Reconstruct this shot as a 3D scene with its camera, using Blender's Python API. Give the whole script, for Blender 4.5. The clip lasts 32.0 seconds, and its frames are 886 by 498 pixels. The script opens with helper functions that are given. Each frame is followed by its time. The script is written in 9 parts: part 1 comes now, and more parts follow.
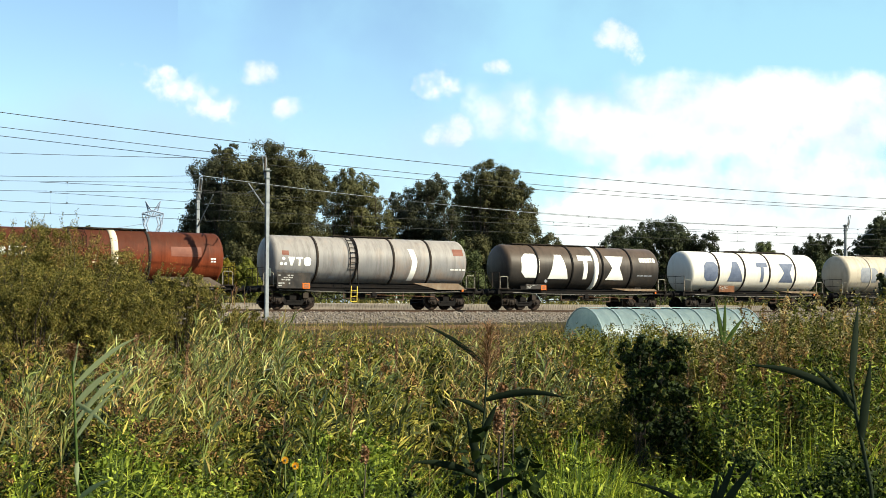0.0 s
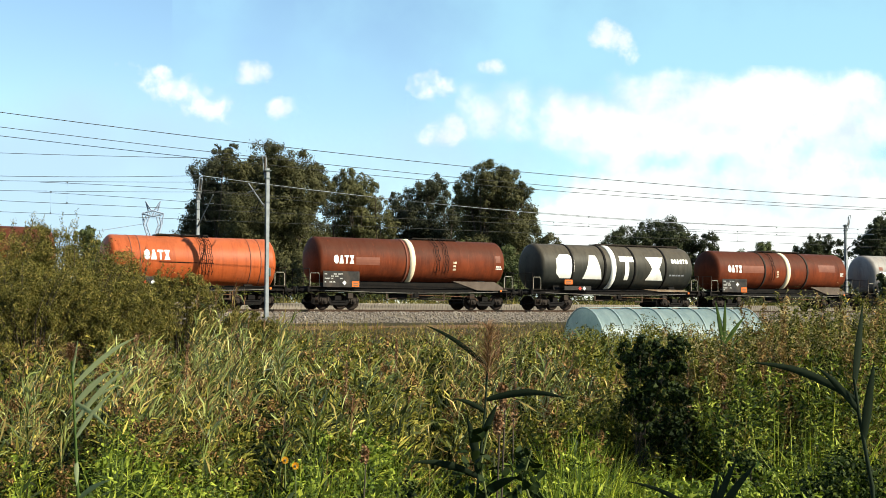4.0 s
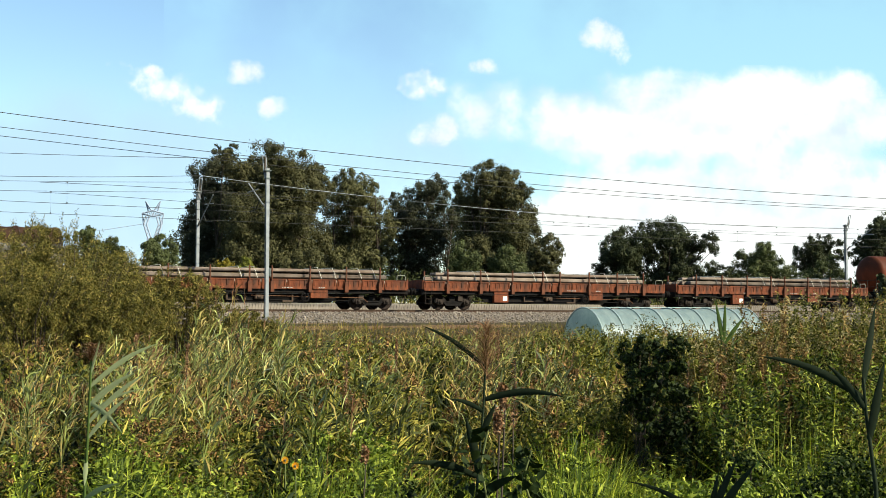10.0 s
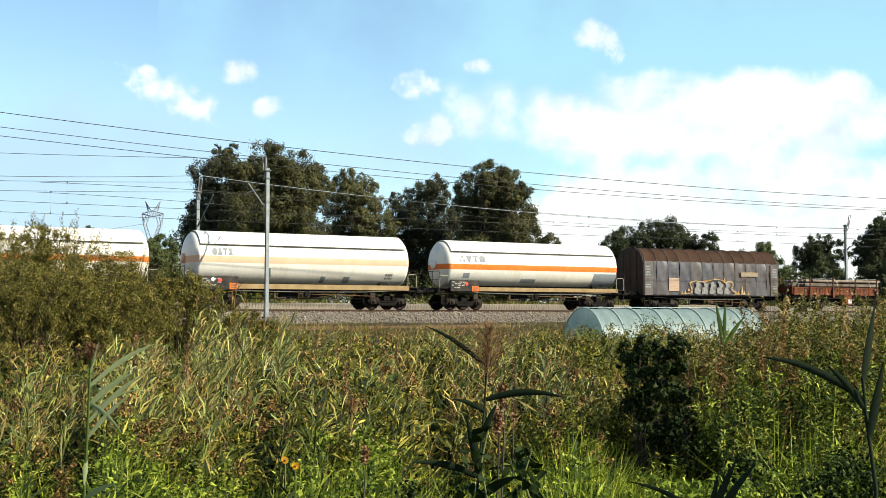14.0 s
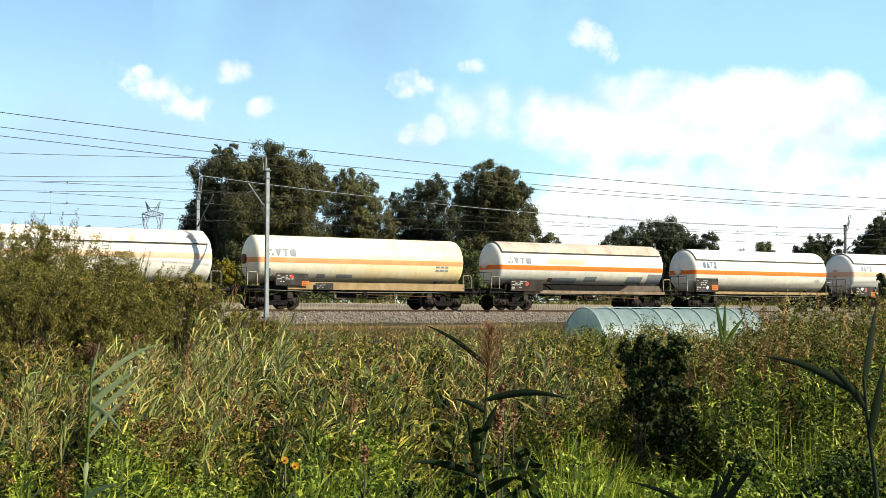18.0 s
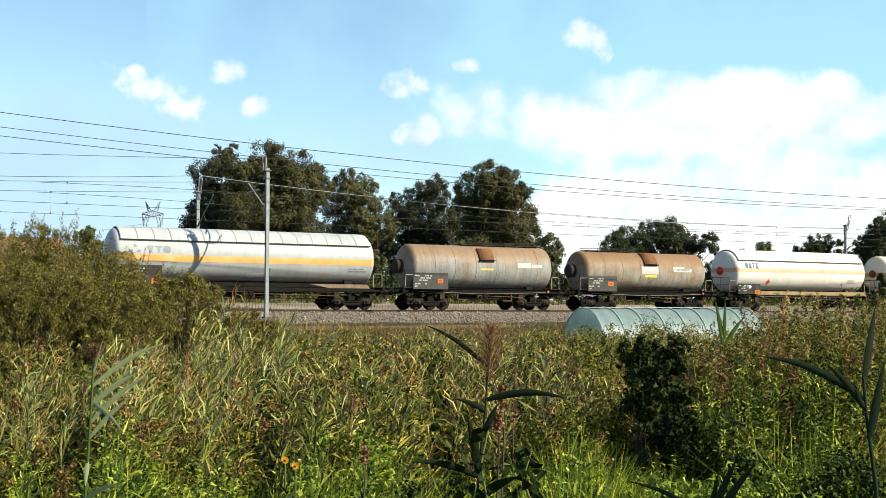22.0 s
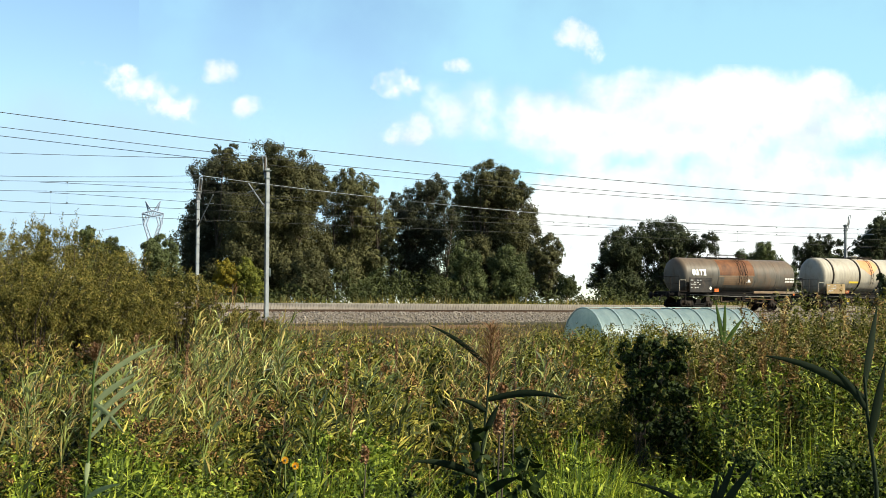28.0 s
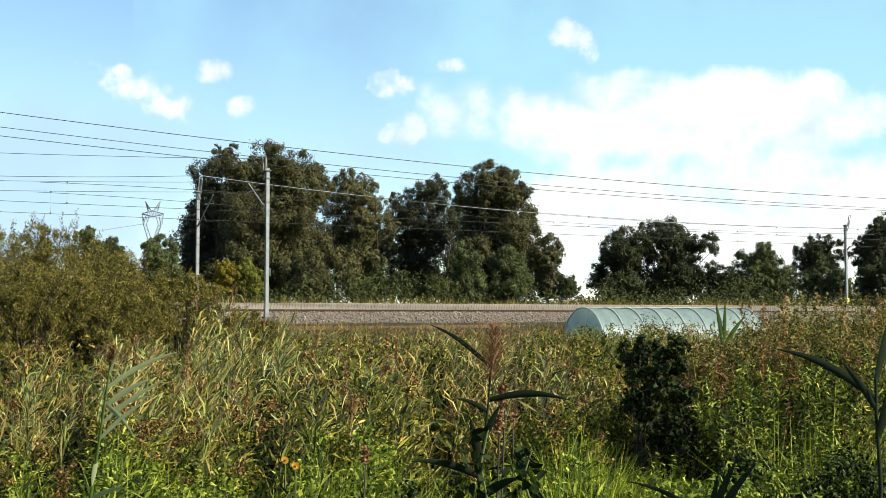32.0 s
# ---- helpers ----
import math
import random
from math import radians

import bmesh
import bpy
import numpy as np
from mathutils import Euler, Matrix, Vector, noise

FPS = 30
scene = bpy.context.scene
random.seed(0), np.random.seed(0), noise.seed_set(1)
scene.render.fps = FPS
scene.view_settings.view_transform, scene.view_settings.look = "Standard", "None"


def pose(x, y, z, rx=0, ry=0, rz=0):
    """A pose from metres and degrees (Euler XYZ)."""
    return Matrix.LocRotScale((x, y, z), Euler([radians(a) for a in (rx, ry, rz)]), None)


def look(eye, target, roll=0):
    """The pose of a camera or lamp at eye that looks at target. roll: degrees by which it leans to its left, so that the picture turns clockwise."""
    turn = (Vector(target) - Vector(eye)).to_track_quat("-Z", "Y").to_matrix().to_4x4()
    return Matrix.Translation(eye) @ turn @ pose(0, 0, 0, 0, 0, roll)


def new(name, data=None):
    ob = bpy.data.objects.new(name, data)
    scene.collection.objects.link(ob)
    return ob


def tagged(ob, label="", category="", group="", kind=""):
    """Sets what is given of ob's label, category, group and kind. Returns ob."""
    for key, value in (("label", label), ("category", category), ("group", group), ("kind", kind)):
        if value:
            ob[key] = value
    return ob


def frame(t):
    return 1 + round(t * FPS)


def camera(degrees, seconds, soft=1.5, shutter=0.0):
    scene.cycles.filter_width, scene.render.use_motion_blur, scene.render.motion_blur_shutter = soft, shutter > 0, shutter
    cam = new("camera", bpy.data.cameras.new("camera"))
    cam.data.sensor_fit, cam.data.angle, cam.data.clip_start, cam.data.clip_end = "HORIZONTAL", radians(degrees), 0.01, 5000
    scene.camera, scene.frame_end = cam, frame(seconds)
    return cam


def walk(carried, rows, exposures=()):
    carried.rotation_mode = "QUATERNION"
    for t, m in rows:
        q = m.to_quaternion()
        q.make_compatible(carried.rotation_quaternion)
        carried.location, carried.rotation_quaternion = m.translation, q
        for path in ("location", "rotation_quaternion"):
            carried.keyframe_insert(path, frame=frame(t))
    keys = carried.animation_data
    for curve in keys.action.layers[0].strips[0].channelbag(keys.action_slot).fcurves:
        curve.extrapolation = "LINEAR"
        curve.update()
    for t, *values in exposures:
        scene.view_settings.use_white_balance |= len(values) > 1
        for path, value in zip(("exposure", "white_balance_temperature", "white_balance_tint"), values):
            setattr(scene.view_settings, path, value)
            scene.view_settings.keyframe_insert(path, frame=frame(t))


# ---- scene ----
cam = camera(40.07, 32.0, soft=0.82)
EYE = pose(0, 0, 1.6, 93.168, 0, 0)
walk(cam, [(0, EYE), (32, EYE)])

# ---- light ----
SUN_HEADING, SUN_HEIGHT = -25.0, 34.0     # degrees: heading from +x towards +y, height over the horizon
scene.view_settings.exposure = 1.267
scene.view_settings.use_white_balance = True
scene.view_settings.white_balance_temperature = 6500
scene.view_settings.white_balance_tint = 1.5
world = bpy.data.worlds.new("sky")
scene.world = world
world.use_nodes = True
_nt = world.node_tree
_sky = _nt.nodes.new("ShaderNodeTexSky")
_sky.sky_type = "NISHITA"
_sky.sun_disc = False
_sky.sun_elevation = radians(SUN_HEIGHT)
_sky.sun_rotation = radians(90 - SUN_HEADING)
_sky.air_density, _sky.dust_density, _sky.ozone_density = 1.15, 0.0, 2.3
_sky.altitude = 700.0
_nt.nodes["Background"].inputs["Strength"].default_value = 0.078
_nt.links.new(_sky.outputs[0], _nt.nodes["Background"].inputs[0])

sun_data = bpy.data.lights.new("sun", "SUN")
sun_data.energy, sun_data.angle, sun_data.color = 5.0, radians(0.53), (1.0, 0.89, 0.72)
sun = new("sun", sun_data)
_h, _e = radians(SUN_HEADING), radians(SUN_HEIGHT)
sun.matrix_world = look((60 * math.cos(_h) * math.cos(_e), 60 * math.sin(_h) * math.cos(_e), 60 * math.sin(_e)), (0, 0, 0))

# ---- materials ----
def _ramp(nt, fac, c1, c2, lo=0.35, hi=0.65):
    r = nt.nodes.new("ShaderNodeValToRGB")
    r.color_ramp.elements[0].position, r.color_ramp.elements[1].position = lo, hi
    r.color_ramp.elements[0].color, r.color_ramp.elements[1].color = (*c1, 1), (*c2, 1)
    nt.links.new(fac, r.inputs[0])
    return r.outputs[0]


def _noise(nt, coord, scale, detail=4.0, rough=0.6, stretch=None):
    if stretch:
        m = nt.nodes.new("ShaderNodeMapping")
        m.inputs["Scale"].default_value = stretch
        nt.links.new(coord, m.inputs[0])
        coord = m.outputs[0]
    n = nt.nodes.new("ShaderNodeTexNoise")
    n.inputs["Scale"].default_value, n.inputs["Detail"].default_value, n.inputs["Roughness"].default_value = scale, detail, rough
    nt.links.new(coord, n.inputs["Vector"])
    return n.outputs["Fac"]


def _mix(nt, fac, a, b, mode="MIX"):
    m = nt.nodes.new("ShaderNodeMix")
    m.data_type, m.blend_type = "RGBA", mode
    for sock, v in ((m.inputs[0], fac), (m.inputs[6], a), (m.inputs[7], b)):
        if isinstance(v, (int, float)):
            sock.default_value = v
        elif isinstance(v, tuple):
            sock.default_value = (*v, 1)
        else:
            nt.links.new(v, sock)
    return m.outputs[2]


def _math(nt, op, a, b=0.0, clamp=False):
    m = nt.nodes.new("ShaderNodeMath")
    m.operation, m.use_clamp = op, clamp
    for sock, v in ((m.inputs[0], a), (m.inputs[1], b)):
        if isinstance(v, (int, float)):
            sock.default_value = v
        else:
            nt.links.new(v, sock)
    return m.outputs[0]


def surface(name, c1, c2, scale=2.0, rough=0.6, metal=0.0, grain=0.25, bump=0.2, fine=40.0, dirt=None, dirt_lo=0.5, dirt_scale=0.6,
            stretch=None, random_value=0.0, spec=0.14, dust=None, streak=0.0):
    """Paint, metal, stone or wood: two colours in large patches, a fine grain, and a third colour as dirt."""
    m = bpy.data.materials.new(name)
    m.use_nodes = True
    nt = m.node_tree
    b = nt.nodes["Principled BSDF"]
    tc = nt.nodes.new("ShaderNodeTexCoord").outputs["Object"]
    col = _ramp(nt, _noise(nt, tc, scale, 5, stretch=stretch), c1, c2)
    g = _noise(nt, tc, fine, 3)
    dark = tuple(x * 0.45 for x in c1)
    col = _mix(nt, _math(nt, "MULTIPLY", _math(nt, "SUBTRACT", 1.0, g), grain), col, dark)
    if dirt:
        f = _ramp(nt, _noise(nt, tc, dirt_scale, 6, 0.7, stretch=(0.8, 1, 0.35)), (0, 0, 0), (1, 1, 1), dirt_lo, dirt_lo + 0.22)
        col = _mix(nt, f, col, dirt)
    if dust:
        # road dust and soot on the upward faces, or with reversed heights a tone growing downwards: colour, height
        # where it begins and where it is thick
        z = nt.nodes.new("ShaderNodeSeparateXYZ")
        nt.links.new(tc, z.inputs[0])
        zz = _math(nt, "ADD", z.outputs[2], _math(nt, "MULTIPLY", _math(nt, "SUBTRACT", _noise(nt, tc, 1.3, 5, 0.65, stretch=(1, 1, 0.3)), 0.5), 1.1))
        mr = nt.nodes.new("ShaderNodeMapRange")
        mr.inputs["From Min"].default_value, mr.inputs["From Max"].default_value, mr.inputs["To Max"].default_value = dust[1], dust[2], dust[3]
        nt.links.new(zz, mr.inputs[0])
        col = _mix(nt, mr.outputs[0], col, dust[0])
    if streak:
        # rain and rust that ran down the side
        f = _ramp(nt, _noise(nt, tc, 1.0, 6, 0.75, stretch=(3.2, 1.0, 0.22)), (0, 0, 0), (1, 1, 1), 0.47, 0.72)
        col = _mix(nt, _math(nt, "MULTIPLY", f, streak), col, tuple(x * k for x, k in zip(c1, (0.42, 0.36, 0.32))))
        f = _ramp(nt, _noise(nt, tc, 1.0, 5, 0.7, stretch=(7.0, 1.0, 0.5)), (0, 0, 0), (1, 1, 1), 0.58, 0.75)
        col = _mix(nt, _math(nt, "MULTIPLY", f, streak * 0.5), col, tuple(min(0.8, x * 1.35 + 0.003) for x in c2))
    if random_value:
        oi = nt.nodes.new("ShaderNodeObjectInfo").outputs["Random"]
        h = nt.nodes.new("ShaderNodeHueSaturation")
        nt.links.new(_math(nt, "ADD", _math(nt, "MULTIPLY", oi, 2 * random_value), 1 - random_value), h.inputs["Value"])
        nt.links.new(col, h.inputs["Color"])
        col = h.outputs[0]
    nt.links.new(col, b.inputs["Base Color"])
    b.inputs["Metallic"].default_value = metal
    b.inputs["Specular IOR Level"].default_value = spec
    nt.links.new(_math(nt, "ADD", _math(nt, "MULTIPLY", g, 0.25), rough - 0.12), b.inputs["Roughness"])
    if bump:
        bp = nt.nodes.new("ShaderNodeBump")
        bp.inputs["Strength"].default_value, bp.inputs["Distance"].default_value = bump, 0.02
        nt.links.new(g, bp.inputs["Height"])
        nt.links.new(bp.outputs[0], b.inputs["Normal"])
    return m


def foliage(name, cols, rough=0.7, trans=0.3, tip=None, spec=0.1):
    """Leaves and blades: a colour for each leaf out of a row of them; some light goes through."""
    m = bpy.data.materials.new(name)
    m.use_nodes = True
    nt = m.node_tree
    b = nt.nodes["Principled BSDF"]
    rnd = nt.nodes.new("ShaderNodeNewGeometry").outputs["Random Per Island"]
    r = nt.nodes.new("ShaderNodeValToRGB")
    el = r.color_ramp.elements
    for i, c in enumerate(cols):
        e = el[i] if i < 2 else el.new(1.0)
        e.color = (*c, 1)
    for i in range(len(cols)):
        el[i].position = (i / max(1, len(cols) - 1)) ** (0.72 if tip else 1.0)
    nt.links.new(rnd, r.inputs[0])
    tc = nt.nodes.new("ShaderNodeTexCoord").outputs["Object"]
    big = _noise(nt, tc, 0.35, 3)
    col = _mix(nt, 0.55, r.outputs[0], _mix(nt, big, tuple(x * 0.6 for x in cols[0]), cols[-1]), "MIX") if tip is None else r.outputs[0]
    nt.links.new(col, b.inputs["Base Color"])
    b.inputs["Roughness"].default_value = rough
    b.inputs["Specular IOR Level"].default_value = spec
    t = nt.nodes.new("ShaderNodeBsdfTranslucent")
    nt.links.new(_mix(nt, 1.0, col, (0.92, 1.0, 0.6), "MULTIPLY"), t.inputs[0])
    mx = nt.nodes.new("ShaderNodeMixShader")
    mx.inputs[0].default_value = trans * 0.6
    nt.links.new(b.outputs[0], mx.inputs[1])
    nt.links.new(t.outputs[0], mx.inputs[2])
    nt.links.new(mx.outputs[0], nt.nodes["Material Output"].inputs[0])
    return m


M_SOIL = surface("dark field soil", (0.024, 0.02, 0.0112), (0.044, 0.0368, 0.0176), 0.8, 0.95, fine=14, bump=0.5)
M_BANK = surface("dry trackside earth", (0.096, 0.056, 0.032), (0.152, 0.096, 0.056), 0.9, 0.95, fine=18, bump=0.6)
M_BALLAST = surface("grey brown ballast stone", (0.08, 0.064, 0.048), (0.136, 0.112, 0.088), 3.0, 0.9, fine=22, grain=0.5, bump=0.6, random_value=0.3)
M_STONES = surface("loose ballast stones", (0.040, 0.033, 0.028), (0.30, 0.26, 0.225), 9.0, 0.9, fine=30, grain=0.4, bump=0.3)
M_CONCRETE = surface("pale weathered concrete", (0.185, 0.160, 0.135), (0.255, 0.225, 0.19), 1.2, 0.85, fine=40, dirt=(0.15, 0.125, 0.10), dirt_lo=0.5)
# rust, with the shadow on the rails worked into its colour
M_RAIL = surface("rusty rail steel darkened as in shadow", (0.036, 0.0224, 0.016), (0.072, 0.044, 0.0304), 6, 0.6, metal=0.5)
M_POLE = surface("galvanised steel", (0.16, 0.172, 0.18), (0.224, 0.236, 0.248), 3, 0.55, metal=0.2, grain=0.15)
M_DARKPOLE = surface("dark painted steel", (0.056, 0.072, 0.072), (0.088, 0.104, 0.104), 3, 0.6)
M_WIRE = surface("dull copper wire", (0.024, 0.025, 0.025), (0.045, 0.045, 0.042), 9, 0.75, bump=0)
M_CERAMIC = surface("grey brown glazed insulator", (0.085, 0.070, 0.060), (0.13, 0.11, 0.095), 9, 0.3, bump=0)
M_YELLOWPAINT = surface("yellow paint", (0.6, 0.44, 0.048), (0.656, 0.496, 0.08), 5, 0.6)
# grime, and also the shadow under wagon sides put into the colour
M_BLACK = surface("black grime and underside shade on steel", (0.004, 0.0036, 0.0036), (0.0088, 0.0072, 0.0064), 3, 0.85, fine=25, spec=0.12, dirt=(0.0192, 0.012, 0.008), dirt_lo=0.55, dirt_scale=2)
M_WHEEL = surface("brown brake dust on wheels", (0.0096, 0.0064, 0.0048), (0.0224, 0.0136, 0.0096), 5, 0.8, spec=0.15)
M_PANEL = surface("black lettering panel", (0.015, 0.014, 0.014), (0.030, 0.027, 0.025), 3, 0.7, dirt=(0.05, 0.038, 0.03), dirt_lo=0.5, dirt_scale=2.5)
M_PANELMARK = surface("worn white lettering", (0.1408, 0.1364, 0.132), (0.3696, 0.3608, 0.3432), 9, 0.6)
M_WHITE = surface("white marking paint", (0.6512, 0.6336, 0.5984), (0.7216, 0.704, 0.6688), 2.5, 0.55, dirt=(0.44, 0.396, 0.3344), dirt_lo=0.6)
M_ORANGE = surface("orange hazard plate", (0.48, 0.1, 0.0112), (0.528, 0.12, 0.016), 5, 0.55)
M_ORANGEBAND = surface("orange paint band", (0.528, 0.12, 0.016), (0.576, 0.16, 0.032), 1.5, 0.5, dirt=(0.44, 0.2, 0.08), dirt_lo=0.6)
M_PALEBAND = surface("faded peach paint band", (0.50, 0.31, 0.21), (0.55, 0.36, 0.255), 1.5, 0.5)
M_YELLOWBAND = surface("faded yellow paint band", (0.528, 0.264, 0.08), (0.576, 0.352, 0.16), 1.0, 0.5)
M_CREAM = surface("cream band paint", (0.56, 0.47, 0.33), (0.60, 0.52, 0.38), 3, 0.55)
M_RED = surface("red sign paint", (0.48, 0.04, 0.024), (0.56, 0.064, 0.04), 5, 0.5)
M_BLUE = surface("dark blue marking paint", (0.068, 0.084, 0.132), (0.104, 0.124, 0.176), 3, 0.55)
M_GREYMARK = surface("grey marking paint", (0.152, 0.16, 0.184), (0.216, 0.224, 0.24), 3, 0.6)
M_TAN = surface("beige dusty frame paint", (0.12, 0.088, 0.0624), (0.2, 0.156, 0.112), 1.5, 0.7, dirt=(0.112, 0.06, 0.028), dirt_lo=0.47, dirt_scale=1.2)
M_DUSTY = surface("dusty brown frame paint", (0.0176, 0.0128, 0.0104), (0.0368, 0.0272, 0.0208), 1.5, 0.8, spec=0.15, dirt=(0.0096, 0.008, 0.0072), dirt_lo=0.5, dirt_scale=1.5)
# tank paints
PAINT = {
    "beige": surface("dirty beige tank paint", (0.352, 0.304, 0.232), (0.416, 0.368, 0.296), 0.5, 0.5, dirt=(0.24, 0.184, 0.128), dirt_lo=0.55, dirt_scale=0.8, streak=0.65),
    # white and silver paints reverse the heights: they change tone towards the bottom
    "white": surface("cream white tank paint", (0.5456, 0.5148, 0.4576), (0.616, 0.5852, 0.528), 0.4, 0.45, dirt=(0.44, 0.3784, 0.2904), dirt_lo=0.56, dirt_scale=0.8, dust=((0.34, 0.29, 0.23), 2.05, 1.3, 0.65), streak=0.30),
    "cleanwhite": surface("clean white tank paint", (0.5808, 0.5544, 0.5104), (0.6248, 0.5984, 0.55), 0.4, 0.42, dirt=(0.4752, 0.4224, 0.352), dirt_lo=0.53, dirt_scale=0.8, dust=((0.40, 0.36, 0.31), 1.95, 1.25, 0.6), streak=0.22),
    "creamwhite": surface("yellowed white tank paint", (0.5808, 0.528, 0.4136), (0.6248, 0.572, 0.4752), 0.4, 0.45, dirt=(0.56, 0.44, 0.235), dirt_lo=0.44, dirt_scale=0.28, dust=((0.3696, 0.2552, 0.132), 2.15, 1.35, 0.75), streak=0.30),
    "black": surface("sooty black tank paint", (0.0224, 0.0208, 0.02), (0.04, 0.0344, 0.0304), 0.6, 0.45, dirt=(0.064, 0.048, 0.036), dirt_lo=0.54, dirt_scale=0.8, dust=((0.092, 0.064, 0.0448), 2.4, 3.9, 0.8), streak=0.65),
    "darkgreen": surface("dark grey green tank paint", (0.022, 0.0235, 0.0215), (0.036, 0.037, 0.033), 0.6, 0.5, dirt=(0.055, 0.047, 0.036), dirt_lo=0.54, dirt_scale=0.8, spec=0.08, dust=((0.075, 0.062, 0.045), 2.4, 3.9, 0.8), streak=0.65),
    "grey": surface("weathered grey tank paint", (0.16, 0.156, 0.16), (0.216, 0.208, 0.204), 0.5, 0.5, dirt=(0.216, 0.152, 0.112), dirt_lo=0.53, dirt_scale=0.7, dust=((0.264, 0.232, 0.2), 2.5, 4.0, 0.6), streak=0.65),
    "silver": surface("silver grey tank paint", (0.28, 0.292, 0.308), (0.344, 0.356, 0.368), 0.5, 0.42, dirt=(0.272, 0.256, 0.232), dirt_lo=0.56, dirt_scale=0.7, dust=((0.192, 0.16, 0.128), 2.1, 1.35, 0.7), streak=0.25),
    "brown": surface("oxide brown tank paint", (0.118, 0.026, 0.010), (0.165, 0.037, 0.014), 0.9, 0.6, dirt=(0.062, 0.020, 0.012), dirt_lo=0.50, dirt_scale=0.9, spec=0.07, dust=((0.046, 0.018, 0.011), 2.7, 3.5, 0.85), streak=0.65),
    "orange": surface("rust orange tank paint", (0.304, 0.0624, 0.016), (0.36, 0.0784, 0.0224), 0.6, 0.48, dirt=(0.24, 0.06, 0.024), dirt_lo=0.56, dirt_scale=0.7, dust=((0.24, 0.08, 0.04), 3.0, 4.0, 0.6), streak=0.65),
    "rusty": surface("rust streaked grey tank paint", (0.216, 0.2, 0.176), (0.288, 0.264, 0.232), 1.6, 0.55, dirt=(0.176, 0.104, 0.056), dirt_lo=0.46, dirt_scale=2.2, dust=((0.17, 0.098, 0.048), 2.3, 3.1, 0.95), fine=7.0, bump=1.0, grain=0.35, streak=0.65),
    "tan": surface("dusty grey tank paint", (0.192, 0.192, 0.188), (0.256, 0.252, 0.24), 0.8, 0.5, dirt=(0.192, 0.136, 0.088), dirt_lo=0.52, dirt_scale=1.4, dust=((0.185, 0.115, 0.066), 2.5, 3.25, 0.9), fine=7.0, bump=1.0, grain=0.35, streak=0.65),
    "browngrey": surface("brown grey tank paint", (0.0496, 0.0448, 0.0416), (0.08, 0.068, 0.06), 0.6, 0.48, dirt=(0.088, 0.052, 0.032), dirt_lo=0.52, dirt_scale=0.7, dust=((0.176, 0.084, 0.044), 2.3, 3.3, 0.9), streak=0.65),
    "cream": surface("cream tank paint", (0.288, 0.26, 0.212), (0.352, 0.32, 0.264), 0.5, 0.5, dirt=(0.216, 0.176, 0.128), dirt_lo=0.52, dirt_scale=0.9, streak=0.65),
    "olive": surface("olive grey tank paint", (0.068, 0.0624, 0.0544), (0.1, 0.0896, 0.076), 0.6, 0.48, dirt=(0.12, 0.072, 0.044), dirt_lo=0.55, dirt_scale=0.7, dust=((0.12, 0.084, 0.056), 2.4, 3.3, 0.8), streak=0.65),
}
M_RUSTAREA = surface("rust stained paint", (0.096, 0.0384, 0.0168), (0.152, 0.064, 0.0272), 1.8, 0.65, dirt=(0.056, 0.0272, 0.016), dirt_lo=0.5, dirt_scale=1.6)
M_DULLBAND = surface("dull weathered patch", (0.13, 0.045, 0.028), (0.165, 0.06, 0.038), 1.8, 0.55)
M_SHIELD = {
    "white": PAINT["cleanwhite"], "silver": PAINT["silver"], "stained": surface("brown stained sun shield", (0.36, 0.285, 0.235), (0.46, 0.38, 0.32), 0.7, 0.55, dirt=(0.26, 0.17, 0.12), dirt_lo=0.5, dirt_scale=1.1, streak=0.5),
    "rust": surface("pale sun shield", (0.5456, 0.484, 0.4136), (0.616, 0.5808, 0.528), 0.7, 0.5, dirt=(0.3696, 0.2112, 0.132), dirt_lo=0.5, dirt_scale=1.1),
}
M_OXIDE = surface("rust red wagon paint", (0.090, 0.023, 0.009), (0.165, 0.046, 0.017), 2.2, 0.7, dirt=(0.045, 0.020, 0.012), dirt_lo=0.46, dirt_scale=1.8, streak=0.6)
M_PIPE = surface("steel bar stock", (0.13, 0.10, 0.08), (0.225, 0.178, 0.146), 1.0, 0.55, metal=0.1, dirt=(0.07, 0.042, 0.028), dirt_lo=0.5, random_value=0.4)
M_TARP = surface("grey tarpaulin", (0.040, 0.038, 0.046), (0.072, 0.068, 0.078), 1.1, 0.45, dirt=(0.055, 0.038, 0.031), dirt_lo=0.48, fine=5, bump=0.8, spec=0.3)
M_CORNER = surface("grey corner frame paint", (0.07, 0.062, 0.062), (0.115, 0.10, 0.098), 2.5, 0.65, dirt=(0.045, 0.032, 0.027), dirt_lo=0.5)
M_TARPROOF = surface("brown dusty tarpaulin roof", (0.026, 0.014, 0.009), (0.046, 0.025, 0.016), 0.8, 0.75, spec=0.06, fine=9, bump=0.5)
M_WOOD = surface("bare plywood patch", (0.27, 0.19, 0.14), (0.33, 0.235, 0.18), 1.5, 0.7, stretch=(1, 1, 6))
M_BARK = surface("grey brown bark", (0.045, 0.035, 0.026), (0.08, 0.062, 0.048), 3, 0.9, fine=18, bump=0.6)
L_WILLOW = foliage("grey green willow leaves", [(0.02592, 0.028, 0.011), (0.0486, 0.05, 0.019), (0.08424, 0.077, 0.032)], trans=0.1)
# lit copy of the willow leaves: sunlight put into the colour
L_SUNWILLOW = foliage("grey green willow leaves brightened as if sunlit", [(0.034, 0.036, 0.014), (0.066, 0.067, 0.026), (0.115, 0.108, 0.045)], trans=0.12)
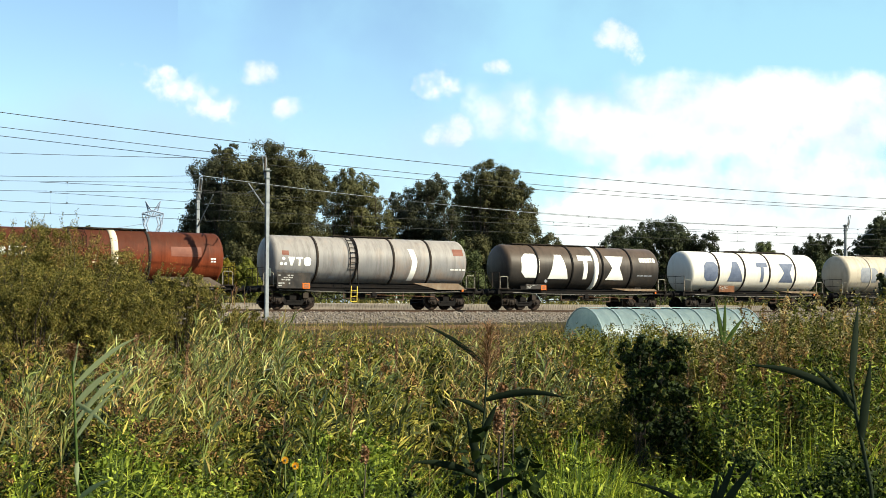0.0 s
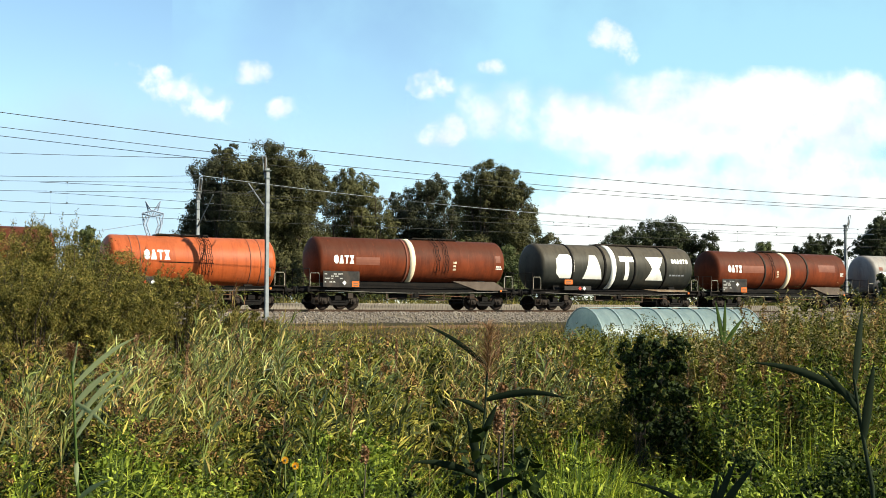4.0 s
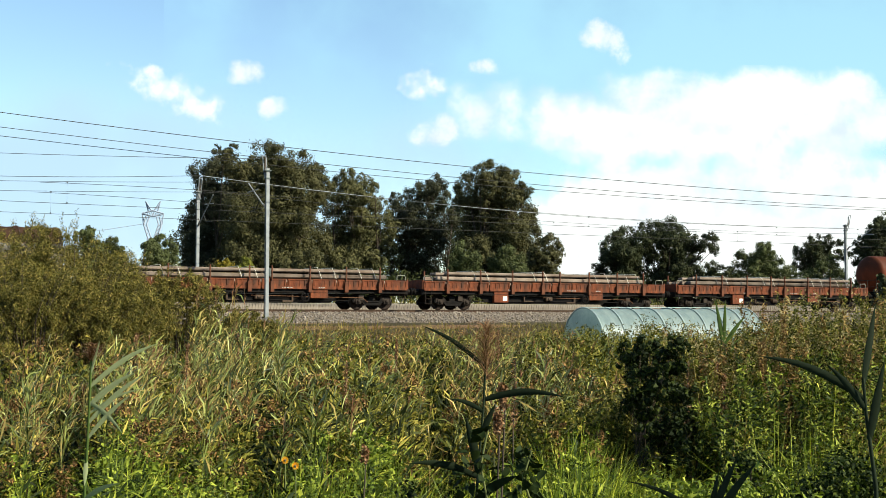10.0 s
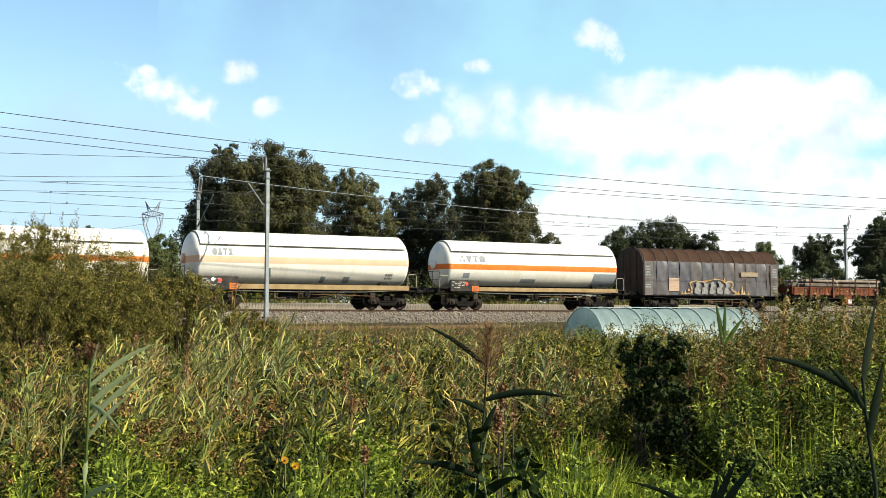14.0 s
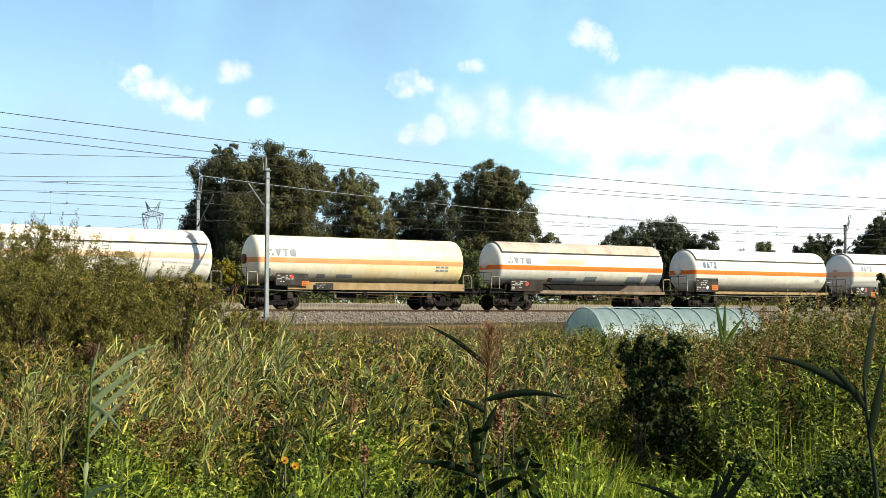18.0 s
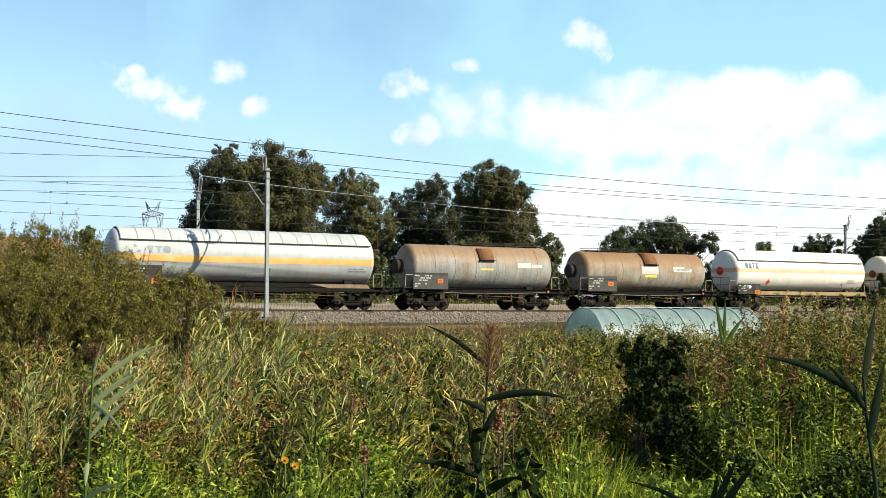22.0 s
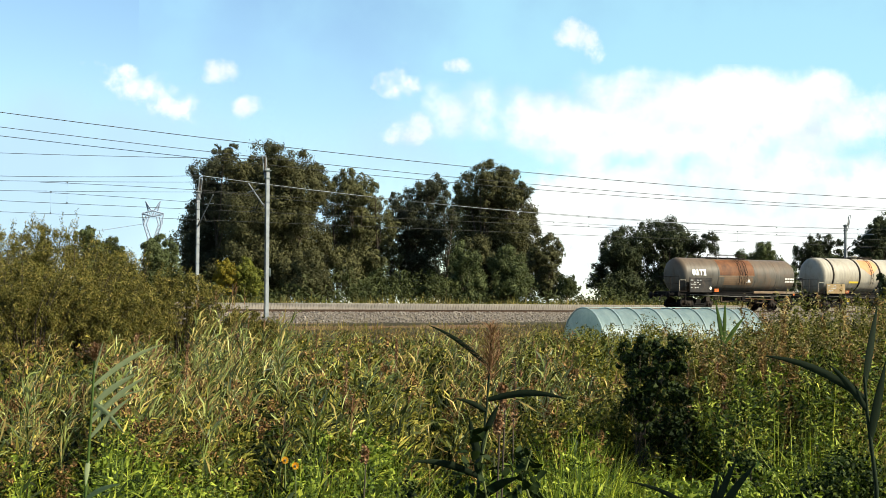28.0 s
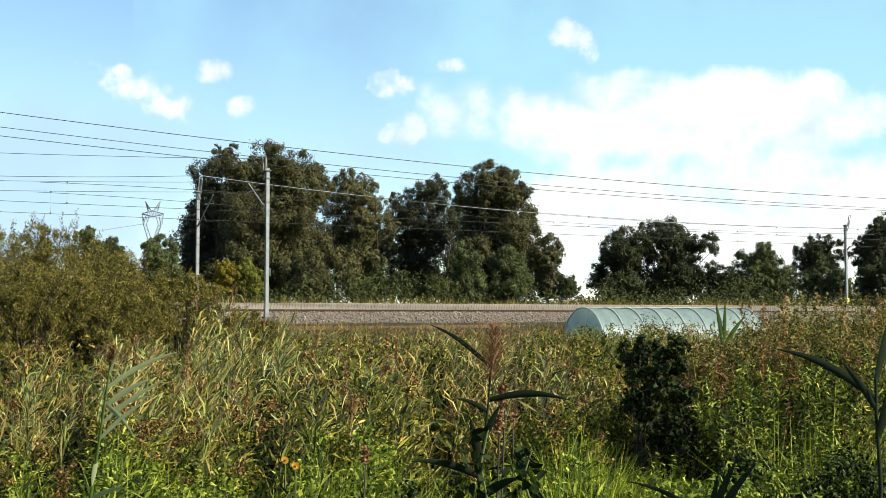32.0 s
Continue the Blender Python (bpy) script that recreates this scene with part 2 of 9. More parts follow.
L_GREYWILLOW = foliage("dark grey willow leaves", [(0.0189, 0.022, 0.012), (0.0336, 0.036, 0.018), (0.0609, 0.061, 0.033)], trans=0.1)
L_YELLOWGREEN = foliage("yellow green bush leaves", [(0.045, 0.06, 0.010), (0.10, 0.115, 0.018), (0.19, 0.18, 0.03)], trans=0.3)
L_DARK = foliage("dark green leaves", [(0.011, 0.016, 0.007), (0.024, 0.030, 0.013), (0.052, 0.058, 0.025)], trans=0.1)
L_BUSH = foliage("bush leaves", [(0.014, 0.020, 0.006), (0.034, 0.044, 0.013), (0.070, 0.076, 0.025)], trans=0.12)
L_SHRUB = foliage("olive willow shrub leaves", [(0.022, 0.022, 0.005), (0.070, 0.066, 0.013), (0.140, 0.122, 0.026), (0.24, 0.185, 0.05)], trans=0.15, tip=1)
L_YELLOW = foliage("autumn yellow leaves", [(0.051, 0.0638, 0.0102), (0.128, 0.115, 0.0136), (0.289, 0.204, 0.0213)], trans=0.3)
L_REED = foliage("reed leaves", [(0.022, 0.029, 0.006), (0.078, 0.094, 0.022), (0.17, 0.195, 0.048), (0.33, 0.345, 0.10)], trans=0.25, tip=1, spec=0.35, rough=0.45)
L_PLUME = foliage("brown reed plumes", [(0.10, 0.046, 0.02), (0.17, 0.09, 0.045), (0.28, 0.18, 0.10)], trans=0.2, tip=1)
L_STRAW = foliage("dry straw stalks", [(0.07, 0.05, 0.018), (0.25, 0.19, 0.06), (0.42, 0.33, 0.12)], trans=0.2, tip=1)
L_GRASS = foliage("fresh green grass", [(0.01836, 0.035, 0.00144), (0.06528, 0.099, 0.0036), (0.1734, 0.215, 0.01008), (0.4131, 0.419, 0.02952)], trans=0.35, tip=1, spec=0.3, rough=0.5)
L_WEED = foliage("light green weed leaves", [(0.02142, 0.038, 0.00216), (0.07956, 0.11, 0.0072), (0.1734, 0.215, 0.02016), (0.306, 0.34, 0.0468)], trans=0.3, tip=1, spec=0.2)
L_DRYGRASS = foliage("dry trackside grass", [(0.05, 0.042, 0.012), (0.11, 0.088, 0.024), (0.21, 0.165, 0.045), (0.40, 0.31, 0.11)], trans=0.2, tip=1)
L_RUSTGRASS = foliage("rust brown dry grass", [(0.06, 0.04, 0.015), (0.16, 0.09, 0.03), (0.30, 0.20, 0.07)], trans=0.25, tip=1)
L_PALE = foliage("pale green tree leaves", [(0.022, 0.034, 0.012), (0.052, 0.066, 0.024), (0.105, 0.115, 0.044)], trans=0.15)
L_NEARGREEN = foliage("dark green reed blade", [(0.025, 0.045, 0.010), (0.05, 0.08, 0.018), (0.09, 0.13, 0.03)], trans=0.3, tip=1)
# blade colour darkened to stand for shade on the near reeds
L_NEARSHADE = foliage("blue green reed blade", [(0.007, 0.012, 0.006), (0.013, 0.020, 0.010), (0.022, 0.032, 0.016)], trans=0.2, tip=1)
# nearly black because the shade over the bush is in the leaf colour
L_IVY = foliage("ivy leaves darkened as in shade", [(0.004, 0.008, 0.002), (0.010, 0.018, 0.003), (0.045, 0.058, 0.009)], trans=0.1, tip=1)
L_OLIVE = foliage("olive green weed leaves", [(0.02142, 0.023, 0.00288), (0.07038, 0.071, 0.00792), (0.1428, 0.132, 0.018), (0.2244, 0.17, 0.0324)], trans=0.25, tip=1)
# green darkened to carry the shade of the field's right corner
L_BRAMBLE = foliage("bramble leaves darkened as in shade", [(0.004, 0.009, 0.001), (0.010, 0.019, 0.002), (0.025, 0.038, 0.006), (0.10, 0.12, 0.020)], trans=0.15, tip=1)
# the shade deep between the plants is put into this leaf colour
L_LOWSHADE = foliage("low green leaves darkened as in shade", [(0.006, 0.011, 0.001), (0.013, 0.022, 0.003), (0.030, 0.042, 0.005)], trans=0.1, tip=1)
L_RUSTWEED = foliage("rust brown seed heads", [(0.035, 0.020, 0.008), (0.090, 0.050, 0.018), (0.18, 0.098, 0.034), (0.30, 0.18, 0.065)], trans=0.15, tip=1)
L_FRESH = foliage("fresh yellow green grass", [(0.045, 0.080, 0.004), (0.12, 0.17, 0.009), (0.22, 0.26, 0.016), (0.36, 0.37, 0.036)], trans=0.35, tip=1, spec=0.3, rough=0.5)
L_DEEP = foliage("mixed green leaves", [(0.00612, 0.014, 0.00072), (0.02448, 0.041, 0.00288), (0.07854, 0.105, 0.00864), (0.1836, 0.215, 0.0216), (0.306, 0.32, 0.0468)], trans=0.25, tip=1, spec=0.2)
L_MIXED = foliage("mixed green and dry leaves", [(0.00612, 0.01, 0.00072), (0.02448, 0.031, 0.00288), (0.0816, 0.087, 0.00864), (0.1836, 0.17, 0.0216), (0.3672, 0.3, 0.0612)], trans=0.2, tip=1, spec=0.25)
L_GOLD = foliage("golden green weed leaves", [(0.016, 0.022, 0.003), (0.040, 0.046, 0.006), (0.090, 0.090, 0.012), (0.155, 0.145, 0.025), (0.23, 0.195, 0.046)], trans=0.2, tip=1)


# ---- mesh helpers ----
class Shape:
    """Vertices and faces that grow piece by piece, then one mesh."""

    def __init__(self):
        self.v, self.f, self.sm = [], [], []

    def add(self, verts, faces, smooth=False):
        o = len(self.v)
        self.v.extend(tuple(p) for p in verts)
        self.f.extend(tuple(i + o for i in q) for q in faces)
        self.sm.extend([smooth] * len(faces))
        return self

    def box(self, x0, x1, y0, y1, z0, z1, bev=0.0):
        if bev <= 0:
            return self.add([(x, y, z) for z in (z0, z1) for y in (y0, y1) for x in (x0, x1)],
                            [(0, 2, 3, 1), (4, 5, 7, 6), (0, 1, 5, 4), (2, 6, 7, 3), (0, 4, 6, 2), (1, 3, 7, 5)])
        b = min(bev, (x1 - x0) / 2.01, (y1 - y0) / 2.01, (z1 - z0) / 2.01)
        vs = []
        for z, i in ((z0, b), (z0 + b, 0), (z1 - b, 0), (z1, b)):
            vs += [(x0 + i, y0 + i, z), (x1 - i, y0 + i, z), (x1 - i, y1 - i, z), (x0 + i, y1 - i, z)]
        fs = [(3, 2, 1, 0), (12, 13, 14, 15)]
        for k in range(3):
            for j in range(4):
                a, c = 4 * k + j, 4 * k + (j + 1) % 4
                fs.append((a, c, c + 4, a + 4))
        return self.add(vs, fs)

    def prism(self, poly, axis, lo, hi):
        """A polygon in the two other axes, pulled from lo to hi along axis (0, 1 or 2)."""
        n = len(poly)
        vs = []
        for w in (lo, hi):
            for a, b in poly:
                p = [a, b]
                p.insert(axis, w)
                vs.append(p)
        fs = [tuple(range(n)), tuple(range(2 * n - 1, n - 1, -1))]
        fs += [(i, i + n, (i + 1) % n + n, (i + 1) % n) for i in range(n)]
        return self.add(vs, fs)

    def tube(self, pts, r, n=8, cap=True, smooth=True):
        """A round bar along points; r is one radius or one for each point."""
        pts = [Vector(p) for p in pts]
        rs = r if isinstance(r, (list, tuple)) else [r] * len(pts)
        vs, up = [], None
        for i, p in enumerate(pts):
            t = (pts[min(i + 1, len(pts) - 1)] - pts[max(i - 1, 0)]).normalized()
            if up is None or abs(up.dot(t)) > 0.95:
                up = Vector((0, 0, 1)) if abs(t.z) < 0.9 else Vector((1, 0, 0))
            a = t.cross(up).normalized()
            up = a.cross(t).normalized()
            for k in range(n):
                an = 2 * math.pi * k / n
                vs.append(p + (a * math.cos(an) + up * math.sin(an)) * rs[i])
        fs = []
        for i in range(len(pts) - 1):
            for k in range(n):
                fs.append((i * n + k, i * n + (k + 1) % n, (i + 1) * n + (k + 1) % n, (i + 1) * n + k))
        o = len(self.f)
        self.add(vs, fs, smooth)
        if cap:
            e = len(vs) - n
            self.add(vs[:n], [tuple(range(n - 1, -1, -1))])
            self.add(vs[e:], [tuple(range(n))])
        return self

    def lathe(self, prof, axis=0, n=32, c=(0, 0, 0), a0=0.0, a1=2 * math.pi, smooth=True):
        """A profile of (along, radius) turned round an axis through c."""
        vs = []
        full = abs(a1 - a0 - 2 * math.pi) < 1e-6
        m = n if full else n + 1
        for u, r in prof:
            for k in range(m):
                an = a0 + (a1 - a0) * k / n
                p = [r * math.cos(an), r * math.sin(an)]
                p.insert(axis, u)
                vs.append((p[0] + c[0], p[1] + c[1], p[2] + c[2]))
        fs = []
        for i in range(len(prof) - 1):
            for k in range(n):
                k2 = (k + 1) % m
                fs.append((i * m + k, i * m + k2, (i + 1) * m + k2, (i + 1) * m + k))
        return self.add(vs, fs, smooth)

    def mesh(self, name, mat):
        me = bpy.data.meshes.new(name)
        me.from_pydata(self.v, [], self.f)
        me.polygons.foreach_set("use_smooth", self.sm)
        if mat:
            me.materials.append(mat)
        me.validate()
        bm = bmesh.new()
        bm.from_mesh(me)
        bmesh.ops.recalc_face_normals(bm, faces=bm.faces)
        bm.to_mesh(me)
        bm.free()
        return me


def part(name, shape, material, parent, label="", at=None):
    """One mesh object under a thing or a part; shape is a Shape, or a mesh that others share."""
    me = shape.mesh(name, material) if isinstance(shape, Shape) else shape
    ob = new(name, me)
    ob.parent = parent
    if at is not None:
        ob.matrix_basis = at
    if label:
        ob["label"] = label
    return ob


def thing(name, label, category, m=None, group="", kind=""):
    ob = new(name)
    ob.empty_display_size = 0.2
    if m is not None:
        ob.matrix_basis = m
    return tagged(ob, label, category, group, kind)


def solid(name, shape, mat, label, category, m=None, group="", kind=""):
    ob = new(name, shape.mesh(name, mat) if isinstance(shape, Shape) else shape)
    if m is not None:
        ob.matrix_basis = m
    return tagged(ob, label, category, group, kind)


def sheet_mesh(name, verts, quads, mats, index=None, smooth=False):
    """A mesh out of numpy arrays; many leaves or blades in one go."""
    me = bpy.data.meshes.new(name)
    nv, nq, k = len(verts), len(quads), quads.shape[1]
    me.vertices.add(nv)
    me.vertices.foreach_set("co", np.ascontiguousarray(verts, dtype=np.float32).ravel())
    me.loops.add(nq * k)
    me.loops.foreach_set("vertex_index", np.ascontiguousarray(quads, dtype=np.int32).ravel())
    me.polygons.add(nq)
    me.polygons.foreach_set("loop_start", np.arange(0, nq * k, k, dtype=np.int32))
    for m in mats:
        me.materials.append(m)
    if index is not None:
        me.polygons.foreach_set("material_index", np.ascontiguousarray(index, dtype=np.int32))
    if smooth:
        me.polygons.foreach_set("use_smooth", np.ones(nq, dtype=bool))
    me.update(calc_edges=True)
    return me


# ---- the line of the railway ----
TURN = 29.43                     # degrees from +x
PERP = 64.0                      # from the camera's place to the near track's axis
RAIL = 1.985                     # top of rail
ALONG = Vector((math.cos(radians(TURN)), math.sin(radians(TURN)), 0))
AWAY = Vector((-math.sin(radians(TURN)), math.cos(radians(TURN)), 0))


def line_point(s, off, z=0.0):
    """s metres along the near track, off metres beyond its axis, z over the rail."""
    return ALONG * s + AWAY * (PERP + off) + Vector((0, 0, RAIL + z))


def line_pose(s, off=0.0, z=0.0):
    p = line_point(s, off, z)
    return pose(p.x, p.y, p.z, 0, 0, TURN)


# ---- ground and railway bed ----
def ground_sheet():
    """One sheet to the horizon: the field, the bank of the railway as a rise along its line, the land beyond."""
    offs = [-400, -120, -64, -58, -45, -30, -20, -14, -9.5, -7.0, -5.2, -4.6, 9.0, 10.5, 13, 16, 22, 40, 80, 160, 400, 1200, 3500]
    hs = [0, 0, 0, 0, 0, 0, 0.02, 0.05, 0.2, 0.75, 1.12, 1.2, 1.25, 2.0, 2.3, 2.25, 1.9, 1.6, 1.5, 1.3, 0.9, 0, 0]
    ss = [-3000, -900, -300] + list(range(-120, 241, 6)) + [300, 500, 1000, 3000]
    vs, fs = [], []
    rnd = random.Random(4)
    for o, h in zip(offs, hs):
        for s in ss:
            p = ALONG * s + AWAY * (PERP + o)
            j = 0.06 if -9.6 < o < 30 else 0.03
            vs.append((p.x, p.y, h + rnd.uniform(-j, j)))
    n = len(ss)
    for i in range(len(offs) - 1):
        for k in range(n - 1):
            fs.append((i * n + k, i * n + k + 1, (i + 1) * n + k + 1, (i + 1) * n + k))
    sh = Shape()
    sh.add(vs, fs, True)
    return solid("ground", sh, M_SOIL, "overgrown flat field with a low railway bank", "ground", kind="structure")


ground = ground_sheet()
bank = Shape()
bank.prism([(-7.4, 0.55), (-5.6, 1.06), (-4.2, 1.22), (9.6, 1.24), (10.4, 1.0), (10.4, 0.3), (-7.4, 0.3)], 0, -260, 330)
foot = line_point(0, 0, -RAIL)
solid("railway_bank", bank, M_BANK, "bare dry earth of the railway bank", "embankment", pose(foot.x, foot.y, 0.0, 0, 0, TURN), kind="structure")


def ballast_bed(off, z):
    sh = Shape()
    sh.prism([(off - 3.4, 1.2), (off - 1.75, RAIL - 0.19 + z), (off + 1.75, RAIL - 0.19 + z), (off + 3.4, 1.2)], 0, -255, 325)
    return solid("ballast", sh, M_BALLAST, "grey-brown crushed stone ballast under the track", "ballast", pose(foot.x, foot.y, 0.0, 0, 0, TURN), kind="structure")


ballast_bed(0.0, 0.0)
ballast_bed(4.0, 0.02)


def loose_stones():
    """Crushed stone on the shoulder that faces the field, and on the bed."""
    rng = np.random.default_rng(7)
    n = 11000
    s = rng.uniform(8, 105, n)
    u = rng.uniform(0, 1, n)
    off = -3.5 + u * 2.2
    z = np.interp(off, [-3.5, -1.75, -1.2], [1.2, RAIL - 0.19, RAIL - 0.185])
    r = rng.uniform(0.04, 0.09, n)
    base = np.array([(1, 0, 0), (0, 1, 0), (-1, 0, 0), (0, -1, 0), (0, 0, 1), (0, 0, -1)], float)
    sc = rng.uniform(0.7, 1.35, (n, 1, 3)) * r[:, None, None]
    an = rng.uniform(0, 6.28, n)
    c, sn = np.cos(an), np.sin(an)
    v = base[None] * sc
    v = v + rng.normal(0, 0.012, v.shape)
    x = v[..., 0] * c[:, None] - v[..., 1] * sn[:, None]
    y = v[..., 0] * sn[:, None] + v[..., 1] * c[:, None]
    P = np.stack([x + s[:, None], y + off[:, None], v[..., 2] + z[:, None]], -1).reshape(-1, 3)
    tri = np.array([(0, 1, 4), (1, 2, 4), (2, 3, 4), (3, 0, 4), (1, 0, 5), (2, 1, 5), (3, 2, 5), (0, 3, 5)])
    F = (tri[None] + (np.arange(n) * 6)[:, None, None]).reshape(-1, 3)
    me = sheet_mesh("ballast_stones", P, F, [M_STONES])
    ob = new("ballast_stones", me)
    q = line_point(0, 0, -RAIL)
    ob.matrix_basis = pose(q.x, q.y, 0, 0, 0, TURN)
    tagged(ob, "loose grey-brown crushed stones on the ballast shoulder", "ballast", kind="stuff")


loose_stones()


def rail_track(off, dz):
    t = thing("railway_track", "straight railway track with rusty rails on concrete sleepers", "track", line_pose(0, off, dz), kind="structure")
    prof = [(-0.075, -0.172), (0.075, -0.172), (0.075, -0.155), (0.012, -0.135), (0.012, -0.045), (0.036, -0.035), (0.036, -0.004),
            (0.026, 0.0), (-0.026, 0.0), (-0.036, -0.004), (-0.036, -0.035), (-0.012, -0.045), (-0.012, -0.135), (-0.075, -0.155)]
    for y in (-0.7535, 0.7535):
        sh = Shape()
        sh.prism([(a + y, b) for a, b in prof], 0, -250, 320)
        part("rail", sh, M_RAIL, t, "rust-brown steel rail")
    me = Shape().box(-0.13, 0.13, -1.3, 1.3, -0.38, -0.18, 0.02).mesh("sleeper", M_CONCRETE)
    for i in range(150):
        part("sleeper", me, None, t, at=pose(8 + i * 0.6, 0, 0.005))
    return t


rail_track(0.0, 0.0)
rail_track(4.0, 0.02)


def ribbed_kerb():
    """The pale ribbed strip that shows behind the near track: precast units, side by side."""
    t = thing("trackside_kerb", "long low kerb of pale ribbed concrete units beyond the tracks", "kerb", line_pose(0, 5.75, 0.1), kind="structure")
    sh = Shape()
    sh.box(0.01, 1.19, -0.05, 0.05, -0.25, 0.33, 0.012)
    for k in range(6):
        x = 0.03 + k * 0.196
        sh.prism([(x, -0.18), (x + 0.10, -0.18), (x + 0.20, 0.30), (x + 0.10, 0.30)], 1, -0.085, -0.045)
    me = sh.mesh("kerb_unit", M_CONCRETE)
    for i in range(92):
        part("kerb_unit", me, None, t, at=pose(4 + i * 1.2, 0, 0.0))


ribbed_kerb()


# ---- poles and wires ----
def catenary_pole(s, off, side, top, label):
    """side: +1 where the arm reaches away from the camera, -1 towards it."""
    t = thing("catenary_pole", label, "pole", line_pose(s, off, -0.75), "poles along the railway")
    h = top + 0.75
    sh = Shape()
    for y in (-0.08, 0.08):
        sh.prism([(-0.09, y - 0.012), (0.09, y - 0.012), (0.09, y + 0.012), (-0.09, y + 0.012)], 2, 0.1, h)
    sh.box(-0.01, 0.01, -0.07, 0.07, 0.1, h)
    part("mast", sh, M_POLE, t, "galvanised steel H-section mast")
    part("footing", Shape().box(-0.3, 0.3, -0.3, 0.3, -0.6, -0.2, 0.03), M_CONCRETE, t, "concrete footing")
    part("cap_plate", Shape().box(-0.17, 0.17, -0.15, 0.15, h - 0.16, h - 0.08, 0.01), M_DARKPOLE, t)
    part("collar", Shape().box(-0.14, 0.14, -0.13, 0.13, h - 0.55, h - 0.49), M_DARKPOLE, t)
    # bracket of the feeder on top
    b = Shape()
    for dx in (-0.09, 0.09):
        b.tube([(dx, side * 0.12, h - 0.5), (dx, side * 0.3, h - 0.1), (dx, side * 0.5, h + 0.75)], 0.028, 6)
    b.tube([(-0.09, side * 0.3, h - 0.1), (0.09, side * 0.3, h - 0.1)], 0.03, 6)
    b.tube([(-0.09, side * 0.48, h + 0.7), (0.09, side * 0.48, h + 0.7)], 0.03, 6)
    part("feeder_bracket", b, M_POLE, t, "light steel bracket")
    part("insulator", Shape().lathe([(h - 0.05 + i * 0.08, 0.03 if i % 2 else 0.05) for i in range(9)], 2, 10, (0, side * 0.32, 0)), M_CERAMIC, t, "brown ribbed insulator")
    # arm for the contact wire
    a = Shape()
    a.tube([(0, side * 0.15, h - 2.1), (0, side * 2.8, h - 0.5)], 0.034, 8)
    part("cantilever_strut", a, M_POLE, t, "slanted galvanised tube")
    a = Shape()
    a.tube([(0, side * 1.35, h - 0.95), (0, side * 2.9, h - 1.0)], 0.03, 8)
    part("top_tube", a, M_POLE, t)
    a = Shape()
    a.tube([(0, side * 0.9, h - 1.35), (0, side * 1.6, h - 2.0), (0, side * 2.6, h - 2.05)], 0.025, 6)
    part("registration_arm", a, M_WIRE, t, "dark registration arm")
    part("lower_insulator", Shape().tube([(0, side * 0.16, h - 2.1), (0, side * 0.42, h - 1.85)], [0.06, 0.06], 8), M_CERAMIC, t)
    part("switch_box", Shape().box(0.10, 0.17, -0.12, 0.12, 2.4, 2.85, 0.02), M_DARKPOLE, t, "small dark box on the mast")
    if side < 0:
        part("marker_plate", Shape().box(-0.15, 0.15, -0.15, -0.125, 1.55, 1.85), M_YELLOWPAINT, t, "small yellow plate")
    return t


catenary_pole(22.85, -5.0, 1, 7.26, "galvanised steel catenary mast with arm beside the near track")
catenary_pole(23.05, 7.0, -1, 7.2, "galvanised steel catenary mast with yellow plate beyond the tracks")
catenary_pole(78.3, 7.0, -1, 7.2, "galvanised steel catenary mast among distant trees")


def wire(off, pts, r, label, group="overhead wires", before=14.0, after=14.0, mat=None):
    """A wire in the plane off metres beyond the axis: a curve through three (s, height over the ground) points, going on before and after them."""
    (s0, z0), (s1, z1), (s2, z2) = pts
    co = np.polyfit([s0, s1, s2], [z0, z1, z2], 2)
    lo, hi = min(s0, s2) - before, max(s0, s2) + after
    sh = Shape()
    ps = [line_point(s, off, np.polyval(co, s) - RAIL) for s in np.linspace(lo, hi, 40)]
    sh.tube(ps, r, 6)
    return solid("overhead_wire", sh, mat or M_WIRE, label, "wire", group=group)


wire(-8.0, [(9.12, 10.60), (31.59, 9.68), (65.65, 9.46)], 0.017, "thin dark power wire above the field side")
wire(-3.2, [(9.92, 10.66), (34.3, 9.68), (71.26, 9.43)], 0.016, "thin dark feeder wire on the near masts")
wire(-2.8, [(9.99, 10.29), (34.53, 9.41), (71.72, 9.32)], 0.016, "thin dark feeder wire on the near masts")
wire(-4.6, [(9.71, 9.23), (14.97, 9.42), (22.52, 9.78)], 0.013, "thin feeder wire ending on the near mast", after=0.0)
wire(6.6, [(11.57, 9.38), (17.17, 9.65), (23.06, 10.06)], 0.015, "thin feeder wire reaching the far mast", after=0.0)
wire(6.6, [(23.1, 10.06), (52.75, 8.685), (78.3, 8.86)], 0.021, "thick pale feeder wire between the far masts", before=0.0, after=0.0, mat=M_POLE)
wire(0.3, [(12.5, 8.48), (18.57, 8.52), (24.0, 8.44)], 0.013, "short stitch wire below the messenger", before=0.0, after=3.0)
wire(4.3, [(13.0, 8.36), (17.81, 8.31), (24.0, 8.12)], 0.013, "short stitch wire below the messenger", before=0.0, after=3.0)


